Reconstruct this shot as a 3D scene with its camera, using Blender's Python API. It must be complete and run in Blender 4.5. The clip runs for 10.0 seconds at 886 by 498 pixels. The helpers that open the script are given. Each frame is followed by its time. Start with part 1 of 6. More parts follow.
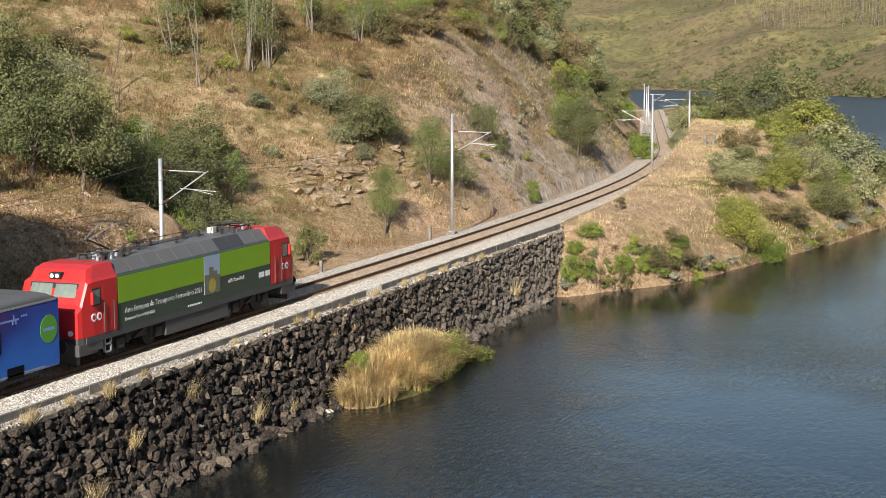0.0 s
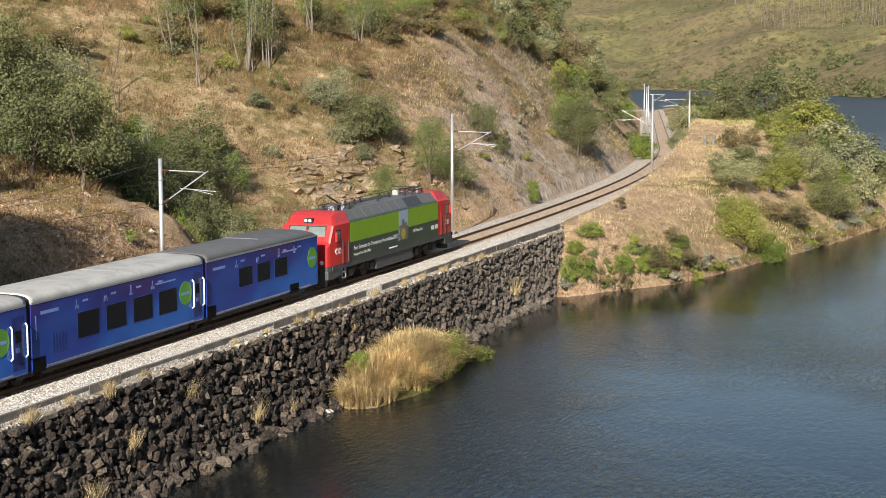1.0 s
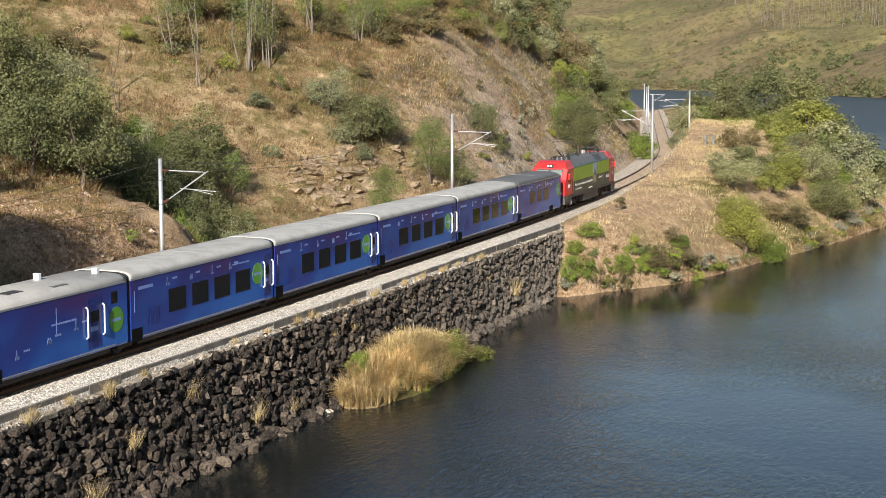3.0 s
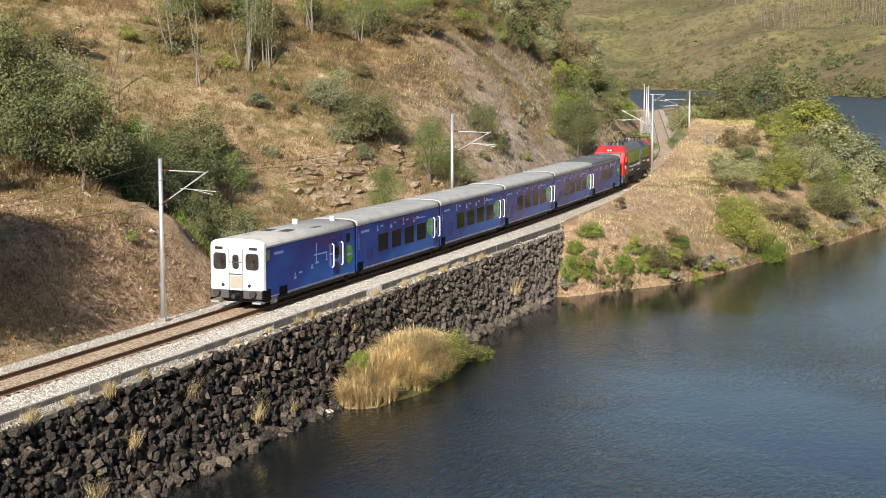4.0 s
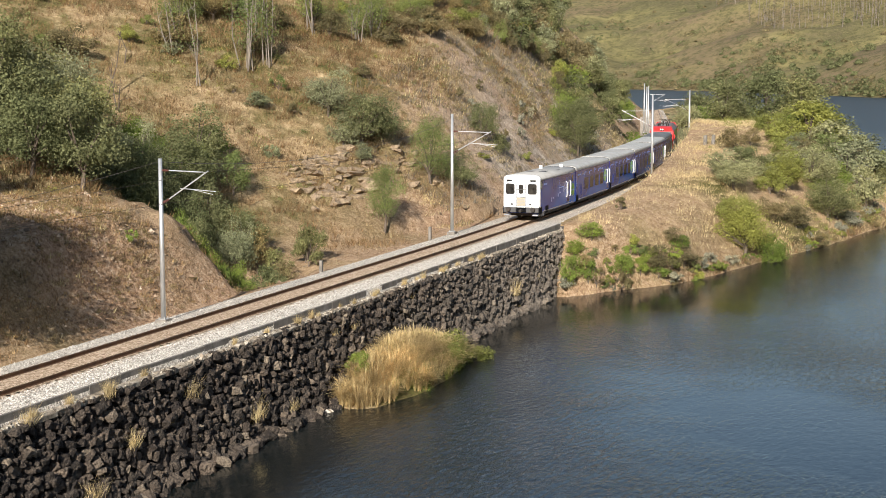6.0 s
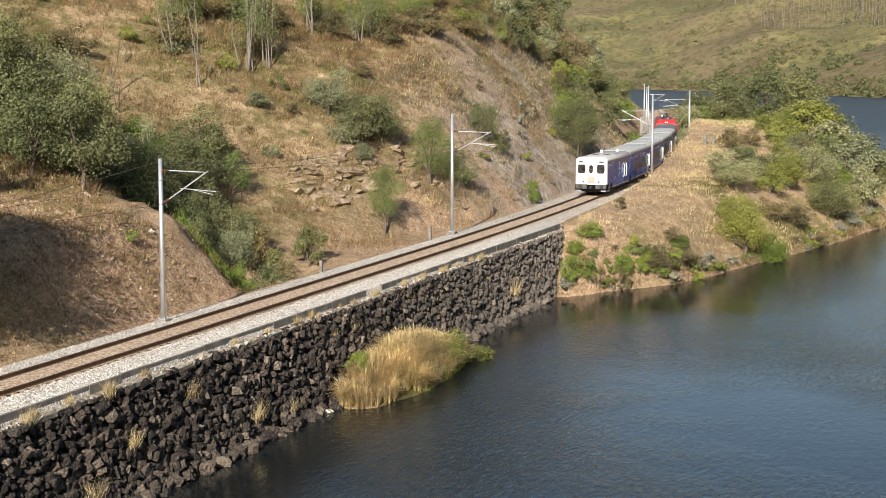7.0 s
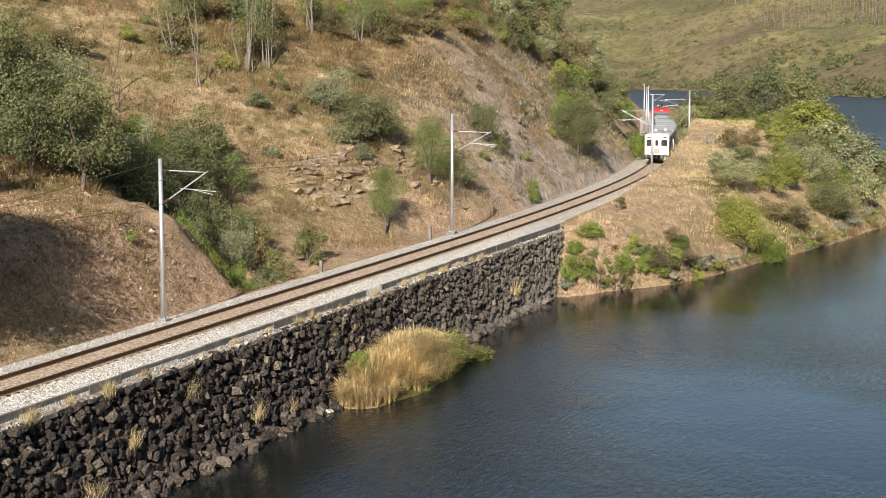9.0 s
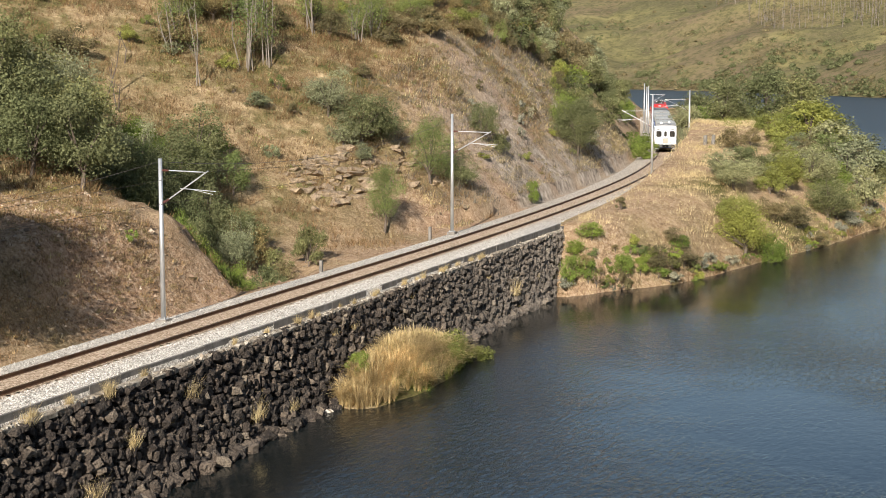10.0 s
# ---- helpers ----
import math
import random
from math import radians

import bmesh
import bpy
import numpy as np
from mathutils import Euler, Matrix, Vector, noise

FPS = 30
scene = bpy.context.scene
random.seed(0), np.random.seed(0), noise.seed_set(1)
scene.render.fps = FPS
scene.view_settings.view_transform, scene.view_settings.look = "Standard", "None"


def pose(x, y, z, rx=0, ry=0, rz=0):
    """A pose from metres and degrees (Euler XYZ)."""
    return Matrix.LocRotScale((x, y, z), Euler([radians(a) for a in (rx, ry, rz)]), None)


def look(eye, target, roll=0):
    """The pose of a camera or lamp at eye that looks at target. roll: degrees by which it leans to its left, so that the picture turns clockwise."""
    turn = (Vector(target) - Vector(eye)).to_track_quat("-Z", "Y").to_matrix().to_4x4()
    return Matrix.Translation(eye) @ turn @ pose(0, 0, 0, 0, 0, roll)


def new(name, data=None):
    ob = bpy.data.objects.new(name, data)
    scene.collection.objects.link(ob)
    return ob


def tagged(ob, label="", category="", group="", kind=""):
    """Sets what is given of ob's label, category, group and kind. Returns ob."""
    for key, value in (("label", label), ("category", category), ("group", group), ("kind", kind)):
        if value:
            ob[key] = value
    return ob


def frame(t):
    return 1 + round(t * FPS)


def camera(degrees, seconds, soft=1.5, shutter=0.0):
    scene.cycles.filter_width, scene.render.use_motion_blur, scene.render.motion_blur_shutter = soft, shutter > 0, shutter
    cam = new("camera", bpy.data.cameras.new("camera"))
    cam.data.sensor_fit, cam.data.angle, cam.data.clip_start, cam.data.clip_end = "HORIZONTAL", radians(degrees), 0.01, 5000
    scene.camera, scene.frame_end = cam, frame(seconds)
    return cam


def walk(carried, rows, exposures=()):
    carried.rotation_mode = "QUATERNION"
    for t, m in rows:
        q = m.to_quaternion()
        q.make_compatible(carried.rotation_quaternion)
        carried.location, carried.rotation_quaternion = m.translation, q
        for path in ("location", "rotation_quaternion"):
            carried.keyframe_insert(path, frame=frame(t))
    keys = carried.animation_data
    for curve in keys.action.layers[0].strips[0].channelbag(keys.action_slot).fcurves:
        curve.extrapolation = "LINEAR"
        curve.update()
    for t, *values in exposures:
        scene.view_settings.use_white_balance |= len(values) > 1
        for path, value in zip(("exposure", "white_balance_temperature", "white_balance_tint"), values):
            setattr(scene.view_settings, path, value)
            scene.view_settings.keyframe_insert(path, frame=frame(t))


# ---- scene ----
# ================= camera and its stand =================
YAW, PITCH = radians(20.553), radians(6.826)
EYE = Vector((0.0, -35.471, 11.877))
AIM = Vector((math.cos(PITCH) * math.cos(YAW), math.cos(PITCH) * math.sin(YAW), -math.sin(PITCH)))
cam = camera(32.19, 10.0, soft=0.9)
STAND = look(EYE, EYE + AIM * 100)
walk(cam, [(0.0, STAND), (10.0, STAND)], exposures=[(0.0, 0.83), (10.0, 0.83)])

# ================= world and sun =================
SUN_ELEVATION, SUN_FROM = radians(26), radians(180 + 8)  # the sun stands behind the camera's left shoulder
world = bpy.data.worlds.new("world")
scene.world = world
world.use_nodes = True
wn = world.node_tree
sky = wn.nodes.new("ShaderNodeTexSky")
sky.sky_type = "NISHITA"
sky.sun_disc = False
sky.sun_elevation = SUN_ELEVATION
sky.sun_rotation = radians(90) - SUN_FROM
sky.air_density, sky.dust_density = 1.0, 0.6
wn.links.new(sky.outputs["Color"], wn.nodes["Background"].inputs["Color"])
wn.nodes["Background"].inputs["Strength"].default_value = 0.066
sun_data = bpy.data.lights.new("sun", "SUN")
sun_data.energy, sun_data.angle, sun_data.color = 5.0, radians(0.55), (1.0, 0.94, 0.86)
sun = new("sun", sun_data)
SUN_WAY = Vector((math.cos(SUN_FROM) * math.cos(SUN_ELEVATION), math.sin(SUN_FROM) * math.cos(SUN_ELEVATION), math.sin(SUN_ELEVATION)))
sun.matrix_world = look(SUN_WAY * 200, (0, 0, 0))

# ================= materials =================
MATS = {}


class Nodes:
    """A small helper to write node trees in a few lines."""

    def __init__(self, name, rough=0.8, metal=0.0, spec=0.4):
        self.mat = bpy.data.materials.new(name)
        self.mat.use_nodes = True
        self.tree = self.mat.node_tree
        self.bsdf = self.tree.nodes["Principled BSDF"]
        self.bsdf.inputs["Roughness"].default_value = rough
        self.bsdf.inputs["Metallic"].default_value = metal
        self.bsdf.inputs["Specular IOR Level"].default_value = spec
        self.coord = self.add("ShaderNodeTexCoord").outputs["Object"]
        MATS[name] = self.mat

    def add(self, kind, **values):
        node = self.tree.nodes.new(kind)
        for key, value in values.items():
            node.inputs[key.replace("_", " ")].default_value = value
        return node

    def link(self, a, b):
        self.tree.links.new(a, b)

    def world_coord(self):
        self.coord = self.add("ShaderNodeNewGeometry").outputs["Position"]

    def stretch(self, x, y, z):
        m = self.add("ShaderNodeMapping")
        m.inputs["Scale"].default_value = (x, y, z)
        self.link(self.coord, m.inputs["Vector"])
        return m.outputs["Vector"]

    def noise(self, scale, detail=4.0, rough=0.6, vector=None, distort=0.0):
        n = self.add("ShaderNodeTexNoise", Scale=scale, Detail=detail, Roughness=rough, Distortion=distort)
        self.link(vector or self.coord, n.inputs["Vector"])
        return n.outputs["Fac"]

    def voronoi(self, scale, vector=None, output="Distance"):
        n = self.add("ShaderNodeTexVoronoi", Scale=scale)
        self.link(vector or self.coord, n.inputs["Vector"])
        return n.outputs[output]

    def ramp(self, fac, *stops):
        n = self.add("ShaderNodeValToRGB")
        els = n.color_ramp.elements
        while len(els) < len(stops):
            els.new(0.5)
        for el, (place, colour) in zip(els, stops):
            el.position, el.color = place, (*colour, 1)
        self.link(fac, n.inputs["Fac"])
        return n.outputs["Color"]

    def grey(self, fac, a, b, low=0.0, high=1.0):
        n = self.add("ShaderNodeMapRange", From_Min=a, From_Max=b, To_Min=low, To_Max=high)
        self.link(fac, n.inputs["Value"])
        return n.outputs["Result"]

    def mix(self, fac, a, b, blend="MIX"):
        n = self.tree.nodes.new("ShaderNodeMix")
        n.data_type, n.blend_type = "RGBA", blend
        for socket, value in ((n.inputs["Factor"], fac), (n.inputs["A"], a), (n.inputs["B"], b)):
            if isinstance(value, (int, float)):
                socket.default_value = value
            elif isinstance(value, tuple):
                socket.default_value = (*value, 1)
            else:
                self.link(value, socket)
        return n.outputs["Result"]

    def colour(self, value):
        if isinstance(value, tuple):
            self.bsdf.inputs["Base Color"].default_value = (*value, 1)
        else:
            self.link(value, self.bsdf.inputs["Base Color"])

    def rough(self, value):
        self.link(value, self.bsdf.inputs["Roughness"])

    def bump(self, height, strength=0.5, distance=0.05):
        n = self.add("ShaderNodeBump", Strength=strength, Distance=distance)
        self.link(height, n.inputs["Height"])
        self.link(n.outputs["Normal"], self.bsdf.inputs["Normal"])

    def random(self):
        return self.add("ShaderNodeObjectInfo").outputs["Random"]

    def island(self):
        return self.add("ShaderNodeNewGeometry").outputs["Random Per Island"]

    def attribute(self, name):
        n = self.tree.nodes.new("ShaderNodeAttribute")
        n.attribute_name = name
        return n.outputs["Fac"]


def paint(name, colour, rough=0.4, dirt=0.12, metal=0.0, dirt_colour=(0.10, 0.08, 0.06), spec=0.4, scale=1.0):
    """Painted or plain surface with fine grain, streaks and grime."""
    n = Nodes(name, rough, metal, spec)
    big = n.noise(0.9 * scale, 5, 0.65)
    streak = n.noise(1.0 * scale, 6, 0.7, n.stretch(5, 5, 0.6))
    col = n.mix(n.grey(big, 0.45, 0.85, 0, dirt * 1.4), colour, dirt_colour)
    col = n.mix(n.grey(streak, 0.5, 0.85, 0, dirt), col, dirt_colour)
    n.colour(col)
    n.rough(n.grey(big, 0.2, 0.8, max(0.03, rough - 0.08), min(1, rough + 0.12)))
    n.bump(n.noise(40 * scale, 3), 0.06, 0.01)
    return n.mat


def make_materials():
    # hillside soil: masks painted by the slope's own make-up (grass, red soil, rock)
    n = Nodes("hillside_earth", 0.95, 0, 0.15)
    n.world_coord()
    a, b, c = n.noise(0.12, 6, 0.65), n.noise(0.9, 6, 0.7), n.noise(6.0, 5, 0.75)
    straw = n.ramp(n.mix(0.45, b, c), (0.36, (0.17, 0.112, 0.060)), (0.5, (0.40, 0.285, 0.155)), (0.63, (0.64, 0.49, 0.295)))
    scrub = n.ramp(c, (0.3, (0.05, 0.055, 0.018)), (0.7, (0.19, 0.165, 0.05)))
    red = n.ramp(n.mix(0.5, n.noise(2.4, 7, 0.75), c), (0.38, (0.13, 0.078, 0.048)), (0.5, (0.43, 0.275, 0.168)), (0.62, (0.68, 0.52, 0.37)))
    grey_rock = n.ramp(n.noise(1.5, 9, 0.78, n.stretch(1, 1, 0.7)), (0.34, (0.13, 0.098, 0.075)), (0.52, (0.42, 0.345, 0.27)), (0.68, (0.66, 0.57, 0.46)))
    col = n.mix(n.grey(a, 0.44, 0.6), straw, scrub)
    col = n.mix(n.grey(b, 0.48, 0.8, 0, 0.6), col, straw)
    col = n.mix(n.attribute("soil"), col, red)
    col = n.mix(n.attribute("rock"), col, grey_rock)
    far = n.ramp(n.noise(0.02, 8, 0.7), (0.3, (0.085, 0.068, 0.042)), (0.43, (0.135, 0.118, 0.056)), (0.55, (0.205, 0.178, 0.072)), (0.72, (0.33, 0.27, 0.125)))
    far = n.mix(n.grey(n.noise(0.009, 5, 0.6), 0.47, 0.58, 0, 0.7), far, (0.165, 0.115, 0.072))
    far = n.mix(n.grey(n.noise(0.16, 6, 0.75), 0.45, 0.58, 0, 0.85), far, (0.075, 0.070, 0.030))
    far = n.mix(n.grey(n.noise(0.5, 5, 0.75), 0.5, 0.75, 0, 0.6), far, (0.30, 0.25, 0.12))
    col = n.mix(n.attribute("far"), col, far)
    n.colour(col)
    n.bump(n.mix(0.45, n.noise(2.0, 8, 0.75), n.noise(9.0, 6, 0.75)), 1.0, 0.35)

    n = Nodes("lake_water", 0.13, 0, 0.5)
    n.world_coord()
    n.bsdf.inputs["IOR"].default_value = 1.33
    n.colour(n.ramp(n.noise(0.05, 3), (0.3, (0.006, 0.008, 0.008)), (0.7, (0.011, 0.014, 0.0135))))
    wave = n.noise(1.0, 4, 0.6, n.stretch(1.6, 3.6, 1), 0.6)
    swell = n.noise(0.35, 3, 0.5, n.stretch(1.0, 1.4, 1))
    sep = n.add("ShaderNodeSeparateXYZ")
    n.link(n.coord, sep.inputs[0])
    n.rough(n.grey(sep.outputs[0], 60, 420, 0.03, 0.36))
    calm = n.grey(n.noise(0.045, 3, 0.55), 0.40, 0.62, 0.2, 1.0)
    lee = n.grey(sep.outputs[1], -4, -12, 0.4, 1.0)
    m0 = n.add("ShaderNodeMath")
    m0.operation = "MULTIPLY"
    n.link(calm, m0.inputs[0])
    n.link(lee, m0.inputs[1])
    wind = n.add("ShaderNodeMath")
    wind.operation = "MULTIPLY"
    n.link(m0.outputs[0], wind.inputs[0])
    n.link(n.grey(sep.outputs[0], 80, 115, 1.5, 0.7), wind.inputs[1])
    m = n.add("ShaderNodeMath")
    m.operation = "MULTIPLY"
    n.link(n.mix(0.3, wave, swell), m.inputs[0])
    n.link(wind.outputs[0], m.inputs[1])
    n.bump(m.outputs[0], 0.9, 0.085)

    n = Nodes("ballast_stone", 0.9, 0, 0.25)
    n.world_coord()
    cell = n.voronoi(14.0, None, "Color")
    grain = n.ramp(cell, (0.15, (0.22, 0.195, 0.16)), (0.5, (0.50, 0.45, 0.38)), (0.85, (0.74, 0.685, 0.60)))
    rust = n.grey(n.attribute("rust"), 0, 1, 0, 0.88)
    col = n.mix(rust, grain, n.ramp(cell, (0.15, (0.22, 0.135, 0.075)), (0.5, (0.45, 0.315, 0.20)), (0.85, (0.68, 0.53, 0.385))))
    n.colour(col)
    n.bump(n.voronoi(14.0), 0.9, 0.05)

    n = Nodes("loose_ballast", 0.9, 0, 0.25)
    n.colour(n.ramp(n.island(), (0.0, (0.20, 0.18, 0.155)), (0.5, (0.42, 0.39, 0.345)), (1.0, (0.64, 0.61, 0.56))))

    n = Nodes("rail_steel", 0.55, 0.35, 0.4)
    n.colour(n.ramp(n.noise(3, 5), (0.3, (0.070, 0.036, 0.020)), (0.7, (0.15, 0.078, 0.042))))
    n = Nodes("rail_head", 0.25, 1.0, 0.5)
    n.colour(n.ramp(n.noise(2, 4), (0.3, (0.30, 0.27, 0.25)), (0.7, (0.45, 0.42, 0.40))))

    n = Nodes("sleeper_concrete", 0.9, 0, 0.2)
    n.world_coord()
    n.colour(n.ramp(n.noise(3, 6, 0.7), (0.3, (0.30, 0.20, 0.12)), (0.7, (0.48, 0.36, 0.25))))
    n.bump(n.noise(30, 4), 0.3, 0.01)

    n = Nodes("kerb_concrete", 0.92, 0, 0.2)
    n.world_coord()
    col = n.ramp(n.noise(1.3, 7, 0.7), (0.3, (0.11, 0.10, 0.088)), (0.55, (0.20, 0.18, 0.155)), (0.8, (0.32, 0.29, 0.25)))
    col = n.mix(n.grey(n.noise(1.5, 5, 0.7, n.stretch(2.5, 2.5, 0.4)), 0.52, 0.75, 0, 0.7), col, (0.07, 0.06, 0.05))
    n.colour(col)
    n.bump(n.noise(9, 6, 0.7), 0.5, 0.03)

    for name, seed_of in (("wall_stone", "random"), ("wall_stone_joined", "island")):
        n = Nodes(name, 0.82, 0, 0.35)
        n.world_coord()
        pick = n.random() if seed_of == "random" else n.island()
        base = n.ramp(pick, (0.0, (0.017, 0.013, 0.011)), (0.35, (0.041, 0.031, 0.025)), (0.70, (0.094, 0.070, 0.053)), (0.90, (0.21, 0.158, 0.115)), (1.0, (0.42, 0.335, 0.24)))
        lichen = n.grey(n.noise(5.5, 10, 0.85), 0.50, 0.62, 0, 0.8)
        col = n.mix(lichen, base, (0.27, 0.215, 0.165))
        col = n.mix(n.grey(n.noise(0.3, 4, 0.6), 0.5, 0.66, 0, 0.26), col, (0.20, 0.165, 0.125))
        sep = n.add("ShaderNodeSeparateXYZ")
        n.link(n.coord, sep.inputs[0])
        # mottled and paler towards the far end of the wall
        end_pale = n.mix(1.0, n.grey(sep.outputs[0], 72, 106), n.grey(n.noise(1.6, 7, 0.75), 0.34, 0.6, 0.1, 0.85), "MULTIPLY")
        col = n.mix(n.grey(n.noise(9, 5, 0.7), 0.42, 0.7, 0, 0.5), col, (0.020, 0.016, 0.014))
        col = n.mix(end_pale, col, (0.30, 0.255, 0.205))
        n.colour(col)
        n.bump(n.mix(0.4, n.noise(5, 10, 0.85), n.voronoi(9.0)), 1.0, 0.45)

    n = Nodes("ledge_stone", 0.92, 0, 0.2)
    n.colour(n.ramp(n.island(), (0.0, (0.10, 0.08, 0.06)), (0.45, (0.27, 0.225, 0.17)), (1.0, (0.56, 0.51, 0.43))))

    n = Nodes("clod_earth", 0.95, 0, 0.15)
    n.colour(n.ramp(n.island(), (0.0, (0.12, 0.082, 0.055)), (0.6, (0.29, 0.20, 0.135)), (1.0, (0.50, 0.40, 0.30))))

    n = Nodes("ledge_concrete", 0.95, 0, 0.15)
    n.world_coord()
    col = n.ramp(n.noise(2.2, 8, 0.75), (0.32, (0.13, 0.105, 0.078)), (0.5, (0.34, 0.29, 0.225)), (0.68, (0.56, 0.50, 0.41)))
    n.colour(n.mix(n.grey(n.noise(11, 6, 0.75), 0.5, 0.7, 0, 0.6), col, (0.10, 0.08, 0.06)))
    n.bump(n.noise(8, 8, 0.75), 1.0, 0.08)

    # wall core: the shade deep in the joints is put into this colour
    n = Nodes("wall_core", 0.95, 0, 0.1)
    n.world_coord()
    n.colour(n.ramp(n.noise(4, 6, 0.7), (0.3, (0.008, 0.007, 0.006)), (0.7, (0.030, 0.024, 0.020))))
    n.bump(n.noise(3, 6, 0.7), 1.0, 0.2)

    n = Nodes("rock_outcrop", 0.92, 0, 0.2)
    n.world_coord()
    col = n.ramp(n.noise(1.8, 8, 0.75, n.stretch(1, 1, 2.2)), (0.25, (0.09, 0.066, 0.045)), (0.5, (0.31, 0.23, 0.15)), (0.75, (0.58, 0.45, 0.29)))
    n.colour(n.mix(n.grey(n.noise(8, 5), 0.5, 0.8, 0, 0.6), col, (0.07, 0.055, 0.045)))
    n.bump(n.noise(4, 8, 0.75), 1.0, 0.15)

    # foliage: one tone a plant, shaded leaf by leaf
    for name, dark, mid, light in (
        ("oak_leaf", (0.100, 0.108, 0.050), (0.180, 0.192, 0.092), (0.27, 0.285, 0.145)),
        ("olive_leaf", (0.159, 0.168, 0.101), (0.265, 0.28, 0.168), (0.371, 0.392, 0.235)),
        ("bright_leaf", (0.123, 0.159, 0.037), (0.205, 0.265, 0.062), (0.287, 0.371, 0.087)),
        ("yellow_leaf", (0.145, 0.158, 0.045), (0.24, 0.262, 0.075), (0.335, 0.36, 0.115)),
        ("heath_leaf", (0.123, 0.103, 0.055), (0.205, 0.172, 0.092), (0.287, 0.241, 0.129)),
        ("pine_leaf", (0.114, 0.139, 0.05), (0.19, 0.232, 0.084), (0.266, 0.325, 0.118)),
        ("red_leaf", (0.20, 0.035, 0.018), (0.36, 0.07, 0.035), (0.48, 0.15, 0.07)),
        ("pale_leaf", (0.15, 0.15, 0.11), (0.30, 0.30, 0.23), (0.50, 0.49, 0.40)),
        ("straw_blade", (0.36, 0.275, 0.145), (0.60, 0.48, 0.265), (0.80, 0.68, 0.43)),
        ("dry_blade", (0.14, 0.094, 0.048), (0.28, 0.198, 0.102), (0.44, 0.325, 0.178)),
        ("russet_blade", (0.10, 0.062, 0.035), (0.205, 0.130, 0.072), (0.32, 0.215, 0.125)),
        ("twig", (0.09, 0.075, 0.06), (0.20, 0.17, 0.14), (0.33, 0.29, 0.25)),
    ):
        n = Nodes(name, 0.7, 0, 0.15)
        col = n.ramp(n.island(), (0.0, dark), (0.5, mid), (1.0, light))
        tone = n.ramp(n.random(), (0.0, (0.74, 0.79, 0.76)), (0.5, (1.0, 1.0, 1.0)), (1.0, (1.22, 1.16, 1.0)))
        col = n.mix(1.0, col, tone, "MULTIPLY")
        n.world_coord()
        patch = n.ramp(n.noise(0.42, 5, 0.7), (0.32, (0.66, 0.62, 0.58)), (0.5, (0.98, 0.95, 0.90)), (0.68, (1.32, 1.26, 1.16)))
        col = n.mix(1.0, col, patch, "MULTIPLY")
        n.colour(col)
        # thin blades pass part of the light
        thin = n.add("ShaderNodeBsdfTranslucent")
        n.link(col, thin.inputs["Color"])
        blend = n.add("ShaderNodeMixShader", Fac=0.38)
        n.link(n.bsdf.outputs[0], blend.inputs[1])
        n.link(thin.outputs[0], blend.inputs[2])
        n.link(blend.outputs[0], n.tree.nodes["Material Output"].inputs["Surface"])

    n = Nodes("bark", 0.95, 0, 0.1)
    n.colour(n.ramp(n.noise(6, 6, 0.7, n.stretch(3, 3, 0.5)), (0.3, (0.06, 0.045, 0.035)), (0.7, (0.19, 0.15, 0.115))))
    n.bump(n.noise(12, 6, 0.7, n.stretch(3, 3, 0.4)), 0.8, 0.04)
    n = Nodes("pale_bark", 0.9, 0, 0.2)
    n.colour(n.ramp(n.noise(4, 6, 0.7, n.stretch(3, 3, 0.4)), (0.3, (0.12, 0.098, 0.078)), (0.7, (0.29, 0.25, 0.205))))
    n = Nodes("burnt_bark", 0.95, 0, 0.1)
    n.colour(n.ramp(n.noise(5, 6, 0.7), (0.3, (0.015, 0.012, 0.010)), (0.7, (0.09, 0.07, 0.055))))

    n = Nodes("galvanised_steel", 0.45, 0.75, 0.5)
    n.colour(n.ramp(n.noise(2.5, 6, 0.7, n.stretch(2, 2, 0.5)), (0.3, (0.48, 0.48, 0.47)), (0.7, (0.70, 0.70, 0.69))))
    paint("insulator_brown", (0.12, 0.05, 0.038), 0.25, 0.05)
    paint("wire_copper", (0.10, 0.085, 0.07), 0.5, 0.1, 0.5)

    # rolling stock
    paint("loco_red", (0.50, 0.024, 0.024), 0.32, 0.10)
    paint("loco_green", (0.20, 0.36, 0.018), 0.35, 0.08)
    paint("loco_dark_green", (0.040, 0.062, 0.045), 0.4, 0.12)
    paint("loco_charcoal", (0.060, 0.060, 0.062), 0.5, 0.25)
    paint("roof_grey", (0.115, 0.115, 0.113), 0.5, 0.3)
    paint("roof_grey_dark", (0.045, 0.045, 0.047), 0.5, 0.15)
    paint("running_gear", (0.030, 0.027, 0.025), 0.7, 0.5, 0.2, (0.10, 0.065, 0.04))
    n = Nodes("coach_blue", 0.25, 0, 0.5)
    shade = n.noise(0.16, 2, 0.5, n.stretch(1, 0.2, 1.6))
    sep = n.add("ShaderNodeSeparateXYZ")
    n.link(n.coord, sep.inputs[0])
    low = n.ramp(shade, (0.38, (0.022, 0.036, 0.24)), (0.5, (0.012, 0.060, 0.31)), (0.62, (0.022, 0.12, 0.45)))
    high = n.ramp(shade, (0.38, (0.050, 0.022, 0.14)), (0.5, (0.020, 0.030, 0.20)), (0.62, (0.020, 0.060, 0.32)))
    col = n.mix(n.grey(sep.outputs[2], 1.2, 2.7), low, high)
    n.colour(n.mix(n.grey(n.noise(1.2, 5, 0.7, n.stretch(4, 4, 0.5)), 0.5, 0.8, 0, 0.14), col, (0.05, 0.05, 0.07)))
    n.bump(n.noise(0.8, 3), 0.04, 0.03)
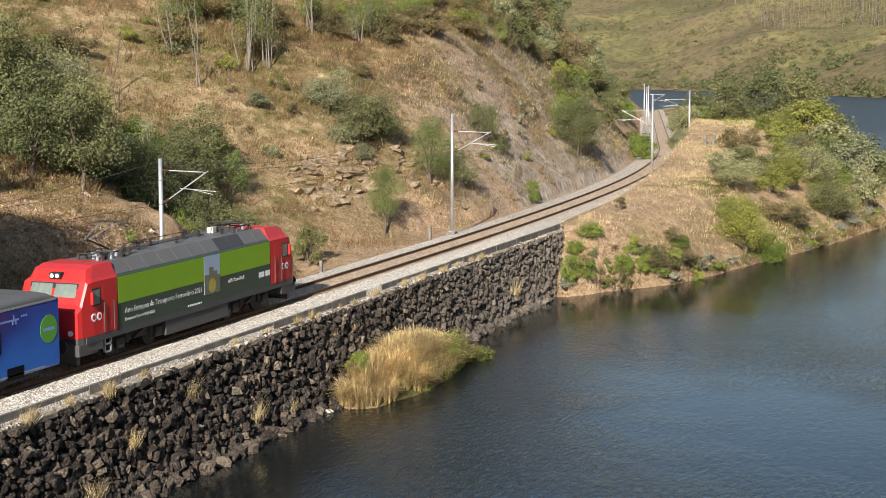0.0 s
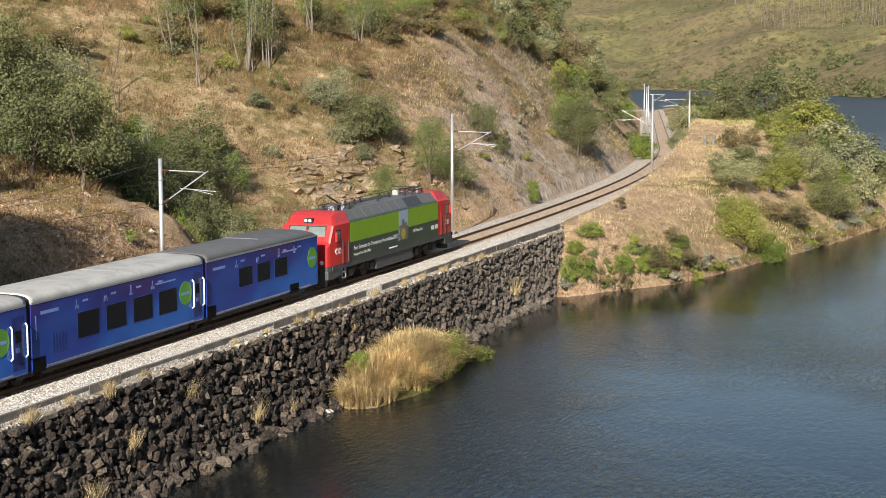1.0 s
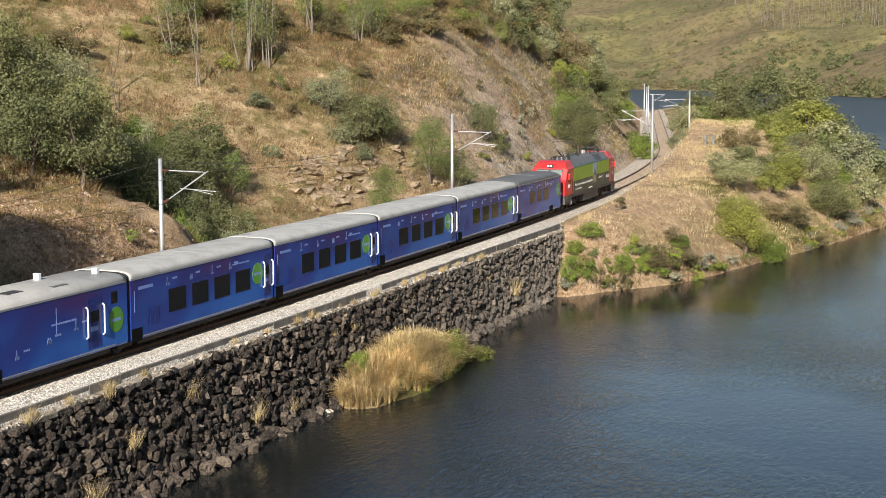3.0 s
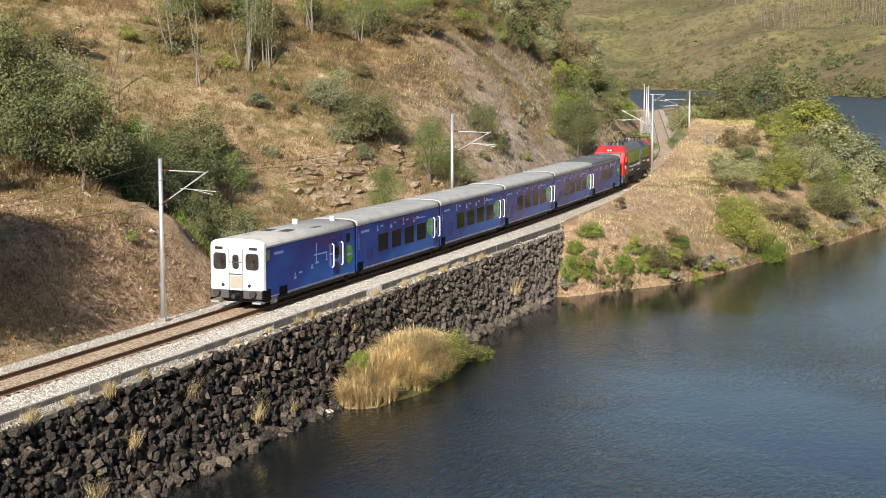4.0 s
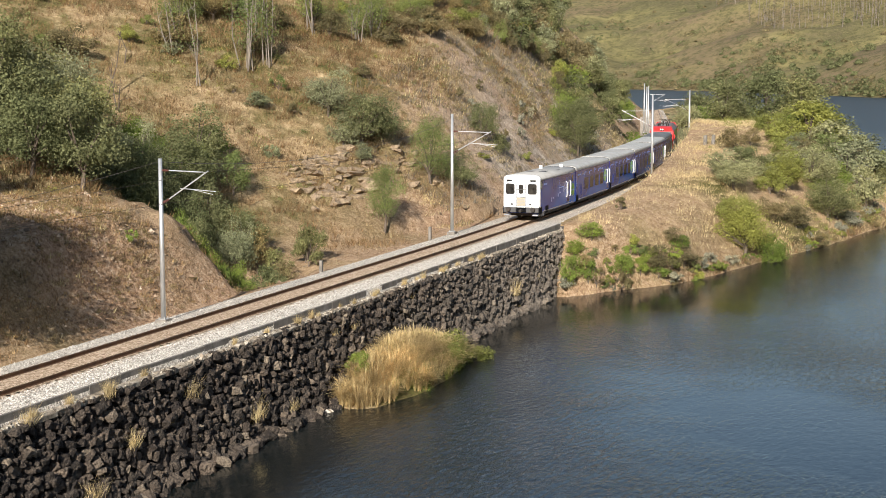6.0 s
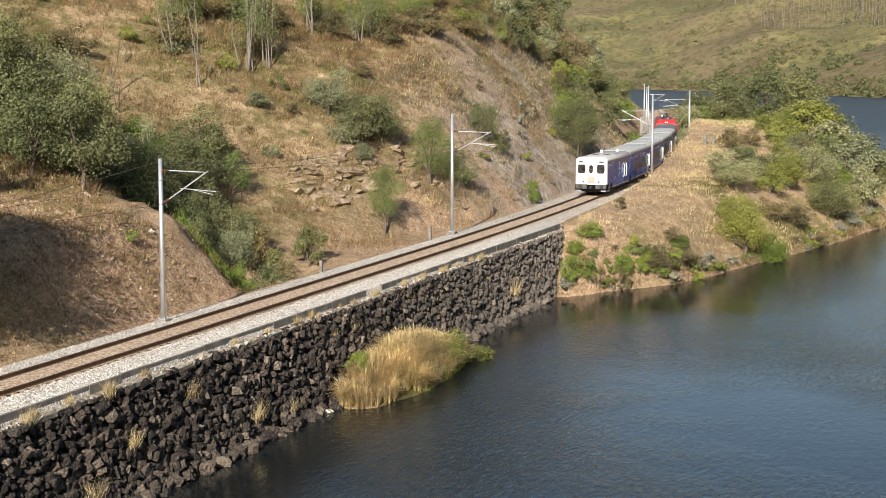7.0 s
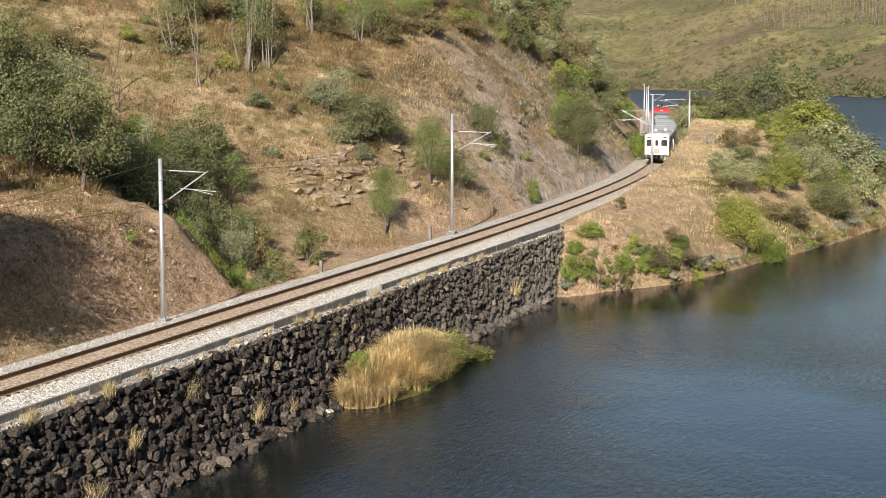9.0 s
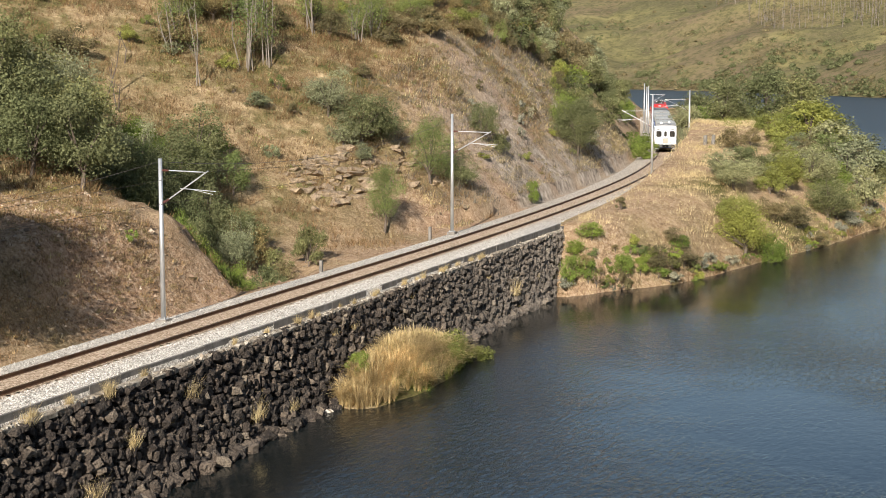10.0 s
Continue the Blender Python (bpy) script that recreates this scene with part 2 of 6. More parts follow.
    paint("coach_violet", (0.014, 0.030, 0.17), 0.28, 0.06, 0, (0.02, 0.02, 0.06))
    paint("coach_light_blue", (0.20, 0.30, 0.62), 0.35, 0.05)
    paint("coach_roof", (0.46, 0.45, 0.415), 0.5, 0.62, 0, (0.19, 0.175, 0.15))
    paint("coach_grey", (0.27, 0.28, 0.30), 0.4, 0.2)
    paint("white_paint", (0.80, 0.80, 0.79), 0.35, 0.10, 0, (0.30, 0.27, 0.22))
    paint("lettering_white", (0.46, 0.47, 0.45), 0.4, 0.12)
    paint("emblem_green", (0.10, 0.30, 0.035), 0.35, 0.04)
    # near-black for places in deep shade: wheel recesses and below the driving end
    paint("recess_shade", (0.005, 0.005, 0.006), 0.9, 0.0, spec=0.1)
    paint("tail_roof", (0.30, 0.295, 0.28), 0.5, 0.45, 0, (0.12, 0.11, 0.10))
    paint("black_rubber", (0.014, 0.014, 0.015), 0.65, 0.2)
    paint("picture_sky", (0.34, 0.42, 0.52), 0.4, 0.1)
    paint("picture_land", (0.16, 0.17, 0.12), 0.4, 0.3)
    paint("picture_gold", (0.42, 0.33, 0.06), 0.4, 0.2)
    n = Nodes("dark_glass", 0.10, 0, 0.25)
    n.colour((0.006, 0.007, 0.010))
    n = Nodes("end_glass", 0.08, 0, 0.6)
    n.colour(n.ramp(n.noise(1.6, 3), (0.35, (0.010, 0.009, 0.009)), (0.65, (0.050, 0.044, 0.038))))
    paint("grille_tan", (0.36, 0.31, 0.22), 0.6, 0.25)
    n = Nodes("cab_glass", 0.08, 0, 0.9)
    n.colour(n.ramp(n.noise(1.2, 3), (0.3, (0.11, 0.14, 0.125)), (0.7, (0.20, 0.235, 0.21))))
    n = Nodes("lamp_lens", 0.12, 0, 0.8)
    n.colour((0.85, 0.85, 0.82))


make_materials()

# ================= mesh helpers =================


def mesh_of(name, bm, material, smooth=False):
    me = bpy.data.meshes.new(name)
    bm.normal_update()
    bm.to_mesh(me)
    bm.free()
    me.materials.append(MATS[material])
    if smooth:
        me.polygons.foreach_set("use_smooth", [True] * len(me.polygons))
    return me


def part(name, bm, material, parent, label="", smooth=False, m=None):
    """One mesh object under a thing or under a part."""
    ob = new(name, mesh_of(name, bm, material, smooth))
    ob.parent = parent
    if m is not None:
        ob.matrix_basis = m
    return tagged(ob, label)


def thing(name, label, category, m=None, group="", kind=""):
    ob = new(name)
    ob.empty_display_size = 0.3
    if m is not None:
        ob.matrix_basis = m
    return tagged(ob, label, category, group, kind)


def raw(name, verts, faces, material, smooth=False):
    me = bpy.data.meshes.new(name)
    me.from_pydata([tuple(v) for v in verts], [], [tuple(f) for f in faces])
    me.materials.append(MATS[material])
    if smooth:
        me.polygons.foreach_set("use_smooth", [True] * len(me.polygons))
    me.update()
    return me


def box(bm, x0, x1, y0, y1, z0, z1, bevel=0.0):
    r = bmesh.ops.create_cube(bm, size=1.0)
    vs = r["verts"]
    for v in vs:
        v.co = Vector(((x0 + x1) / 2 + v.co.x * (x1 - x0), (y0 + y1) / 2 + v.co.y * (y1 - y0), (z0 + z1) / 2 + v.co.z * (z1 - z0)))
    if bevel:
        edges = list({e for v in vs for e in v.link_edges})
        bmesh.ops.bevel(bm, geom=edges, offset=bevel, segments=2, affect="EDGES", profile=0.6)
    return bm


def boxed(*args):
    return box(bmesh.new(), *args)


def rod(bm, a, b, r0, r1=None, sides=8, caps=True):
    a, b = Vector(a), Vector(b)
    r1 = r0 if r1 is None else r1
    turn = (b - a).to_track_quat("Z", "Y").to_matrix()
    rings = []
    for centre, r in ((a, r0), (b, r1)):
        rings.append([bm.verts.new(centre + turn @ Vector((r * math.cos(2 * math.pi * i / sides), r * math.sin(2 * math.pi * i / sides), 0))) for i in range(sides)])
    for i in range(sides):
        j = (i + 1) % sides
        bm.faces.new((rings[0][i], rings[0][j], rings[1][j], rings[1][i]))
    if caps:
        bm.faces.new(rings[0][::-1])
        bm.faces.new(rings[1])
    return bm


def disc(bm, centre, axis, r, depth, sides=20):
    c, a = Vector(centre), Vector(axis).normalized()
    return rod(bm, c - a * depth / 2, c + a * depth / 2, r, r, sides)


def loft(bm, rings, close_ends=True):
    """Skin a row of closed rings of equal length."""
    vs = [[bm.verts.new(p) for p in ring] for ring in rings]
    n = len(vs[0])
    for a, b in zip(vs, vs[1:]):
        for i in range(n):
            j = (i + 1) % n
            bm.faces.new((a[i], a[j], b[j], b[i]))
    if close_ends:
        bm.faces.new(vs[0][::-1])
        bm.faces.new(vs[-1])
    return bm


# ================= plan: the line and the lie of the land =================
WATER = -5.0
EASE_FROM, EASE_TO, RADIUS, LAST = 79.36, 157.11, 440.3, 221.0  # easement, then a left-hand bend
GRADE_FROM, GRADE = 100.0, 0.0029


def climb(s):
    """Height of the rails over the wall's level, for numbers or arrays."""
    s = np.clip(s, GRADE_FROM, 345.0)
    return GRADE * (s - GRADE_FROM) + 0.004 * np.clip(s - 225.0, 0, 90)


def lay_out():
    """Stations every half metre: s, x, y, heading."""
    s = np.arange(-40, 460, 0.5)
    bend = np.where(s < LAST, np.clip((s - EASE_FROM) / (EASE_TO - EASE_FROM), 0, 1) / RADIUS, 0)
    h = np.cumsum(bend) * 0.5
    return s, -40.5 + np.cumsum(np.cos(h)) * 0.5, np.cumsum(np.sin(h)) * 0.5, h


STATION, LINE_X, LINE_Y, HEADING = lay_out()


def line(s, lat=0.0):
    """Place and heading on the railway at s metres along it, lat metres to its left."""
    h = float(np.interp(s, STATION, HEADING))
    x = float(np.interp(s, STATION, LINE_X)) - lat * math.sin(h)
    y = float(np.interp(s, STATION, LINE_Y)) + lat * math.cos(h)
    return Vector((x, y, float(climb(s)))), h


def to_line(x, y):
    """s and lat for places x, y (arrays)."""
    s = np.clip(np.asarray(x, float), -2500, 440)
    for _ in range(7):
        h = np.interp(s, STATION, HEADING)
        cx, cy = np.interp(s, STATION, LINE_X), np.interp(s, STATION, LINE_Y)
        cx = np.where(s < STATION[0], s, cx)
        s = np.clip(s + 0.9 * ((x - cx) * np.cos(h) + (y - cy) * np.sin(h)), -2500, 455)
    h = np.interp(s, STATION, HEADING)
    cx, cy = np.where(s < STATION[0], s, np.interp(s, STATION, LINE_X)), np.interp(s, STATION, LINE_Y)
    return s, -(x - cx) * np.sin(h) + (y - cy) * np.cos(h)


def steps(v, places, values):
    """Smoothed interpolation."""
    total = 0
    for d, w in ((-6, 0.15), (-3, 0.2), (0, 0.3), (3, 0.2), (6, 0.15)):
        total = total + w * np.interp(v + d, places, values)
    return total


S_ROW = (20, 50, 62, 70, 80, 94, 106, 118, 135, 150, 165, 190, 215, 260, 420)
FOOT = (9.5, 9.5, 9.0, 9.0, 9.5, 9.5, 7.0, 4.6, 4.4, 4.4, 4.4, 4.4, 4.2, 4.2, 4.2)
CUT = (0.50, 0.50, 0.50, 0.50, 0.50, 0.55, 0.75, 1.0, 1.2, 1.25, 1.25, 1.2, 1.3, 1.4, 1.2)
CREST = (3.0, 3.0, 3.0, 3.0, 3.0, 4.0, 6.0, 8.5, 13.0, 15.5, 17.0, 19.0, 22.0, 22.0, 20.0)
BACK = (0.42, 0.42, 0.42, 0.44, 0.46, 0.46, 0.46, 0.45, 0.42, 0.40, 0.38, 0.35, 0.35, 0.35, 0.3)
SHORE_S = (104, 107.5, 112, 118, 138, 168, 200, 232, 260, 300, 420)
SHORE = (3.9, 4.2, 8.0, 12.0, 18.0, 26.5, 31.0, 27.0, 19.0, 14.0, 14.0)
MOUND_S = (100, 112, 125, 138, 152, 172, 190, 212, 240, 300)
MOUND = (-0.4, -0.3, 0.3, 1.1, 2.2, 3.7, 4.9, 3.6, 1.2, 0.0)


def fbm(x, y, size, seed):
    """Smooth value noise over arrays, three octaves."""
    rng = np.random.RandomState(seed)
    table = rng.rand(64, 64)
    total, amp = np.zeros(np.shape(x)), 0.55
    for k in range(3):
        u, v = np.asarray(x) / size * 2**k + 7.3 * k, np.asarray(y) / size * 2**k + 3.1 * k
        i, j = np.floor(u).astype(int), np.floor(v).astype(int)
        fu, fv = u - i, v - j
        fu, fv = fu * fu * (3 - 2 * fu), fv * fv * (3 - 2 * fv)
        i0, i1, j0, j1 = i % 64, (i + 1) % 64, j % 64, (j + 1) % 64
        total += amp * ((table[i0, j0] * (1 - fu) + table[i1, j0] * fu) * (1 - fv) + (table[i0, j1] * (1 - fu) + table[i1, j1] * fu) * fv - 0.5) * 2
        amp *= 0.5
    return total


def land(x, y, rough=True):
    """Height of the ground and its make-up (soil, rock, far) for arrays x, y."""
    x, y = np.asarray(x, float), np.asarray(y, float)
    s, lat = to_line(x, y)
    foot, cut = steps(s, S_ROW, FOOT), steps(s, S_ROW, CUT)
    crest, back = steps(s, S_ROW, CREST), steps(s, S_ROW, BACK)
    wob = fbm(s, lat, 9.0, 3) if rough else 0 * s
    wob_big = fbm(x, y, 30.0, 5) if rough else 0 * s
    rise = np.maximum(lat - foot, 0)
    z_cut = rise * cut
    edge = crest / cut
    z_hill = crest + (rise - edge) * back
    k = 1.6
    left = -np.logaddexp(-z_cut / k, -z_hill / k) * k + k * np.log(2.0) * np.exp(-z_cut / k / 2)
    left = np.where(rise > 0, np.maximum(left, 0) * 1.0, 0)
    grow = np.clip(rise / 6, 0, 1)
    left = left + grow * (wob * 0.75 + wob_big * 1.6 * np.clip(rise / 14, 0, 1)) + np.clip(rise / 2, 0, 1) * 0.25 * (fbm(s, lat, 2.4, 8) if rough else 0)
    left = left + np.clip(rise / 2.5, 0, 1) * np.clip((cut - 0.9) / 0.2, 0, 1) * 0.55 * ((fbm(s, lat * 0.3, 3.2, 19) if rough else 0))
    # the bank beside the first mast ends in a steep nose above a gully
    slope_up = np.clip(lat - 4.25, 0, None) * (1.62 + 0.12 * wob)
    shelf = 5.0 + 0.20 * (lat - 8.5) + 0.35 * wob
    nose = -np.logaddexp(-slope_up / 0.35, -shelf / 0.35) * 0.35
    nose = nose + np.clip((lat - 4.6) / 1.5, 0, 1) * (0.62 * fbm(s, lat, 2.3, 43) + 0.30 * fbm(s, lat, 1.1, 47) if rough else 0)
    verge = 74.3 + 0.34 * np.clip(lat - 5, 0, 9) + 0.7 * wob
    left = np.maximum(left, nose / (1 + np.exp(np.clip((s - verge) / 0.33, -30, 30))) * (lat > 4.2))
    left = left - 0.55
    # a hollow beside the line where a gully comes down
    left = left - 2.6 * np.exp(-((s - 80.5) / 6.0) ** 2) * np.clip((lat - 4.3) / 2.5, 0, 1) * np.exp(-np.clip(lat - 9, 0, None) / 6)
    left = np.minimum(left, 46 + 0.06 * lat)
    sink = np.clip((s - 400) * 0.35, 0, 80)
    left = left - sink
    # the spur on the lake side
    shore = steps(s, SHORE_S, SHORE) + (fbm(s, lat, 6.0, 11) * 0.9 if rough else 0) * np.clip((s - 109) / 6, 0, 1)
    mound = steps(s, MOUND_S, MOUND)
    off = -lat
    u = np.clip((off - 3.2) / np.maximum(shore - 3.2, 0.3), 0, 3)
    top = -0.40 + (mound + 0.40) * np.clip((off - 2.1) / 2.0, 0, 1)
    fall = np.clip((u - 0.34) / 0.66, 0, None)
    right = top + (WATER - mound) * np.where(fall < 1, fall**1.6, 1 + (fall - 1) * 1.2)
    right = np.where(off > 1.5, right, -0.55)
    right = right + np.clip((off - 4) / 4, 0, 1) * (wob * 0.45 + (fbm(s, lat, 2.6, 17) * 0.22 if rough else 0)) * (right > WATER - 1)
    right = np.where((s < 113.5) & (off > 2.8), np.minimum(right, -5.6 + np.clip(s - 106.6, 0, None) * 0.78), right)
    right = np.where((s < 112.6) & (off <= 2.8), -0.62, np.where(s < 106.5, -9.0, right))
    near = np.where(lat > 0, left, right - sink) + climb(s)
    near = np.where(lat < -90, -9.0, np.maximum(near, -9.0))
    # overgrown bank of silt at the foot of the wall
    silt = -5.6 + 1.9 * np.exp(-(((x - 75.2) / 6.9) ** 2 + ((y + 5.0) / 1.9) ** 2) ** 1.3) + 0.15 * fbm(x, y, 1.5, 41)
    near = np.where((off > 2.9) & (s < 100), np.maximum(near, silt), near)
    # the far shore
    dx, dy = x - EYE.x, y - EYE.y
    dist, az = np.hypot(dx, dy), np.degrees(np.arctan2(dy, dx))
    shore_d = 835 + 30 * np.clip(az - 5, -20, 9) + 22 * fbm(az * 10, az * 0 + 1.5, 30, 21)
    hill = (dist - shore_d) * (0.20 + 0.05 * fbm(x, y, 260, 23)) + np.clip((dist - shore_d) / 60, 0, 1) * (fbm(x, y, 150, 25) * 24 + fbm(x, y, 40, 27) * 3.4) + WATER
    hill = np.minimum(hill, 150 + 0.02 * dist)
    hill = np.maximum(hill, -9.0)
    near = np.where((dist > 640) | (s > 450), -9.0, near)
    # the bank on which the camera stands
    d = dx * math.cos(YAW) + dy * math.sin(YAW)
    q = -dx * math.sin(YAW) + dy * math.cos(YAW)
    bank = 10.3 - 0.65 * np.clip(d + 1.0, 0, None) - 0.45 * np.clip(np.abs(q + 14) - 18, 0, None)
    z = np.maximum(np.maximum(near, hill), np.maximum(bank, -9.0))
    soil = np.clip((cut - 0.62) / 0.3, 0, 1) * np.clip(1.15 - rise / np.maximum(edge, 1) * 1.0 + wob * 0.9, 0, 1) * (lat > 0) * np.clip(1.2 - (s - 175) / 30, 0, 1)
    soil = np.maximum(soil, (lat > 3) * (s < 74.5) * np.clip(1.35 - rise / 8.0 + wob * 0.5, 0, 1))
    soil = np.maximum(soil, np.exp(-(((s - 147) / 8.0) ** 2 + ((lat - 13) / 5.0) ** 2)) * 1.3)
    flat = np.clip((lat - 2) / 2, 0, 1) * np.clip(1.3 - rise / 4.0 + wob, 0, 1)
    soil = np.maximum(soil, flat)
    bare = np.clip(0.5 + wob * 1.2 + 0.6 * (fbm(s, lat, 3.2, 31)), 0, 1)
    soil = np.maximum(soil * (0.45 + 0.55 * bare), (lat < -3) * np.clip(0.45 + 1.1 * fbm(s, lat, 7, 33) + 0.75 * np.clip((lat + 8) / 3, 0, 1), 0, 1.2) * (s > 106) * np.clip((215 - s) / 20, 0, 1) * 0.6)
    rock = np.clip((cut - 0.95) / 0.2, 0, 1) * np.clip(1.25 - rise / np.maximum(edge, 1), 0, 1) * (lat > 0) * np.clip((fbm(s, lat, 5, 37) + 0.45) * 1.8, 0, 1) * np.clip((s - 112) / 14, 0, 1)
    return z, np.clip(soil, 0, 1), np.clip(rock, 0, 1) * np.clip((205 - s) / 25, 0, 1), np.clip((dist - 420) / 150, 0, 1)


def ground_at(x, y):
    return float(land(np.array([x]), np.array([y]))[0][0])


def spaced(*runs):
    out = [runs[0][0]]
    for a, b, step in runs:
        n = max(1, round((b - a) / step))
        out += [a + (b - a) * (i + 1) / n for i in range(n)]
    return np.array(out)


def build_ground():
    xs = spaced((-2500, -300, 200), (-300, -30, 15), (-30, 38, 4), (38, 130, 0.55), (130, 215, 0.8), (215, 330, 2.0), (330, 760, 10), (760, 1250, 9), (1250, 2600, 75), (2600, 4200, 400))
    ys = spaced((-3000, -500, 250), (-500, -120, 20), (-120, -36, 4), (-36, -5, 0.8), (-5, 26, 0.5), (26, 62, 0.9), (62, 120, 3), (120, 360, 9), (360, 900, 30), (900, 3500, 260))
    gx, gy = np.meshgrid(xs, ys, indexing="ij")
    z, soil, rock, far = land(gx, gy)
    nx, ny = len(xs), len(ys)
    co = np.stack([gx, gy, z], -1).reshape(-1, 3)
    idx = np.arange(nx * ny).reshape(nx, ny)
    quads = np.stack([idx[:-1, :-1], idx[1:, :-1], idx[1:, 1:], idx[:-1, 1:]], -1).reshape(-1, 4)
    me = bpy.data.meshes.new("ground")
    me.vertices.add(len(co))
    me.vertices.foreach_set("co", co.ravel())
    me.loops.add(quads.size)
    me.loops.foreach_set("vertex_index", quads.ravel())
    me.polygons.add(len(quads))
    me.polygons.foreach_set("loop_start", np.arange(0, quads.size, 4))
    me.polygons.foreach_set("use_smooth", [True] * len(quads))
    for name, values in (("soil", soil), ("rock", rock), ("far", far)):
        me.attributes.new(name, "FLOAT", "POINT").data.foreach_set("value", values.ravel())
    me.materials.append(MATS["hillside_earth"])
    me.update()
    me.validate()
    return tagged(new("ground", me), "dry grassy hillsides with red soil and rocky cuttings beside the lake", "ground", kind="structure")


def build_water():
    bm = bmesh.new()
    v = [bm.verts.new((x, y, WATER)) for x, y in ((-2500, -3000), (4200, -3000), (4200, 3500), (-2500, 3500))]
    bm.faces.new(v)
    ob = new("water", mesh_of("water", bm, "lake_water"))
    return tagged(ob, "dark rippled lake water reflecting sky and banks", "water", kind="structure")


build_ground()
build_water()

# ================= railway =================


def sweep(profile, s0, s1, step, material, name, smooth=False, attr=None):
    """Sweep a lateral profile (lat, z) along the line."""
    n = max(1, round((s1 - s0) / step))
    verts, faces, k = [], [], len(profile)
    for i in range(n + 1):
        s = s0 + (s1 - s0) * i / n
        for lat, z in profile:
            p, _ = line(s, lat)
            verts.append((p.x, p.y, p.z + z))
    for i in range(n):
        for j in range(k - 1):
            a = i * k + j
            faces.append((a, a + 1, a + k + 1, a + k))
    me = raw(name, verts, faces, material, smooth)
    if attr:
        values = [attr(lat) for _ in range(n + 1) for lat, z in profile]
        me.attributes.new("rust", "FLOAT", "POINT").data.foreach_set("value", values)
    return me


def build_railway():
    top = [(3.9, -0.78), (3.45, -0.48), (2.3, -0.26), (1.75, -0.185), (1.3, -0.165), (1.0, -0.165), (0.74, -0.16), (0.3, -0.155), (-0.3, -0.155), (-0.74, -0.16), (-1.0, -0.165), (-1.3, -0.165), (-1.75, -0.19), (-2.4, -0.215), (-2.84, -0.23), (-2.87, -0.6)]
    bed = new("trackbed", sweep(top, 10, 113.5, 1.5, "ballast_stone", "trackbed", True, lambda lat: 1.0 if abs(lat) < 1.1 else (0.45 if abs(lat) < 1.5 else 0.0)))
    tagged(bed, "pale crushed stone ballast bed stained rusty brown between rails", "ballast bed", kind="structure")
    slim = top[:-3] + [(-2.05, -0.25), (-2.7, -0.62)]
    bed = new("trackbed", sweep(slim, 113.5, 380, 1.5, "ballast_stone", "trackbed", True, lambda lat: 0.95 if abs(lat) < 1.1 else (0.5 if abs(lat) < 1.5 else 0.25)))
    tagged(bed, "pale dusty crushed stone ballast bed through the cutting", "ballast bed", kind="structure")
    # loose stones over the shoulder facing the lake, and on the far shoulder
    rng = random.Random(5)
    shapes = []
    for _ in range(5):
        shapes.append([(rng.uniform(0.7, 1.2) * x, rng.uniform(0.7, 1.2) * y, rng.uniform(0.6, 1.1) * z) for x, y, z in ((1, 0, 0), (-1, 0, 0), (0, 1, 0), (0, -1, 0), (0, 0, 1), (0, 0, -0.4))])
    tris = ((0, 2, 4), (2, 1, 4), (1, 3, 4), (3, 0, 4), (2, 0, 5), (1, 2, 5), (3, 1, 5), (0, 3, 5))
    verts, faces = [], []
    lats, zs = [p[0] for p in top][::-1], [p[1] for p in top][::-1]
    for i in range(12000):
        s = 40 + 75 * rng.random() ** 1.6
        lat = -rng.uniform(1.25, 2.72) if rng.random() < 0.72 else rng.uniform(1.25, 3.5)
        p, h = line(s, lat)
        z = float(np.interp(lat, lats, zs))
        r, turn = rng.uniform(0.022, 0.046), rng.uniform(0, 6.28)
        c, q = math.cos(turn) * r, math.sin(turn) * r
        n0 = len(verts)
        verts += [(p.x + x * c - y * q, p.y + x * q + y * c, z + 0.004 + w * r) for x, y, w in rng.choice(shapes)]
        faces += [(a + n0, b + n0, d + n0) for a, b, d in tris]
    tagged(new("ballast_stones", raw("ballast_stones", verts, faces, "loose_ballast")), "loose pale crushed stones lying on the ballast shoulders", "ballast", kind="stuff")

    track = thing("railway_track", "single broad gauge track with rusty rails on pale ballast", "railway track", kind="structure")
    w, hd = 0.036, 0.034
    prof = [(-0.07, -0.17), (-0.07, -0.155), (-0.012, -0.135), (-0.012, -0.045), (-w, -0.035), (-w, -0.004), (w, -0.004), (w, -0.035), (0.012, -0.045), (0.012, -0.135), (0.07, -0.155), (0.07, -0.17)]
    for side in (0.834 + w, -0.834 - w):
        rail = new("rail", sweep([(side + a, z) for a, z in prof], 10, 380, 1.5, "rail_steel", "rail"))
        rail.parent = track
        head = new("running_surface", sweep([(side - hd * 0.8, 0.0), (side + hd * 0.8, 0.0)][::-1], 10, 380, 1.5, "rail_head", "running_surface"))
        head.parent = rail
        tagged(head, "narrow worn steel running band")
    # sleepers lie almost level with the stones
    bm = bmesh.new()
    s = 12.0
    while s < 330:
        p, h = line(s)
        m = Matrix.Translation(p) @ Matrix.Rotation(h, 4, "Z")
        r = bmesh.ops.create_cube(bm, size=1.0)
        for v in r["verts"]:
            v.co = m @ Vector((v.co.x * (0.24 if v.co.z < 0 else 0.2), v.co.y * 2.4, -0.245 + v.co.z * 0.16))
        s += 0.6
    ob = part("sleepers", bm, "sleeper_concrete", track, "dusty concrete sleepers sunk in ballast")
    tagged(ob, kind="stuff")


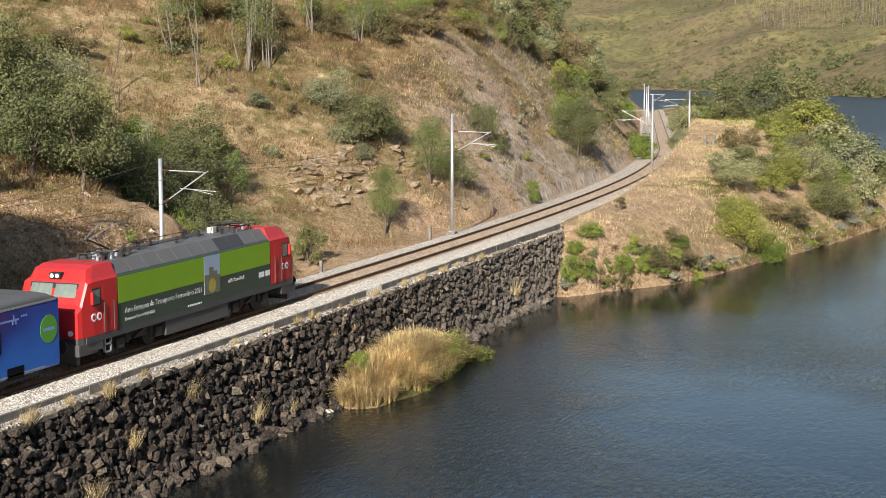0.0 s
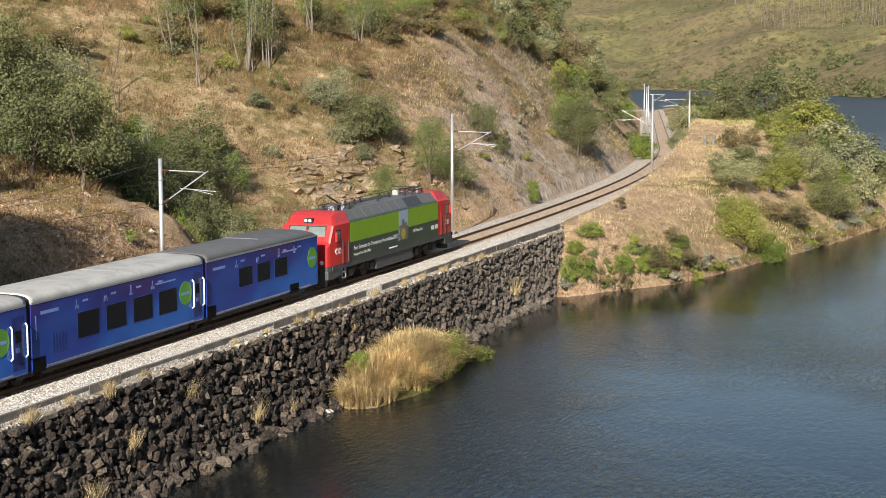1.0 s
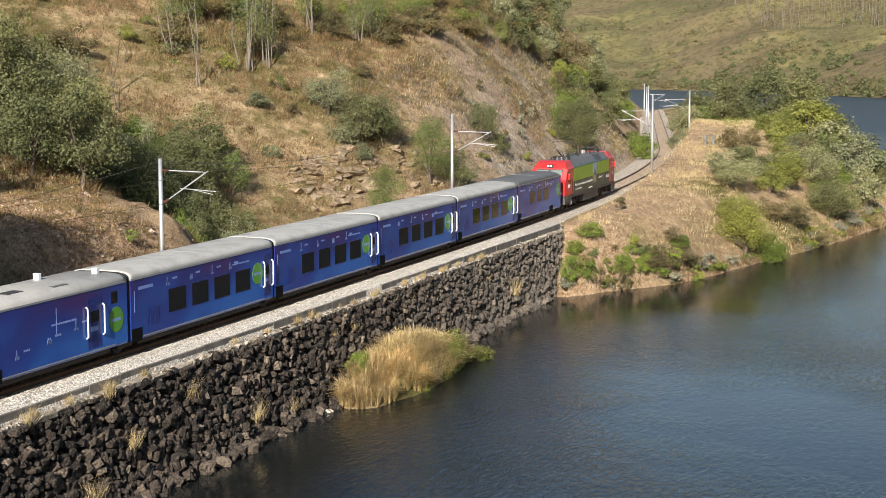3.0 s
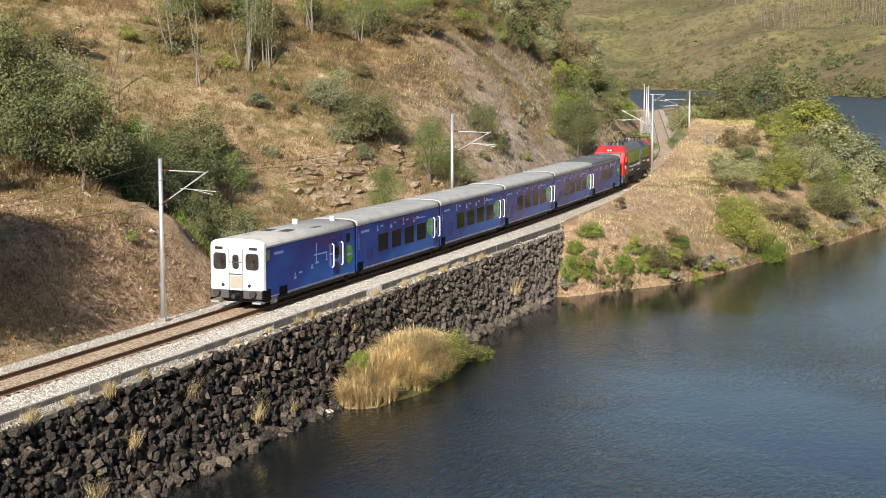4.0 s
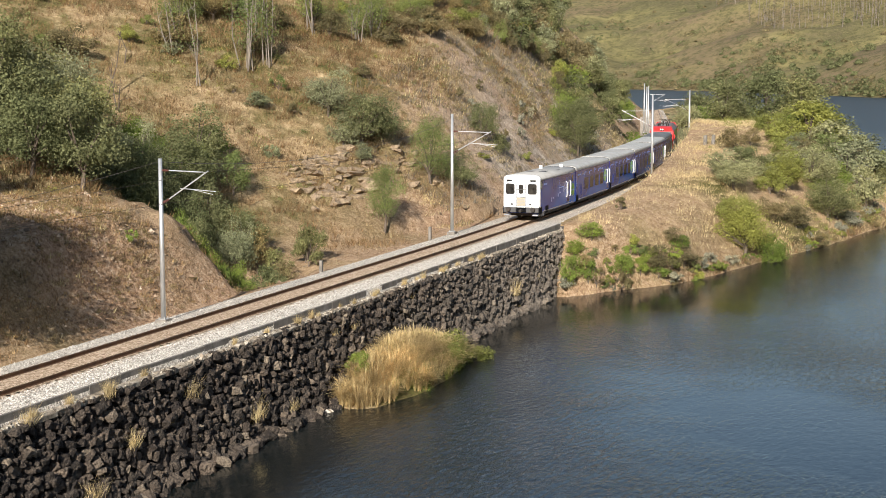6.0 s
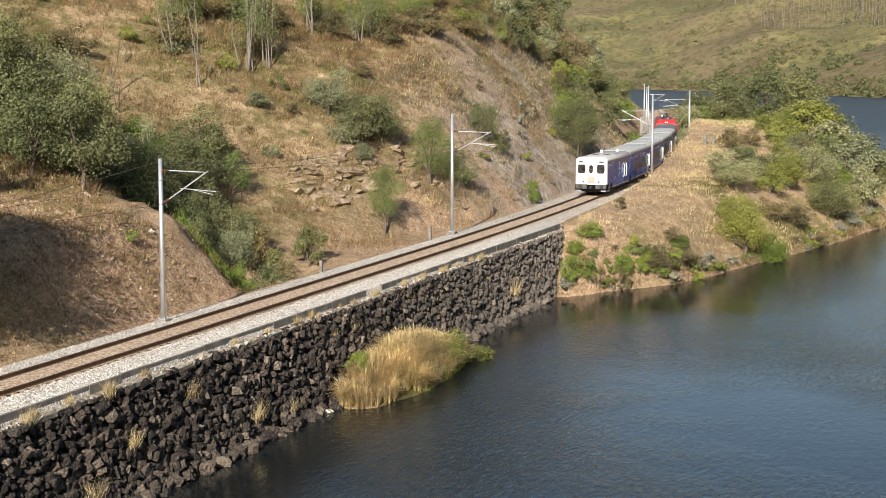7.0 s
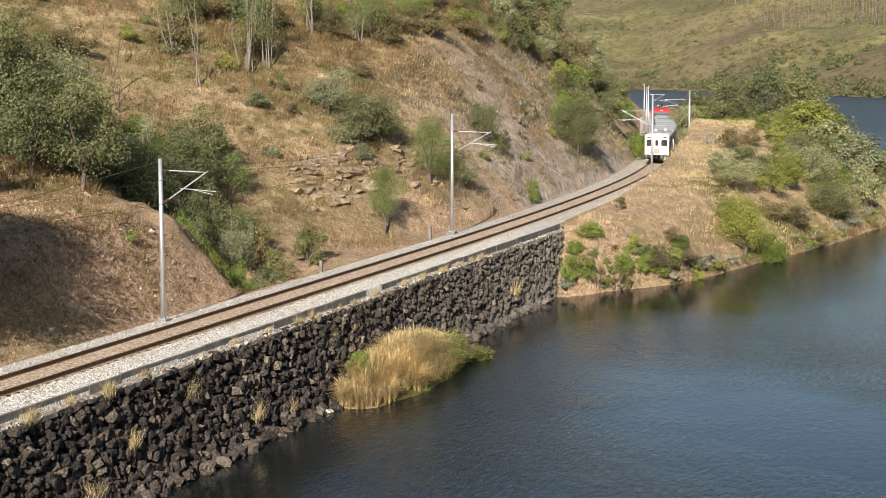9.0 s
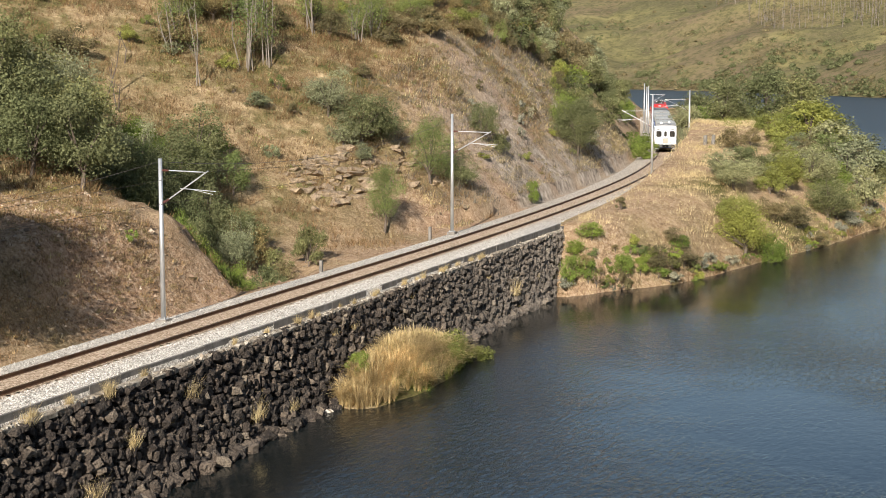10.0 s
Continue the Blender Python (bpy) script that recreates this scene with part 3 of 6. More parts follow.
def build_wall():
    """Retaining wall of dark rough blocks between the line and the lake."""
    wall = thing("retaining_wall", "tall retaining wall of rough dark basalt blocks above the lake", "retaining wall", kind="structure")
    E0, E1 = 24.0, 112.6
    # core, near-black so the gaps between blocks read as shaded
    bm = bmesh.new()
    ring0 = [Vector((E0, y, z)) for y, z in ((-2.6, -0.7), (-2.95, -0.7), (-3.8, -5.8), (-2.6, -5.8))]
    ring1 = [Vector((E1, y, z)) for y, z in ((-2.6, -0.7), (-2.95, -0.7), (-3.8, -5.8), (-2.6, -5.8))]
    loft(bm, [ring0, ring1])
    part("wall_core", bm, "wall_core", wall, "core behind the blocks, shade of the joints put into its near-black colour")
    # stone shapes
    rng = random.Random(11)
    shapes = []
    for k in range(14):
        bm = bmesh.new()
        for cx in (-0.5, 0.5):
            for cy in (-0.5, 0.5):
                for cz in (-0.5, 0.5):
                    cut = rng.choice((0.55, 0.8, 0.95, 1.0))
                    bm.verts.new((cx * cut * rng.uniform(0.86, 1.06), cy * rng.uniform(0.84, 1.08), cz * cut * rng.uniform(0.84, 1.06)))
        for n_extra in range(5):
            bm.verts.new((rng.uniform(-0.46, 0.46), rng.choice((-0.5, -0.56, -0.62)), rng.uniform(-0.46, 0.46)))
        out = bmesh.ops.convex_hull(bm, input=bm.verts)
        bmesh.ops.delete(bm, geom=[g for g in out["geom_interior"] if isinstance(g, bmesh.types.BMVert)], context="VERTS")
        bmesh.ops.recalc_face_normals(bm, faces=bm.faces)
        shapes.append(bm)
    datas = []
    for i, bm in enumerate(shapes):
        me = bpy.data.meshes.new("block")
        bm.to_mesh(me)
        me.materials.append(MATS["wall_stone"])
        datas.append(me)
    flat = [([v.co.copy() for v in me.vertices], [tuple(p.vertices) for p in me.polygons]) for me in datas]
    verts, faces, made = [], [], 0
    row_z = -0.66
    while row_z > -5.5:
        depth = (-0.66 - row_z) / 4.4
        h = rng.uniform(0.24, 0.35) * (1 + 0.25 * depth)
        s = E0 + rng.uniform(0, 0.5)
        while s < E1:
            wd = (0.15 + 0.5 * rng.random() ** 1.6) * (1 + 0.2 * depth)
            if s + wd > E1 + 0.1:
                break
            hh = h * rng.uniform(0.7, 1.5)
            lat = -2.98 - 0.86 * depth - rng.uniform(-0.12, 0.11) - (0.12 * rng.random() if depth > 0.7 else 0)
            if s < 56 and depth > 0.75:
                lat -= (depth - 0.75) * 2.2 * (56 - s) / 14 * rng.uniform(0.6, 1.2)
            m = Matrix.Translation((s + wd / 2, lat + 0.08, row_z - h / 2 + rng.uniform(-0.1, 0.1))) @ Euler((rng.uniform(-0.35, 0.35), rng.uniform(-0.5, 0.5), rng.uniform(-0.45, 0.45))).to_matrix().to_4x4() @ Matrix.Diagonal((wd * 1.02, rng.uniform(0.36, 0.7), hh * 1.0, 1))
            pick = rng.randrange(len(datas))
            if 46 < s < 56 and made < 300 and row_z > -4.9:
                ob = new("block", datas[pick])
                ob.parent = wall
                ob.matrix_basis = m
                made += 1
            else:
                vs, fs = flat[pick]
                n0 = len(verts)
                verts += [tuple(m @ v) for v in vs]
                faces += [tuple(i + n0 for i in f) for f in fs]
            s += wd * 0.97
        row_z -= h * 0.93
    # rubble at the water's edge
    for i in range(330):
        s = rng.uniform(46, 106)
        r = rng.uniform(0.15, 0.38)
        m = Matrix.Translation((s, -3.95 - rng.random() ** 2 * 0.5, -4.95 + rng.uniform(-0.12, 0.2))) @ Euler((rng.uniform(0, 6), rng.uniform(0, 6), rng.uniform(0, 6))).to_matrix().to_4x4() @ Matrix.Diagonal((r * 2, r * 1.6, r * 1.4, 1))
        vs, fs = flat[rng.randrange(len(flat))]
        n0 = len(verts)
        verts += [tuple(m @ v) for v in vs]
        faces += [tuple(i + n0 for i in f) for f in fs]
    ob = new("farther_blocks", raw("farther_blocks", verts, faces, "wall_stone_joined"))
    ob.parent = wall
    tagged(ob, "rough dark basalt blocks with a few pale ones", kind="stuff")
    # ledge of pale rubble on the wall's head
    verts, faces = [], []
    for i in range(1300):
        s = rng.uniform(E0 + 10, E1)
        r = rng.uniform(0.02, 0.06) * (2.0 if rng.random() < 0.08 else 1)
        m = Matrix.Translation((s, rng.uniform(-3.14, -2.86), -0.61 + rng.uniform(-0.02, 0.05))) @ Euler((rng.uniform(0, 6), rng.uniform(0, 6), rng.uniform(0, 6))).to_matrix().to_4x4() @ Matrix.Diagonal((r * 2, r * 2, r * 1.6, 1))
        vs, fs = flat[rng.randrange(len(flat))]
        n0 = len(verts)
        verts += [tuple(m @ v) for v in vs]
        faces += [tuple(i + n0 for i in f) for f in fs]
    tagged(new("ledge_rubble", raw("ledge_rubble", verts, faces, "ledge_stone")), "pale broken stones along the head of the wall", "rubble", kind="stuff")
    # worn ledge between wall head and kerb, in uneven lengths
    s = 36.0
    while s < E1:
        run = rng.uniform(1.2, 3.4)
        y0, top_z = -3.12 + rng.uniform(-0.10, 0.05), -0.585 + rng.uniform(-0.03, 0.03)
        bm = bmesh.new()
        loft(bm, [[Vector((x, y, z)) for y, z in ((y0 + rng.uniform(-0.04, 0.04), top_z - 0.05), (y0 + 0.05, top_z + rng.uniform(-0.02, 0.02)), (-2.87, top_z + 0.03), (-2.87, -0.8), (y0 + 0.03, -0.8))] for x in np.linspace(s, min(s + run, E1) - 0.02, 5)])
        part("ledge", bm, "ledge_concrete", wall, "pale crumbling mortar ledge on the wall head")
        s += run
    # kerb in cast lengths
    kerb = thing("kerb", "weathered concrete ballast kerb along the wall head", "kerb", kind="structure")
    s = 40.0
    bm = boxed(0.01, 2.19, -2.86, -2.73, -0.72, -0.17, 0.012)
    me = mesh_of("kerb_length", bm, "kerb_concrete")
    while s < 111:
        if not 73.5 < s < 75.5:
            ob = new("kerb_length", me)
            ob.parent = kerb
            ob.location = (s, rng.uniform(-0.015, 0.015), rng.uniform(-0.02, 0.015))
        s += 2.2
    # pale end pier of the wall
    bm = bmesh.new()
    loft(bm, [[Vector((x, y, z)) for x, y in ((112.5, -2.9 - k), (113.5, -2.9 - k), (113.5, -2.3), (112.5, -2.3))] for z, k in ((-2.6, 0.42), (-1.6, 0.25), (-0.42, 0.06))])
    part("end_pier", bm, "kerb_concrete", wall, "pale concrete pier closing the wall")


build_railway()
build_wall()


# ---- overhead line masts ----
def mast(s, lat, height, reach, base=-0.5, arm=True, label="galvanised steel overhead line mast with a cantilever arm", tube_at=None):
    """A round mast with its cantilever over the line. reach: towards the line, signed."""
    p, h = line(s, lat)
    ob = thing("catenary_mast", label, "catenary mast", Matrix.Translation((p.x, p.y, base + p.z)) @ Matrix.Rotation(h, 4, "Z"), "masts along the line")
    part("footing", boxed(-0.3, 0.3, -0.3, 0.3, -0.5, 0.08, 0.03), "kerb_concrete", ob)
    part("pole", rod(bmesh.new(), (0, 0, 0.0), (0, 0, height - base), 0.125, 0.095, 14), "galvanised_steel", ob, "", True)
    bm = boxed(-0.2, 0.2, -0.2, 0.2, 0.08, 0.11)
    for x in (-0.15, 0.15):
        for y in (-0.15, 0.15):
            rod(bm, (x, y, 0.1), (x, y, 0.2), 0.02, None, 6)
    part("base_plate", bm, "galvanised_steel", ob)
    if arm:
        zt = (tube_at or height - 0.55) - base
        zl = zt - 1.55
        f = 1.0 if s < 140 else 0.62
        sgn = 1 if reach > 0 else -1
        tube = part("top_tube", rod(bmesh.new(), (0, sgn * 0.45, zt), (0, reach, zt - 0.05), 0.028 * f), "galvanised_steel", ob)
        brace = part("brace_tube", rod(bmesh.new(), (0, sgn * 0.45, zl + 0.2), (0, reach + sgn * 0.06, zt + 0.02), 0.034 * f), "galvanised_steel", ob)
        for z0, z1, host in ((zt, zt, tube), (zl, zl + 0.2, brace)):
            bm = rod(bmesh.new(), (0, sgn * 0.1, z0), (0, sgn * 0.48, z1), 0.03)
            for k in range(4):
                y = sgn * (0.17 + 0.075 * k)
                z = z0 + (z1 - z0) * (abs(y) - 0.1) / 0.38
                disc(bm, (0, y, z), (0, sgn, (z1 - z0) / 0.38), 0.065, 0.03, 10)
            part("insulator", bm, "insulator_brown", host, "ribbed brown insulator")
        part("registration_tube", rod(bmesh.new(), (0, reach * 0.42, zl + 0.72), (0, reach * 1.18, zl + 0.62), 0.02 * f), "galvanised_steel", ob)
        part("steady_arm", rod(bmesh.new(), (0, reach * 0.72, zl + 0.66), (0, reach * 1.12, zl + 0.48), 0.014), "galvanised_steel", ob)
        bm = rod(bmesh.new(), (0, reach, zt), (0, reach * 0.9, zl + 0.67), 0.008, None, 5)
        part("drop_wire", bm, "wire_copper", ob)
    return ob


def build_masts():
    mast(63.2, 2.5, 7.5, -2.5, -0.25, tube_at=6.95)
    mast(103.9, 2.7, 8.4, -2.9, -0.2, tube_at=7.15)
    mast(150.0, -3.1, 8.83, 3.0, -0.2, tube_at=7.25)
    mast(203.0, -3.15, 8.3, 3.2, -0.2, tube_at=7.1)
    mast(222.0, 2.5, 8.55, -3.0, -0.2, arm=False, label="plain galvanised steel overhead line mast")
    mast(238.0, 2.65, 8.1, -2.7, -0.2, tube_at=6.9)
    mast(260.0, 2.95, 8.2, -3.0, -0.2, arm=False, label="plain galvanised steel overhead line mast")
    # contact and catenary wires, held near the ends of the arms
    for name, zs, sag, r, label in (("contact_wire", 5.75, 0.0, 0.010, "thin dark copper contact wire"), ("catenary_wire", 6.95, 0.45, 0.009, "thin dark sagging catenary wire")):
        verts, faces = [], []
        stops = [10, 63.2, 103.9, 150, 203, 238, 300]
        rings = 0
        for a, b in zip(stops, stops[1:]):
            for i in range(10):
                u = i / 10
                s = a + (b - a) * u
                c, _ = line(s, 0.0)
                for k in range(3):
                    verts.append((c.x, c.y + r * math.cos(k * 2.094), c.z + zs + r * math.sin(k * 2.094) - sag * 4 * u * (1 - u)))
                rings += 1
        for i in range(rings - 1):
            for k in range(3):
                faces.append((i * 3 + k, i * 3 + (k + 1) % 3, i * 3 + 3 + (k + 1) % 3, i * 3 + 3 + k))
        tagged(new(name, raw(name, verts, faces, "wire_copper")), label, "overhead wire")
    # feeder wire behind the first mast
    bm = bmesh.new()
    pts = [Vector((63.2, 2.6, 7.35)) + Vector((-16.4 * u, 6.8 * u, -0.3 * 4 * u * (1 - u) - 2.4 * u)) for u in [i / 12 for i in range(13)]]
    for a, b in zip(pts, pts[1:]):
        rod(bm, a, b, 0.012, None, 4, False)
    pts = [Vector((63.2, 2.6, 7.35)) + Vector((40.7 * u, 0.4 * u, -1.1 * 4 * u * (1 - u) + 0.6 * u)) for u in [i / 12 for i in range(13)]]
    for a, b in zip(pts, pts[1:]):
        rod(bm, a, b, 0.012, None, 4, False)
    tagged(new("feeder_wire", mesh_of("feeder_wire", bm, "wire_copper")), "thin dark sagging feeder wire tied to mast heads", "overhead wire")
    # marker stones beside the line
    for s, lat, hgt in ((83.3, 3.6, 0.75), (101.2, 3.4, 1.05)):
        p, _ = line(s, lat)
        bm = boxed(-0.11, 0.11, -0.09, 0.09, -0.6, hgt - 0.55, 0.035)
        ob = new("marker_stone", mesh_of("marker_stone", bm, "kerb_concrete"))
        ob.location = (p.x, p.y, 0)
        tagged(ob, "small weathered concrete marker stone beside the track", "marker stone", "markers beside the line")


build_masts()

# ================= train =================


def ring_of(x, hw, z0, z1):
    """Closed section of a carriage body at x, from sill z0 up to the roof."""
    pts = [(-hw + 0.05, z0), (-hw, z0 + 0.07), (-hw, z1)]
    return [Vector((x, y, z)) for y, z in pts] + [Vector((x, -y, z)) for y, z in pts[::-1]]


def roof_ring(x, hw, z1, crown, n=9, grow=0.0):
    pts = []
    for i in range(n):
        a = math.pi * i / (n - 1)
        c, q = math.cos(a), math.sin(a)
        pts.append(Vector((x, -(hw + grow) * math.copysign(abs(c) ** 0.45, c), z1 + (crown - z1) * q**0.62)))
    return pts + [Vector((x, hw - 0.05, z1 - 0.04)), Vector((x, -hw + 0.05, z1 - 0.04))]


def side_panel(x0, x1, z0, z1, hw, side, out=0.006, bevel=0.0, thick=0.03):
    y0 = side * (hw - thick)
    y1 = side * (hw + out)
    return box(bmesh.new(), x0, x1, min(y0, y1), max(y0, y1), z0, z1, bevel)


def handrail(x, z0, z1, hw, side):
    bm = rod(bmesh.new(), (x, side * (hw + 0.09), z0 + 0.08), (x, side * (hw + 0.09), z1 - 0.08), 0.032, None, 8)
    rod(bm, (x + 0.02, side * hw, z0), (x, side * (hw + 0.09), z0 + 0.08), 0.032, None, 8)
    rod(bm, (x + 0.02, side * hw, z1), (x, side * (hw + 0.09), z1 - 0.08), 0.032, None, 8)
    return bm


def side_disc(x, z, r, hw, side, out=0.008):
    return disc(bmesh.new(), (x, side * hw, z), (0, 1, 0), r, out * 2, 28)


def pictogram(x, z, size, hw, side, kind):
    """Small pale townscape emblem made of plain blocks."""
    bm = bmesh.new()
    y0, y1 = sorted((side * (hw - 0.01), side * (hw + 0.006)))
    if kind % 3 == 0:
        box(bm, x, x + size * 0.9, y0, y1, z, z + size * 0.45)
        box(bm, x + size * 0.2, x + size * 0.5, y0, y1, z, z + size)
        box(bm, x + size * 0.28, x + size * 0.42, y0, y1, z, z + size * 1.35)
    elif kind % 3 == 1:
        box(bm, x, x + size, y0, y1, z, z + size * 0.6)
        box(bm, x + size * 0.15, x + size * 0.4, y0, y1, z, z + size * 0.9)
        box(bm, x + size * 0.6, x + size * 0.85, y0, y1, z, z + size * 0.9)
    else:
        box(bm, x + size * 0.3, x + size * 0.6, y0, y1, z, z + size * 1.5)
        box(bm, x, x + size * 0.9, y0, y1, z, z + size * 0.28)
        box(bm, x + size * 0.38, x + size * 0.52, y0, y1, z, z + size * 1.6)
    return bm


def words_mesh(text, size, material):
    cu = bpy.data.curves.new("lettering", "FONT")
    cu.body, cu.size, cu.extrude, cu.resolution_u = text, size, 0.004, 2
    ob = bpy.data.objects.new("lettering", cu)
    scene.collection.objects.link(ob)
    dg = bpy.context.evaluated_depsgraph_get()
    me = bpy.data.meshes.new_from_object(ob.evaluated_get(dg))
    bpy.data.objects.remove(ob)
    bpy.data.curves.remove(cu)
    me.materials.clear()
    me.materials.append(MATS[material])
    return me


def wheelset(parent, x, r, half=0.80, name="wheelset"):
    bm = rod(bmesh.new(), (0, -half - 0.15, 0), (0, half + 0.15, 0), 0.08, None, 10)
    for y in (-half, half):
        disc(bm, (0, y, 0), (0, 1, 0), r, 0.12, 24)
        disc(bm, (0, y * 0.93, 0), (0, 1, 0), r + 0.028, 0.03, 24)
        for k in range(5):
            a = k * 1.2566
            disc(bm, (0.55 * r * math.cos(a), y * 1.07, 0.55 * r * math.sin(a)), (0, 1, 0), 0.05, 0.05, 8)
    return part(name, bm, "running_gear", parent, m=Matrix.Translation((x, 0, r + 0.002)))


def rounded_plate(x0, x1, y0, y1, z0, z1, r):
    """An upright plate across the vehicle with rounded corners."""
    ring = []
    for cy, cz, a0 in ((y1 - r, z1 - r, 0), (y0 + r, z1 - r, 90), (y0 + r, z0 + r, 180), (y1 - r, z0 + r, 270)):
        ring += [(cy + r * math.cos(radians(a0 + k * 22.5)), cz + r * math.sin(radians(a0 + k * 22.5))) for k in range(5)]
    bm = loft(bmesh.new(), [[Vector((x, y, z)) for y, z in ring] for x in (x0, x1)])
    bmesh.ops.recalc_face_normals(bm, faces=bm.faces)
    return bm


HW, SILL, EAVE, CROWN = 1.45, 0.52, 3.08, 3.46


def coach(length, kind, variant=0):
    """A low articulated carriage; x runs forward from its rear joint."""
    labels = {
        "first": "blue articulated passenger carriage coupled to the locomotive, grey roof",
        "middle": "blue articulated passenger carriage with pale weathered roof",
        "tail": "blue articulated tail carriage with a white driving end",
    }
    car = thing("train_carriage", labels[kind], "train carriage", group="carriages of the train")
    x0, x1 = 0.15, length - 0.13
    bm = bmesh.new()
    rings = []
    if kind == "tail":
        xs = [(x0 + 0.30, 0.0), (x1, 0.0)]
    elif kind == "first":
        xs = [(x0, 0.0), (x1 + 0.06, 0.0), (x1 + 0.16, 0.06)]
    else:
        xs = [(x0, 0.0), (x1, 0.0)]
    for x, k in xs:
        rings.append(ring_of(x, HW - k, SILL, EAVE))
    body = part("body", loft(bm, rings), "coach_blue", car, "deep blue painted body side")
    bm = bmesh.new()
    ends = [(x0, 0.015), (x0 + 0.2, 0.0), (x1 - 0.2, 0.0), (x1, 0.015)]
    if kind == "tail":
        ends = [(x0 + 0.33, 0.0), (x1 - 0.25, 0.0), (x1, 0.06)]
    if kind == "first":
        ends = [(x0, 0.06), (x0 + 0.25, 0.0), (x1 - 0.9, 0.0), (x1 - 0.35, 0.12), (x1, 0.30)]
    loft(bm, [roof_ring(x, HW, EAVE, CROWN - k, 13, 0.0) for x, k in ends])
    roof = part("roof", bm, {"first": "roof_grey", "tail": "tail_roof"}.get(kind, "coach_roof"), car, "pale dusty roof" if kind == "middle" else "grey roof", True)
    # gutter and lower band
    for side in (-1, 1):
        part("gutter", side_panel(x0 + (0.36 if kind == "tail" else 0.02), x1 - 0.1, EAVE - 0.03, EAVE + 0.05, HW, side, 0.018), "coach_grey", roof)
        part("lower_band", side_panel(x0 + (0.9 if kind != "first" else 0.6), x1 - 0.9, SILL + 0.08, SILL + 0.13, HW, side, 0.006), "coach_grey", body, "thin grey line along the sill")
    if kind == "middle":
        wins = [(3.12, 4.62), (5.14, 6.62), (7.14, 8.66), (9.16, 10.66)]
        zwin = (1.28, 2.32)
    elif kind == "first":
        wins = [(3.2, 4.55), (5.05, 6.42), (6.9, 8.28)]
        zwin = (1.50, 2.42)
    else:
        wins, zwin = [], (1.3, 2.3)
    for side in (-1, 1):
        for a, b in wins:
            win = part("window", side_panel(a, b, zwin[0], zwin[1], HW, side, 0.010, 0.0), "coach_violet", body, "thin dark blue window frame")
            part("pane", side_panel(a + 0.025, b - 0.025, zwin[0] + 0.025, zwin[1] - 0.025, HW, side, 0.014), "dark_glass", win, "dark tinted glass pane")
        # violet wash at the middle of the side, in the printed scheme
        if kind == "middle":
            ex, ez, door = length - 1.72, 1.94, (length - 1.14, length - 0.23)
        elif kind == "first":
            ex, ez, door = length - 0.72, 2.0, None
        else:
            ex, ez, door = length - 0.96, 1.64, (length - 3.1, length - 1.93)
        emb = part("emblem", side_disc(ex, ez, 0.52 if kind != "first" else 0.54, HW, side, 0.012), "emblem_green", body, "round green emblem")
        bm = bmesh.new()
        for k in range(8):
            box(bm, ex - 0.36 + 0.09 * k, ex - 0.29 + 0.09 * k, *sorted((side * (HW + 0.004), side * (HW + 0.016))), ez - 0.07, ez + 0.05)
        part("emblem_lettering", bm, "coach_light_blue", emb, "row of small pale letter bars")
        if door:
            dd = part("door", side_panel(door[0] + 0.10, door[1] - 0.10, SILL + 0.22, 2.75, HW, side, 0.007), "coach_violet", body, "plug door in violet blue")
            part("door_window", side_panel(door[0] + 0.30, door[1] - 0.28, 1.78, 2.22, HW, side, 0.014), "dark_glass", dd, "small dark door window")
            for x in door:
                part("handrail", handrail(x, 1.18, 2.44, HW, side), "white_paint", dd, "white upright handrail")
            part("door_plate", side_panel(door[0] + 0.3, door[1] - 0.35, 1.42, 1.60, HW, side, 0.012), "coach_light_blue", dd)
        # printed emblems and letter bars
        marks = {"middle": (3.0, 5.0, 6.9, 8.6), "first": (2.9, 5.0, 7.3, 9.0), "tail": (3.6, 5.6, 7.4)}[kind]
        for k, x in enumerate(marks):
            z = 2.48 if kind != "tail" else 1.15 + 0.25 * k
            part("printed_emblem", pictogram(x, z, 0.27, HW, side, k + variant), "coach_light_blue", body, "pale blue printed townscape emblem")
            bm = bmesh.new()
            for q in range(4):
                box(bm, x + (0.52 + 0.1 * q), x + (0.60 + 0.1 * q), *sorted((side * (HW - 0.01), side * (HW + 0.005))), z + 0.22, z + 0.30)
            part("printed_lettering", bm, "coach_light_blue", body)
        bm = bmesh.new()
        for q in range(14):
            xx = length - 4.2 + q * 0.12 if kind != "tail" else length - 5.4 + q * 0.12
            box(bm, xx, xx + 0.09, *sorted((side * (HW - 0.01), side * (HW + 0.005))), 2.62 if kind != "tail" else 2.05, 2.69 if kind != "tail" else 2.12)
        part("printed_lettering", bm, "coach_light_blue", body, "row of small pale letter bars")
        part("printed_strip", side_panel(0.75 if kind != "tail" else 1.4, 1.9 if kind != "tail" else 2.4, 2.60 if kind != "tail" else 2.62, 2.73 if kind != "tail" else 2.75, HW, side, 0.006), "coach_light_blue", body, "pale printed strip")
        if kind == "middle":
            bm = bmesh.new()
            for k in range(5):
                box(bm, 1.45 + 0.2 * k, 1.57 + 0.2 * k, *sorted((side * (HW - 0.01), side * (HW + 0.006))), 0.98, 1.72 + 0.05 * (k % 2))
            part("grille", bm, "coach_violet", body, "upright ventilation slots")
            part("side_marker", side_panel(0.42, 0.46, 1.7, 2.6, HW, side, 0.006), "coach_light_blue", body)
        # flat black panel at the joint, painted as the shade inside the wheel recess
        part("wheel_recess", side_panel(x0 + 0.02, x0 + 0.85, SILL - 0.06, 1.02, HW, side, 0.006), "recess_shade", body, "flat black panel painted as the shaded cut-out over the wheels")
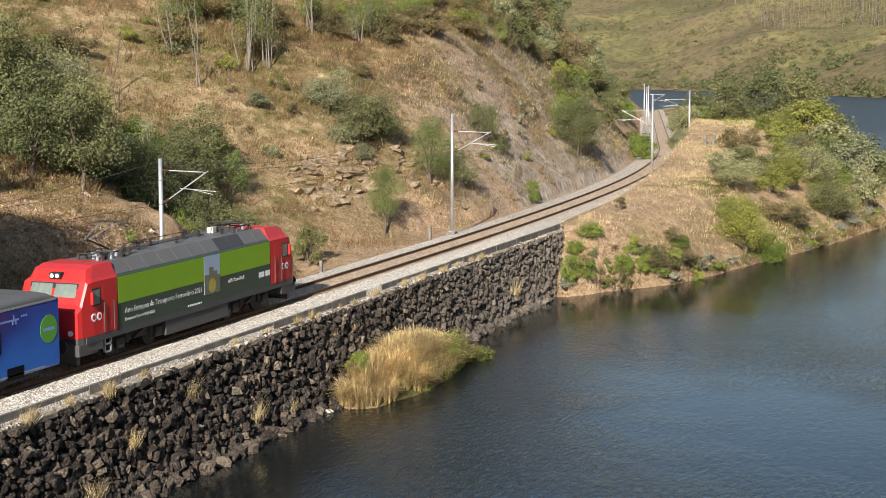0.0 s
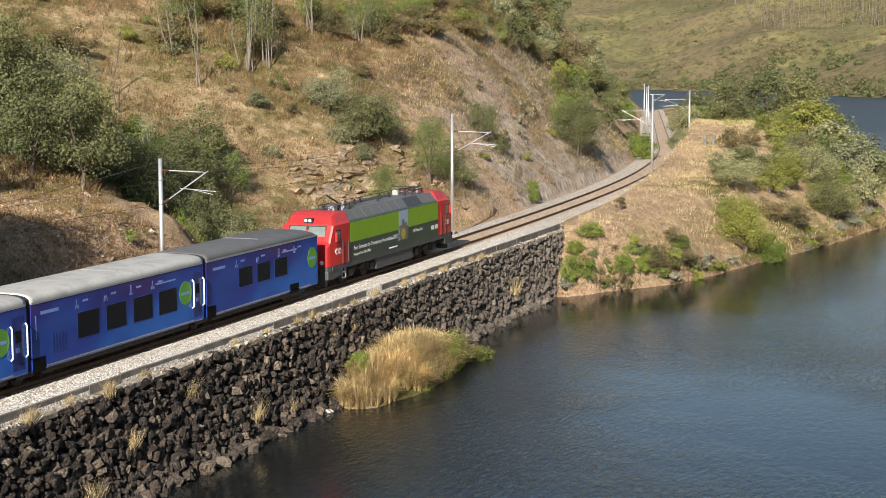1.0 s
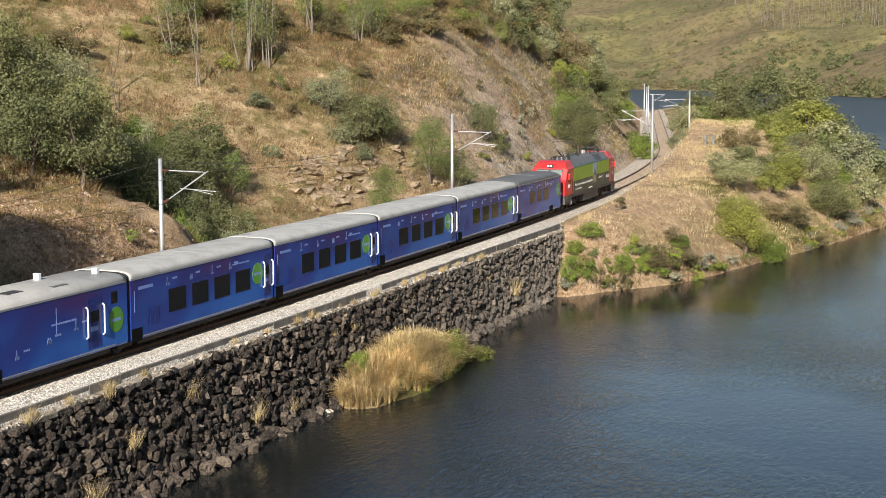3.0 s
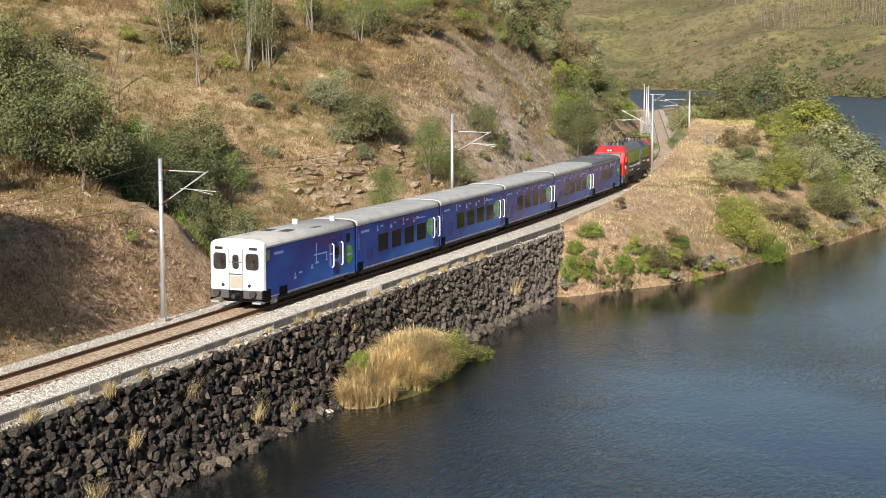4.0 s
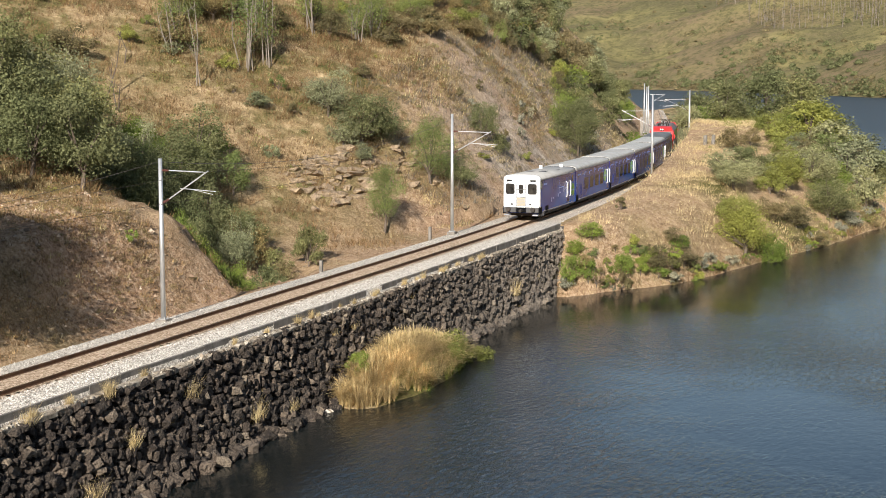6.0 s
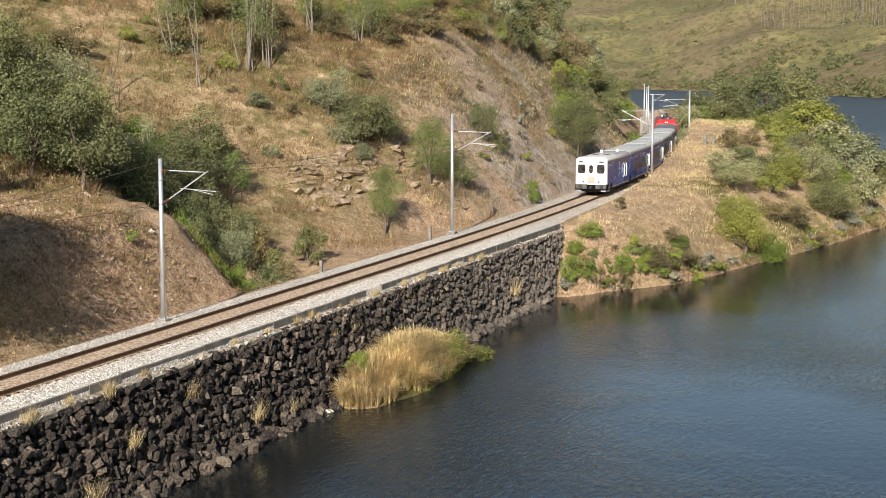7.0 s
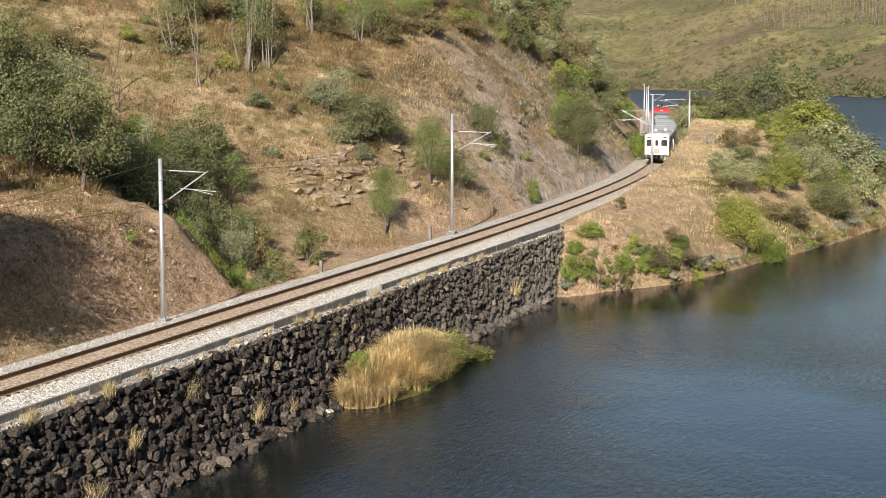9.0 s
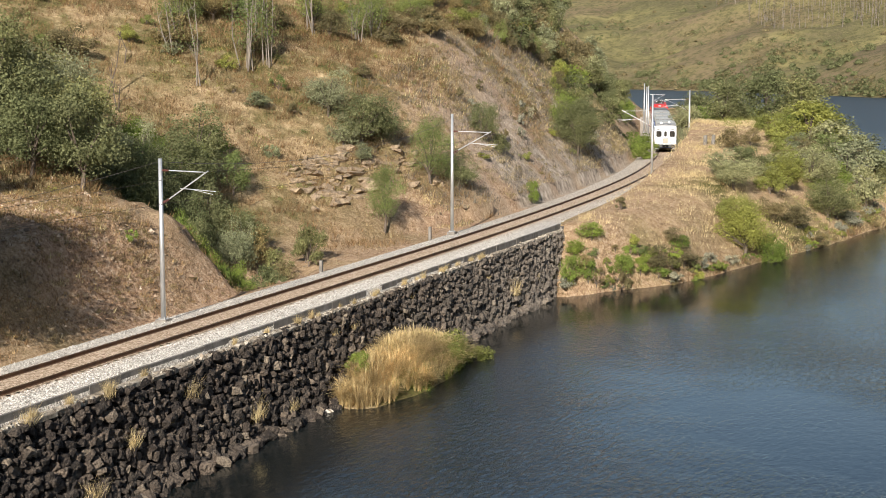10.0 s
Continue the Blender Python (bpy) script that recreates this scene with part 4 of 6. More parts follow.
        if kind == "first":
            part("wheel_recess", side_panel(8.6, 9.6, SILL - 0.06, 0.92, HW, side, 0.006), "recess_shade", body, "flat black panel painted as the shaded cut-out over the wheels")
    # gangway bellows at the rear joint
    if kind != "tail":
        bm = bmesh.new()
        for k in range(4):
            x = -0.12 + 0.07 * k
            loft(bm, [roof_ring(x, HW - 0.03 - 0.03 * (k % 2), EAVE - 0.02, CROWN - 0.03, 9)[:9] + [Vector((x, HW - 0.1, 0.9)), Vector((x, -HW + 0.1, 0.9))], roof_ring(x + 0.05, HW - 0.06 + 0.03 * (k % 2), EAVE - 0.02, CROWN - 0.04, 9)[:9] + [Vector((x + 0.05, HW - 0.1, 0.9)), Vector((x + 0.05, -HW + 0.1, 0.9))]])
        part("gangway_bellows", bm, "black_rubber", car, "black folded gangway bellows")
        wheelset(car, 0.0, 0.44)
        bm = boxed(-0.55, 0.55, -1.22, 1.22, 0.30, 0.62, 0.05)
        box(bm, -0.2, 0.2, -1.3, -0.9, 0.62, 1.9, 0.03)
        box(bm, -0.2, 0.2, 0.9, 1.3, 0.62, 1.9, 0.03)
        part("axle_frame", bm, "running_gear", car)
    if kind == "first":
        wheelset(car, 9.1, 0.44)
        part("coupling_frame", boxed(length - 0.4, length + 0.9, -0.2, 0.2, 0.85, 1.1, 0.04), "running_gear", car)
    part("underframe", boxed(x0 + 0.9, x1 - 0.9, -1.2, 1.2, 0.26, SILL + 0.05, 0.04), "running_gear", car)
    if kind == "tail":
        wheelset(car, 2.35, 0.44)
        for side in (-1, 1):
            part("wheel_recess", side_panel(1.9, 2.8, SILL - 0.06, 0.98, HW, side, 0.006), "recess_shade", body, "flat black panel painted as the shaded cut-out over the wheels")
            part("lower_bogie_box", side_panel(1.2, 1.75, 0.24, 0.5, HW - 0.15, side, 0.1), "coach_grey", car)
            cw = part("cab_side_window", side_panel(0.42, 0.95, 2.38, 2.98, HW, side, 0.010), "black_rubber", body)
            part("pane", side_panel(0.47, 0.66, 2.44, 2.93, HW, side, 0.014), "cab_glass", cw)
            part("pane", side_panel(0.70, 0.90, 2.44, 2.93, HW, side, 0.014), "cab_glass", cw)
            part("vestibule_window", side_panel(length - 1.3, length - 0.85, 2.32, 2.80, HW, side, 0.010), "dark_glass", body)
            part("outline_print", side_panel(6.2, 6.24, 1.7, 2.7, HW, side, 0.006), "coach_light_blue", body)
        # white driving end
        bm = bmesh.new()
        rings = []
        for x, k in ((x0 + 0.32, -0.012), (x0 + 0.14, 0.0), (x0, 0.07)):
            r = roof_ring(x, HW - k, EAVE, CROWN + 0.004 - k, 13)[:13]
            r += [Vector((x, HW - k, 0.98)), Vector((x, -HW + k, 0.98))]
            rings.append(r)
        face = part("driving_end", loft(bm, rings), "white_paint", car, "white painted flat driving end")
        for side in (-1, 1):
            y0, y1 = sorted((side * 0.52, side * 1.24))
            w = part("end_window", rounded_plate(x0 - 0.012, x0 + 0.05, y0, y1, 1.98, 2.80, 0.16), "black_rubber", face, "black rubber window seal")
            part("pane", rounded_plate(x0 - 0.018, x0 + 0.05, y0 + 0.06, y1 - 0.06, 2.04, 2.74, 0.12), "end_glass", w, "dark windscreen")
            y0, y1 = sorted((side * 0.72, side * 1.16))
            part("marker_lamp", box(bmesh.new(), x0 - 0.02, x0 + 0.05, y0, y1, 2.96, 3.10, 0.01), "black_rubber", face)
            part("tail_lamp", disc(bmesh.new(), (x0 - 0.01, side * 0.72, 1.22), (1, 0, 0), 0.085, 0.06, 14), "black_rubber", face)
            y0, y1 = sorted((side * 0.40, side * 1.40))
            part("buffer_box", box(bmesh.new(), x0 - 0.06, x0 + 0.35, y0, y1, 0.58, 1.0, 0.04), "loco_charcoal", face, "charcoal buffer box")
            part("buffer", disc(bmesh.new(), (x0 - 0.16, side * 0.98, 0.84), (1, 0, 0), 0.17, 0.24, 18), "running_gear", face)
            part("foot_step", box(bmesh.new(), x0 - 0.1, x0 + 0.4, *sorted((side * 0.9, side * 1.36)), 0.34, 0.44, 0.02), "coach_grey", face)
        door = part("end_door", box(bmesh.new(), x0 - 0.02, x0 + 0.05, -0.36, 0.36, 1.02, 3.05, 0.0), "white_paint", face)
        for y in (-0.37, 0.37):
            part("door_rail", rod(bmesh.new(), (x0 - 0.05, y, 1.0), (x0 - 0.05, y, 3.05), 0.03, None, 8), "coach_grey", door)
        part("door_window", rounded_plate(x0 - 0.03, x0 + 0.05, -0.17, 0.19, 2.02, 2.74, 0.14), "end_glass", door)
        part("gangway_grille", box(bmesh.new(), x0 - 0.035, x0 + 0.05, -0.32, 0.32, 1.08, 1.70), "grille_tan", door, "tan slatted lower panel")
        for k in range(5):
            part("grille_slat", box(bmesh.new(), x0 - 0.05, x0, -0.30, 0.30, 1.14 + 0.11 * k, 1.17 + 0.11 * k), "coach_grey", door)
        part("door_bar", box(bmesh.new(), x0 - 0.07, x0 + 0.02, -0.37, 0.37, 2.34, 2.38), "loco_charcoal", door)
        part("door_bar", box(bmesh.new(), x0 - 0.05, x0 + 0.05, -0.37, 0.37, 1.74, 1.80), "loco_charcoal", door)
        part("drawgear", rod(bmesh.new(), (x0 - 0.35, 0, 0.72), (x0 + 0.4, 0, 0.72), 0.11, None, 10), "running_gear", face)
        # added dark box; its colour gives the shade under the end
        part("front_apron", boxed(x0 + 0.14, x0 + 0.36, -HW + 0.02, HW - 0.02, 0.56, 0.975, 0.02), "recess_shade", face, "near-black box standing in for the shade below the driving end")
        # roof fittings
        part("roof_hatch", boxed(4.2, 5.2, -0.75, -0.25, CROWN - 0.06, CROWN + 0.02, 0.01), "roof_grey_dark", roof)
        part("roof_hatch", boxed(4.2, 5.0, 0.25, 0.75, CROWN - 0.06, CROWN + 0.02, 0.01), "roof_grey_dark", roof)
        part("roof_hatch", boxed(6.6, 7.6, -1.1, -0.6, CROWN - 0.09, CROWN - 0.015, 0.01), "roof_grey", roof)
        part("roof_vent", boxed(7.9, 8.1, 0.5, 0.75, CROWN - 0.05, CROWN + 0.26, 0.02), "white_paint", roof)
        part("roof_vent", boxed(10.4, 10.6, -0.55, -0.3, CROWN - 0.05, CROWN + 0.22, 0.02), "white_paint", roof)
    else:
        part("roof_seam", boxed(length * 0.52, length * 0.52 + 0.04, -0.9, 0.9, CROWN - 0.03, CROWN + 0.012), "coach_grey", roof)
    return car


LOCO_X0 = 13.22  # from the rear joint of the first carriage to the locomotive's rear end
LOCO_L = 19.0


def locomotive():
    ob = thing("locomotive", "red, green and charcoal electric locomotive with folded pantographs", "locomotive")
    L, hw = LOCO_L, 1.5

    def lower(x, k=0.0, z0=0.98, z1=3.38):
        pts = [(-hw + k, z0), (-hw + k, z1), (-hw + 0.12 + k * 0.9, z1 + 0.10)]
        return [Vector((x, y, z)) for y, z in pts] + [Vector((x, -y, z)) for y, z in pts[::-1]]

    # body between the cabs
    part("body", loft(bmesh.new(), [lower(2.66), lower(L - 2.72)]), "loco_dark_green", ob, "dark green grey machine room side")
    for side in (-1, 1):
        part("green_panel", side_panel(2.72, L - 2.78, 2.27, 3.36, hw, side, 0.006), "loco_green", ob, "bright green printed upper panel")
        # printed picture
        pic = part("picture_panel", side_panel(9.75, 11.2, 1.62, 3.36, hw, side, 0.011), "picture_sky", ob, "printed landscape picture panel")
        bm = bmesh.new()
        for k, (a, b, z) in enumerate(((9.76, 10.2, 2.5), (10.2, 10.6, 2.82), (10.6, 10.95, 2.62), (10.95, 11.19, 2.42))):
            box(bm, a, b, *sorted((side * hw, side * (hw + 0.014))), 1.63, z)
        part("picture_hills", bm, "picture_land", pic)
        part("picture_field", side_disc(10.48, 1.98, 0.33, hw, side, 0.018), "picture_gold", pic)
        # lettering that can be read
        for text, size, x, z in (("Ano Europeu do Transporte Ferrovi\u00e1rio 2021", 0.345, 3.2, 1.80), ("European Year of Rail 2021", 0.21, 3.2, 1.48), ("#EUYearofRail", 0.26, 12.0, 1.88)):
            run = 0.0
            for word in text.split():
                me = words_mesh(word, size, "lettering_white")
                wide = max(v.co.x for v in me.vertices)
                at = x + run
                if side < 0:
                    m = Matrix.Translation((at, -hw - 0.006, z)) @ Euler((radians(90), 0, 0)).to_matrix().to_4x4()
                else:
                    m = Matrix.Translation((LOCO_L - at, hw + 0.006, z)) @ Euler((radians(90), 0, radians(180))).to_matrix().to_4x4()
                t = new("lettering", me)
                t.parent = ob
                t.matrix_basis = m
                tagged(t, "white lettering on the body side")
                run += wide + size * 0.27
        bm = bmesh.new()
        for a, b in ((15.05, 15.6), (15.75, 16.2)):
            box(bm, a, b, *sorted((side * hw, side * (hw + 0.006))), 1.72, 1.98)
        part("side_mark", bm, "white_paint", ob)
        bm = bmesh.new()
        for k in range(9):
            box(bm, 8.3 + 0.14 * k, 8.39 + 0.14 * k, *sorted((side * hw, side * (hw + 0.006))), 1.30, 1.38)
        part("side_mark", bm, "white_paint", ob)
        # lower side and tank
        part("side_skirt", side_panel(0.4, L - 0.4, 0.98, 1.22, hw, side, 0.010), "loco_charcoal", ob)
        part("equipment_box", box(bmesh.new(), 6.5, L - 6.9, *sorted((side * 0.3, side * (hw - 0.06))), 0.32, 1.0, 0.06), "loco_charcoal", ob, "charcoal equipment box below the frame")
        # sloping roof panels
        for k in range(11):
            a = 2.72 + k * 1.24
            b = a + 1.20
            bm = bmesh.new()
            y0, y1 = side * (hw - 0.09), side * (hw - 0.50)
            ring = [Vector((x, y, z)) for x, y, z in ((a, y0, 3.47), (b, y0, 3.47), (b, y1, 3.98), (a, y1, 3.98))]
            under = [v - Vector((0, side * 0.05, 0.05)) for v in ring]
            loft(bm, [under, ring])
            dark = k in (7, 8)
            part("roof_panel", bm, "roof_grey_dark" if dark else "roof_grey", ob, "dark louvred roof panel" if dark else "")
    bm = bmesh.new()
    loft(bm, [[Vector((x, y, z)) for y, z in ((-hw + 0.12, 3.40), (-hw + 0.16, 3.44), (-hw + 0.53, 3.945), (hw - 0.53, 3.945), (hw - 0.16, 3.44), (hw - 0.12, 3.40))] for x in (2.7, L - 2.75)])
    roof = part("roof", bm, "roof_grey", ob, "grey machine room roof")

    # cabs
    def cab(x_end, x_in, name, label):
        d = 1 if x_in > x_end else -1
        sections = []
        for u, zt, k, zlow in ((0.0, 2.35, 0.12, 1.24), (0.22, 2.55, 0.06, 1.24), (0.62, 3.45, 0.03, 1.24), (0.95, 3.84, 0.0, 1.24), (1.5, 3.98, 0.0, 1.24), (abs(x_in - x_end), 3.99, 0.0, 1.24)):
            x = x_end + d * u
            zs = min(3.38, zt - 0.12)
            pts = [(-hw + k, zlow), (-hw + k, zs * 0.6 + 0.4), (-hw + k, zs), (-hw + k + 0.10, min(zs + 0.12, zt - 0.04)), (-hw + 0.32 + k, zt)]
            sections.append([Vector((x, y, z)) for y, z in pts] + [Vector((x, -y, z)) for y, z in pts[::-1]])
        if d < 0:
            sections = sections[::-1]
        shell = loft(bmesh.new(), sections)
        bmesh.ops.bevel(shell, geom=[g for g in shell.edges if g.calc_face_angle(0.0) > 0.35], offset=0.05, segments=2, affect="EDGES", profile=0.6, clamp_overlap=True)
        c = part(name, shell, "loco_red", ob, label)
        # windscreen lies on the sloping front
        e = lambda u, y, z, o: Vector((x_end + d * (u - o * 0.9), y, z + o * 0.45))
        for y0, y1, grow, o, mat, nm in ((-1.10, 1.10, 0.05, 0.012, "black_rubber", "windscreen_seal"), (-1.08, -0.04, 0.0, 0.022, "cab_glass", "windscreen"), (0.04, 1.08, 0.0, 0.022, "cab_glass", "windscreen")):
            bm = bmesh.new()
            lo, hi = (0.28 - grow * 0.3, 2.62 - grow), (0.565 + grow * 0.3, 3.30 + grow)
            q = [(lo[0], y0 - grow, lo[1]), (lo[0], y1 + grow, lo[1]), (hi[0], y1 + grow - 0.04, hi[1]), (hi[0], y0 - grow + 0.04, hi[1])]
            loft(bm, [[e(u, y, z, -0.05) for u, y, z in q], [e(u, y, z, o) for u, y, z in q]])
            bmesh.ops.recalc_face_normals(bm, faces=bm.faces)
            part(nm, bm, mat, c)
        lx = x_end + d * 0.72
        lamp = part("head_lamp", box(bmesh.new(), lx - 0.18, lx + 0.18, -0.26, 0.26, 3.50, 3.74, 0.03), "black_rubber", c)
        for y in (-0.12, 0.12):
            part("lens", disc(bmesh.new(), (lx - d * 0.17, y, 3.62), (1, 0, 0), 0.085, 0.04, 14), "lamp_lens", lamp)
        for side in (-1, 1):
            wx = sorted((x_end + d * 0.85, x_end + d * 1.45))
            w = part("side_window", side_panel(wx[0], wx[1], 2.42, 3.12, hw, side, 0.008), "black_rubber", c)
            part("pane", side_panel(wx[0] + 0.06, wx[1] - 0.06, 2.48, 3.06, hw, side, 0.013), "cab_glass", w)
            dx = sorted((x_end + d * 1.62, x_end + d * 2.32))
            door = part("cab_door", side_panel(dx[0], dx[1], 1.24, 3.2, hw, side, 0.008), "loco_red", c)
            for xx in dx:
                part("grab_rail", rod(bmesh.new(), (xx, side * (hw + 0.06), 1.3), (xx, side * (hw + 0.06), 2.5), 0.022, None, 6), "loco_charcoal", door)
            # builder's emblem as plain shapes
            ex = x_end + d * 1.15
            for ox, hole in ((-0.19, 0.095), (0.19, 0.085)):
                em = part("emblem", disc(bmesh.new(), (ex + ox, side * hw, 1.97), (0, 1, 0), 0.165, 0.02, 20), "white_paint", c, "white rounded emblem")
                part("emblem_hole", disc(bmesh.new(), (ex + ox, side * hw, 1.97), (0, 1, 0), hole, 0.03, 16), "loco_red", em)
            part("tail_light", disc(bmesh.new(), (x_end + d * 0.04, side * 1.05, 1.45), (1, 0, 0), 0.11, 0.16, 14), "lamp_lens", c)
            # mirror
            part("mirror", box(bmesh.new(), *sorted((x_end + d * 0.7, x_end + d * 0.82)), *sorted((side * (hw + 0.02), side * (hw + 0.14))), 2.5, 3.0, 0.02), "loco_red", c)
        base = bmesh.new()
        secs = [[Vector((x_end + d * u, y, z)) for y, z in ((-hw + k, 0.62 + k), (-hw + k, 1.236), (hw - k, 1.236), (hw - k, 0.62 + k))] for u, k in ((0.02, 0.13), (0.3, 0.05), (1.55, 0.004))]
        part("cab_base", loft(base, secs if d > 0 else secs[::-1]), "loco_charcoal", c, "charcoal lower cab panel")
        # buffer beam, plough, buffers
        part("buffer_beam", box(bmesh.new(), *sorted((x_end - d * 0.05, x_end + d * 1.3)), -hw + 0.05, hw - 0.05, 0.52, 0.99, 0.05), "loco_charcoal", ob, "charcoal buffer beam")
        for y in (-0.985, 0.985):
            bm = rod(bmesh.new(), (x_end + d * 0.1, y, 1.0), (x_end - d * 0.5, y, 1.0), 0.13, None, 12)
            disc(bm, (x_end - d * 0.55, y, 1.0), (1, 0, 0), 0.27, 0.06, 18)
            part("buffer", bm, "running_gear", ob)
        part("plough", box(bmesh.new(), *sorted((x_end + d * 0.15, x_end + d * 0.35)), -1.2, 1.2, 0.16, 0.55, 0.03), "loco_charcoal", ob)

    cab(0.0, 2.70, "rear_cab", "bright red driving cab")
    cab(L, L - 2.76, "front_cab", "bright red driving cab")
    # bogies
    wheels = []
    for xc in (4.55, L - 4.55):
        bm = bmesh.new()
        for side in (-1, 1):
            box(bm, xc - 2.1, xc + 2.1, *sorted((side * 1.02, side * 1.22)), 0.55, 0.92, 0.05)
            for dx in (-1.5, 1.5):
                box(bm, xc + dx - 0.28, xc + dx + 0.28, *sorted((side * 1.1, side * 1.38)), 0.38, 0.80, 0.05)
                rod(bm, (xc + dx * 0.62, side * 1.25, 0.5), (xc + dx * 0.62, side * 1.25, 1.05), 0.12, None, 10)
            rod(bm, (xc - 0.5, side * 1.3, 0.62), (xc + 0.5, side * 1.3, 0.95), 0.06, None, 8)
            box(bm, xc - 2.45, xc - 2.1, *sorted((side * 1.2, side * 1.42)), 0.35, 0.62, 0.03)
        box(bm, xc - 1.9, xc + 1.9, -1.0, 1.0, 0.62, 0.96, 0.03)
        part("bogie_frame", bm, "running_gear", ob, "grimy dark bogie frame")
        for dx in (-1.5, 1.5):
            wheels.append(wheelset(ob, xc + dx, 0.575))
    for side in (-1, 1):
        bm = bmesh.new()
        box(bm, 1.75, 2.25, *sorted((side * 1.36, side * 1.46)), 0.40, 0.46)
        box(bm, 1.75, 2.25, *sorted((side * 1.36, side * 1.46)), 0.72, 0.78)
        box(bm, 1.75, 1.81, *sorted((side * 1.36, side * 1.46)), 0.40, 1.0)
        box(bm, 2.19, 2.25, *sorted((side * 1.36, side * 1.46)), 0.40, 1.0)
        part("access_step", bm, "coach_grey", ob, "grey step irons")
    # roof equipment
    for xc, d in ((3.9, -1), (L - 3.9, 1)):
        bm = bmesh.new()
        for y in (-0.55, 0.55):
            rod(bm, (xc - 0.9, y, 4.2), (xc + 0.9, y, 4.2), 0.035, None, 6)
            for x in (-0.85, 0.85):
                rod(bm, (xc + x, y, 3.93), (xc + x, y, 4.2), 0.06, 0.04, 8)
        for x in (-0.85, 0.0, 0.85):
            rod(bm, (xc + x, -0.55, 4.2), (xc + x, 0.55, 4.2), 0.03, None, 6)
        pan = part("pantograph", bm, "running_gear", ob, "folded steel pantograph")
        if d < 0:
            # the rear one stands raised to the wire
            bm = rod(bmesh.new(), (xc + 0.55, 0, 4.25), (xc - 1.05, 0, 4.82), 0.045, 0.04, 8)
            part("lower_arm", bm, "running_gear", pan)
            bm = rod(bmesh.new(), (xc - 1.05, -0.12, 4.82), (xc + 0.55, -0.35, 5.34), 0.018, None, 6)
            rod(bm, (xc - 1.05, 0.12, 4.82), (xc + 0.55, 0.35, 5.34), 0.018, None, 6)
            part("upper_arm", bm, "coach_grey", pan)
            bm = bmesh.new()
            for x in (0.42, 0.74):
                rod(bm, (xc + x, -0.6, 5.42), (xc + x, 0.6, 5.42), 0.025, None, 6)
                rod(bm, (xc + x, -0.6, 5.42), (xc + x, -0.9, 5.27), 0.02, None, 6)
                rod(bm, (xc + x, 0.6, 5.42), (xc + x, 0.9, 5.27), 0.02, None, 6)
            rod(bm, (xc + 0.42, -0.35, 5.38), (xc + 0.74, -0.35, 5.38), 0.02, None, 6)
            rod(bm, (xc + 0.42, 0.35, 5.38), (xc + 0.74, 0.35, 5.38), 0.02, None, 6)
            part("collector_head", bm, "running_gear", pan)
        else:
            bm = rod(bmesh.new(), (xc - 0.9, 0, 4.26), (xc + 0.8, 0, 4.32), 0.045, None, 8)
            rod(bm, (xc + 0.8, -0.1, 4.34), (xc - 0.9, -0.35, 4.4), 0.022, None, 6)
            rod(bm, (xc + 0.8, 0.1, 4.34), (xc - 0.9, 0.35, 4.4), 0.022, None, 6)
            part("folded_arm", bm, "running_gear", pan)
            bm = rod(bmesh.new(), (xc - 0.8, -0.85, 4.42), (xc - 0.8, 0.85, 4.42), 0.03, None, 6)
            rod(bm, (xc - 0.45, -0.85, 4.42), (xc - 0.45, 0.85, 4.42), 0.03, None, 6)
            part("collector_head", bm, "running_gear", pan)
    for x, y in ((3.2, 0.3), (3.5, -0.45), (4.3, -0.7), (4.4, 0.4), (5.4, -0.4), (5.9, 0.2), (6.7, 0.0), (8.3, 0.35), (9.6, -0.2), (11.0, 0.25), (12.3, 0.2), (13.6, -0.3), (14.6, 0.5), (16.0, -0.5)):
        bm = rod(bmesh.new(), (x, y, 3.93), (x, y, 4.28), 0.05, 0.035, 8)
        for k in range(4):
            disc(bm, (x, y, 4.0 + 0.07 * k), (0, 0, 1), 0.10, 0.03, 12)
        part("roof_insulator", bm, "running_gear", roof)
    for x, y in ((3.05, -0.35), (3.45, 0.1), (3.75, -0.55), (4.15, 0.3), (4.6, -0.25), (L - 4.4, -0.5), (L - 3.9, 0.1), (L - 3.3, -0.3)):
        bm = rod(bmesh.new(), (x, y, 3.94), (x, y, 4.16), 0.07, 0.05, 8)
        box(bm, x - 0.12, x + 0.12, y - 0.05, y + 0.05, 4.14, 4.22, 0.01)
        part("roof_post", bm, "coach_grey", roof, "pale grey roof equipment post")
    part("roof_busbar", rod(bmesh.new(), (5.4, 0.2, 4.3), (14.6, 0.25, 4.3), 0.02, None, 6), "wire_copper", roof)
    part("roof_walkway", boxed(6.0, 13.2, 0.42, 0.80, 3.94, 3.975), "roof_grey_dark", roof)
    part("breaker_box", boxed(L - 5.3, L - 4.95, 0.2, 0.55, 3.94, 4.25, 0.03), "coach_roof", roof, "pale breaker housing")
    return ob, wheels


TAIL_L, MID_L, FIRST_L = 11.3, 13.14, 11.93
first = coach(FIRST_L, "first")
middles = [coach(MID_L, "middle", k) for k in range(4)]
tail = coach(TAIL_L, "tail")
loco, loco_wheels = locomotive()
# vehicle, distance of its origin ahead of the joint behind the first carriage, length between its two guiding points, first guiding point
CONSIST = [(loco, LOCO_X0, 4.55, LOCO_L - 4.55), (first, 0.0, 0.0, 9.1)]
CONSIST += [(m, -MID_L * (k + 1), 0.0, MID_L) for k, m in enumerate(middles)]
CONSIST += [(tail, -MID_L * 4 - TAIL_L, 2.35, TAIL_L)]


def along(t):
    """Where the joint behind the first carriage stands at t seconds."""
    return 37.12 + 23.12 * t


